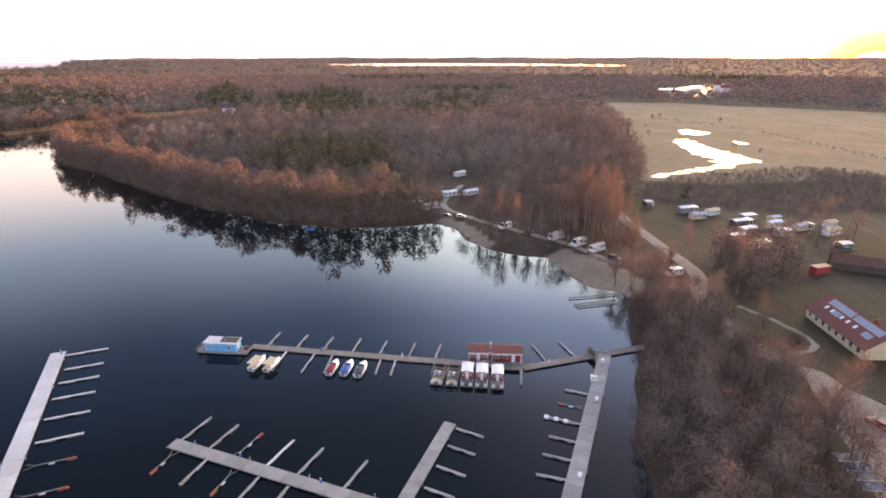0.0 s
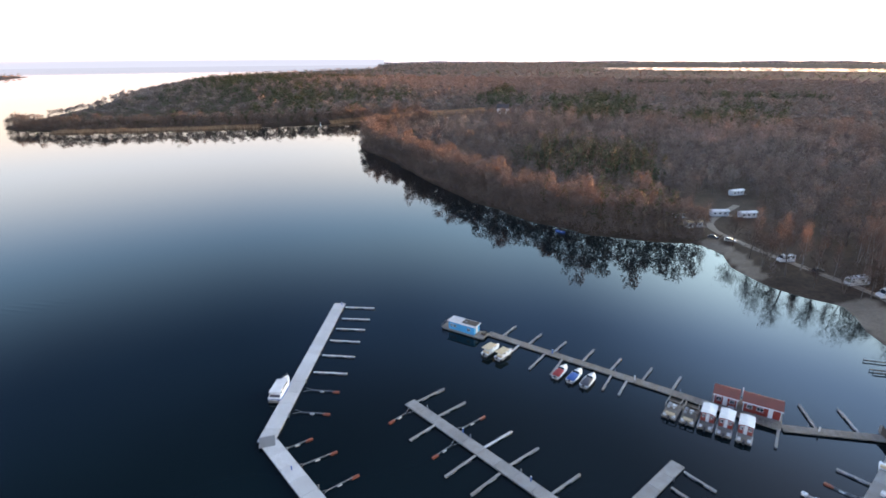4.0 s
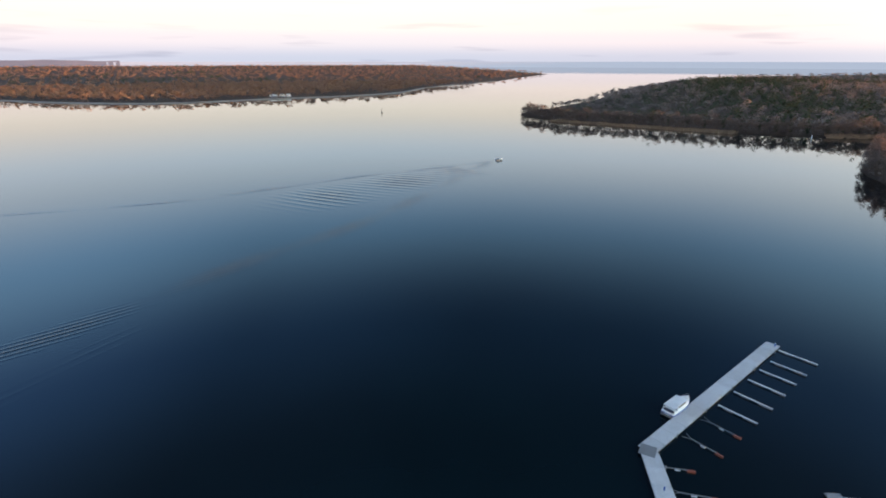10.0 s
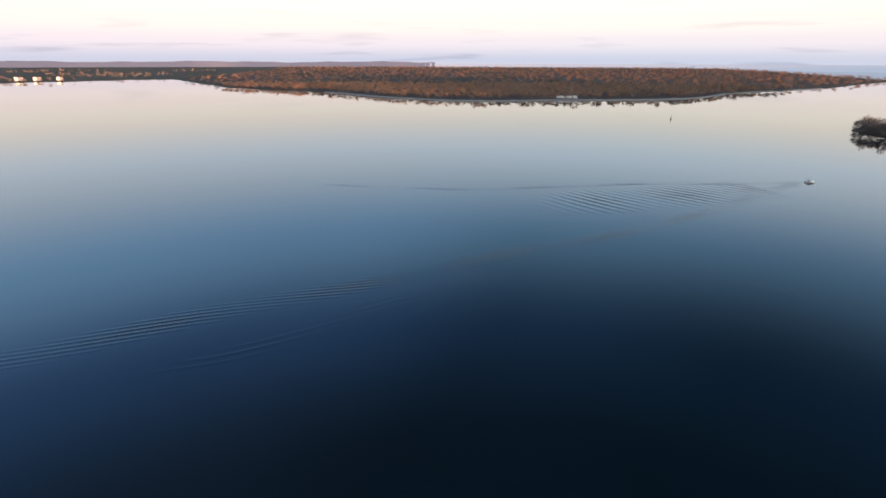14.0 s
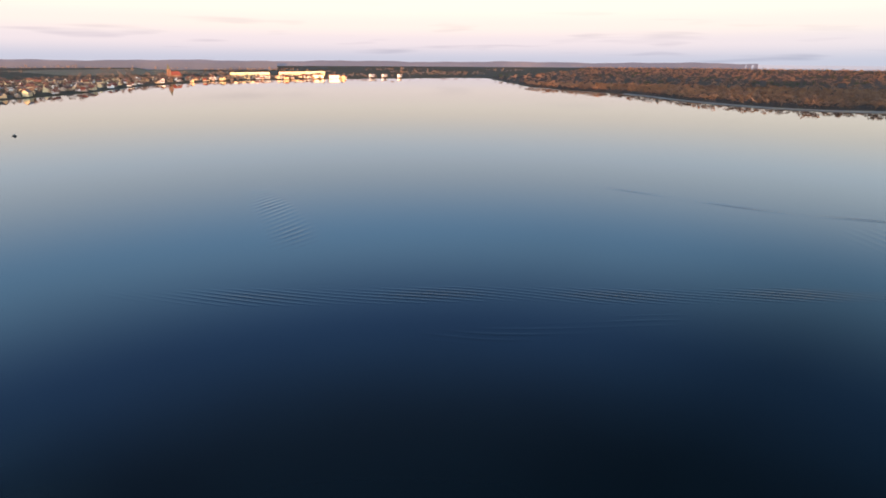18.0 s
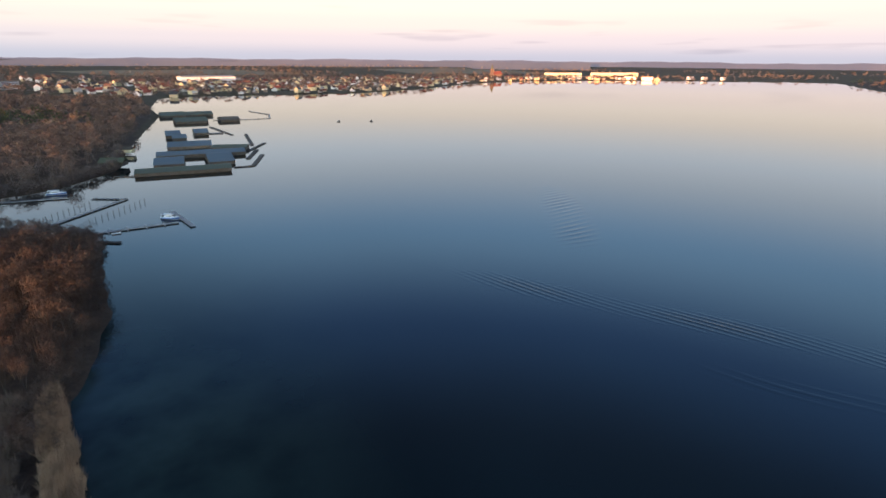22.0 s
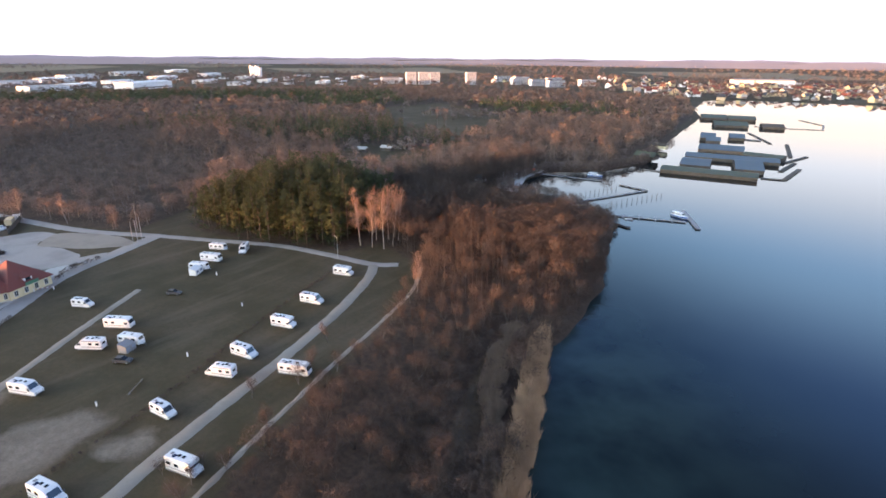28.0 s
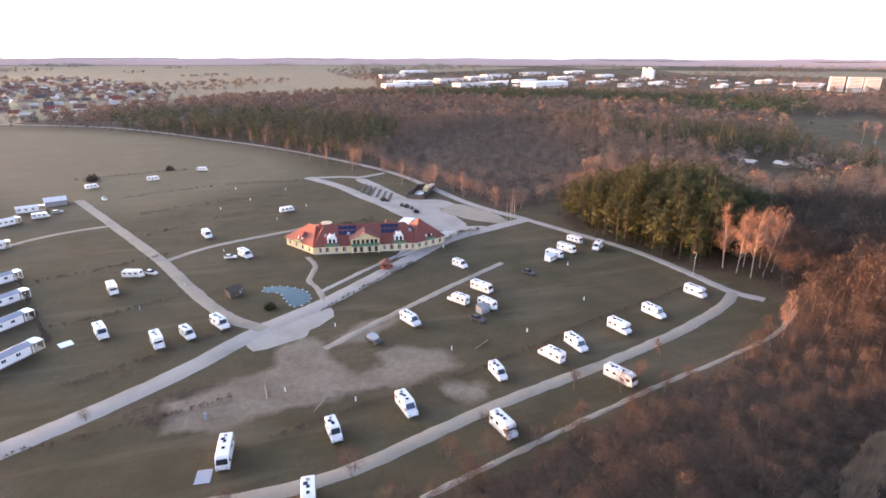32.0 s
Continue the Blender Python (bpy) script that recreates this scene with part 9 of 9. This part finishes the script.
church = empty("church", pose(-839, -1990, LAND_Z, 0, 0, 10))
part("nave", boxes((-22, 12, -9, 9, 0, 15)), M["brick"], church, "brick nave")
part("nave_roof", gable_roof(34, 18, 11, 0.5, 0.4), M["redtile"], church).location = (-22, 0, 15)
part("tower", boxes((12, 22, -5, 5, 0, 34)), M["brick"], church, "square brick tower")
bm = bmesh.new()
tube(bm, (17, 0, 34), (17, 0, 50), 5.6, 0.3, 8)
part("spire", bm, M["roofgreen"], church)
tagged(church, "brick church with a square tower and pointed spire", "church")
# two small boats and a buoy out on the lake
for x, y in ((-81, -652), (-118, -646)):
    d = empty("fishing_boat", pose(x, y, 0.05, 0, 0, 30))
    part("hull", hull(bmesh.new(), 4.6, 1.6, 0.6, 0.5), M["darkgrey"], d, "", True)
    part("wheelhouse", boxes((1.2, 2.4, -0.5, 0.5, 0.5, 1.6), bevel=0.05), M["darkgrey"], d)
    tagged(d, "small dark fishing boat far out on the lake", "boat", "fishing boats")
d = empty("buoy", pose(-755, 135, 0, 0, 0, 0))
bm = bmesh.new()
tube(bm, (0, 0, -0.5), (0, 0, 0.9), 1.0, 0.9, 10)
part("float", bm, M["darkgrey"], d)
bm = bmesh.new()
tube(bm, (0, 0, 0.9), (0, 0, 5.5), 0.35, 0.2, 8)
part("marker", bm, M["darkgrey"], d)
tagged(d, "dark channel buoy far out on the lake", "buoy")
d = empty("buoy", pose(-390, 470, 0, 0, 0, 0))
bm = bmesh.new()
tube(bm, (0, 0, -0.5), (0, 0, 3.5), 0.45, 0.3, 8)
part("marker", bm, M["white"], d)
tagged(d, "white channel buoy before the reeds", "buoy")

# the motorboat with its wake
mb = empty("speedboat", pose(-368, 148, 0.1, 0, -3, 71))
part("hull", hull(bmesh.new(), 5.2, 1.9, 0.7), M["gel"], mb, "", True)
part("cabin", boxes((1.4, 3.0, -0.6, 0.6, 0.7, 1.4), bevel=0.15), M["darkgrey"], mb)
part("windscreen", boxes((2.95, 3.1, -0.55, 0.55, 0.8, 1.3)), M["glass"], mb)
tagged(mb, "white speedboat drawing a wake across the lake", "boat")


def ripples(name, pts, half, wave, height, angle, label, grow=1.0, fade=0.25, seed=0, step=0.9):
    """A band of small waves on the water along a curve; crests lie at an angle to the curve."""
    c = smooth_line(pts, step)
    d = np.gradient(c, axis=0)
    d /= np.linalg.norm(d, axis=1)[:, None]
    nrm = np.stack((-d[:, 1], d[:, 0]), 1)
    s = np.concatenate(([0], np.cumsum(np.hypot(*np.diff(c, axis=0).T))))
    n = int(2 * half / min(0.7, wave / 6))
    u = np.linspace(-1, 1, n)
    t = s / s[-1]
    w = half * (1 + (grow - 1) * t)
    P = c[:, None, :] + nrm[:, None, :] * (u[None, :, None] * w[:, None, None])
    g_ = np.random.default_rng(seed)
    ph = g_.uniform(0, 6.28, 3)
    across, along = u[None] * w[:, None], s[:, None]
    k = 2 * math.pi / wave
    z = np.sin(k * (across * math.cos(angle) + along * math.sin(angle)) + 0.8 * np.sin(along * 0.05 + ph[0]))
    env = np.clip(1 - np.abs(u), 0, 1)[None] ** 0.6 * np.minimum(1, np.minimum(t / 0.03, (1 - t) / fade))[:, None]
    env = env * (0.7 + 0.3 * np.sin(along * 0.11 + ph[1]))
    Z = -0.004 + height * env * (z * 0.5 + 0.1)
    V = np.concatenate((P, Z[..., None]), -1).reshape(-1, 3)
    m = len(c)
    i, j = np.arange(m - 1)[:, None] * n, np.arange(n - 1)[None]
    F = np.stack((i + j, i + n + j, i + n + j + 1, i + j + 1), -1).reshape(-1, 4)
    return tagged(raw_mesh(name, V, F, M["water"], "stuff", True), label, "wake")


ripples("wake", [(-368, 148), (-340, 121), (-282, 74), (-234, 29), (-196, -18), (-160, -56), (-128, -94), (-92, -129), (-60, -165), (-36, -196)], 5.5, 2.3, 0.20, 0.24, "long band of fine wake ripples on the lake", 1.3, 0.12, 1)
ripples("wake", [(-368, 148), (-352, 100), (-340, 50), (-318, -8), (-304, -45), (-298, -90), (-296, -150)], 2.2, 3.0, 0.34, 0.0, "thin dark wake line behind the speedboat", 1.4, 0.05, 2)
ripples("wake", [(-345, 118), (-318, 72), (-290, 20), (-272, -25)], 24, 6.0, 0.30, 1.15, "slanting wake waves fanning behind the speedboat", 1.1, 0.3, 3)
ripples("wake", [(-155, -280), (-138, -235), (-122, -195), (-106, -168)], 10, 4.5, 0.26, 0.9, "patch of crossing ripples on the lake", 1.2, 0.3, 4)
ripples("wake", [(-205, 42), (-185, 64), (-165, 92)], 6, 2.6, 0.08, 0.7, "faint patch of ripples on the calm lake", 1.0, 0.4, 6)
ripples("wake", [(-92, -94), (-98, -86), (-106, -77), (-120, -66), (-144, -49), (-160, -36)], 5.5, 3.2, 0.06, 0.15, "faint swell beside the wake", 1.2, 0.3, 5)

# the sandy rim of the far shore
c = smooth_line(ISLE[1:8], 12.0)
d = np.gradient(c, axis=0)
d /= np.linalg.norm(d, axis=1)[:, None]
inland = np.stack((-d[:, 1], d[:, 0]), 1)
if inside(LAKE, *(c + inland * 9).T).mean() > 0.5:
    inland = -inland
w_ = 7 + 4 * np.sin(np.arange(len(c)) * 0.31) + g.uniform(-1, 1, len(c))
V = np.vstack((np.column_stack((c - inland * 2, np.full(len(c), -0.1))), np.column_stack((c + inland * w_[:, None], np.full(len(c), 1.7)))))
F = [(i, i + 1, len(c) + i + 1, len(c) + i) for i in range(len(c) - 1)]
tagged(raw_mesh("beach", V, F, M["gravel"], "structure"), "narrow sandy shore below the far woods", "beach")
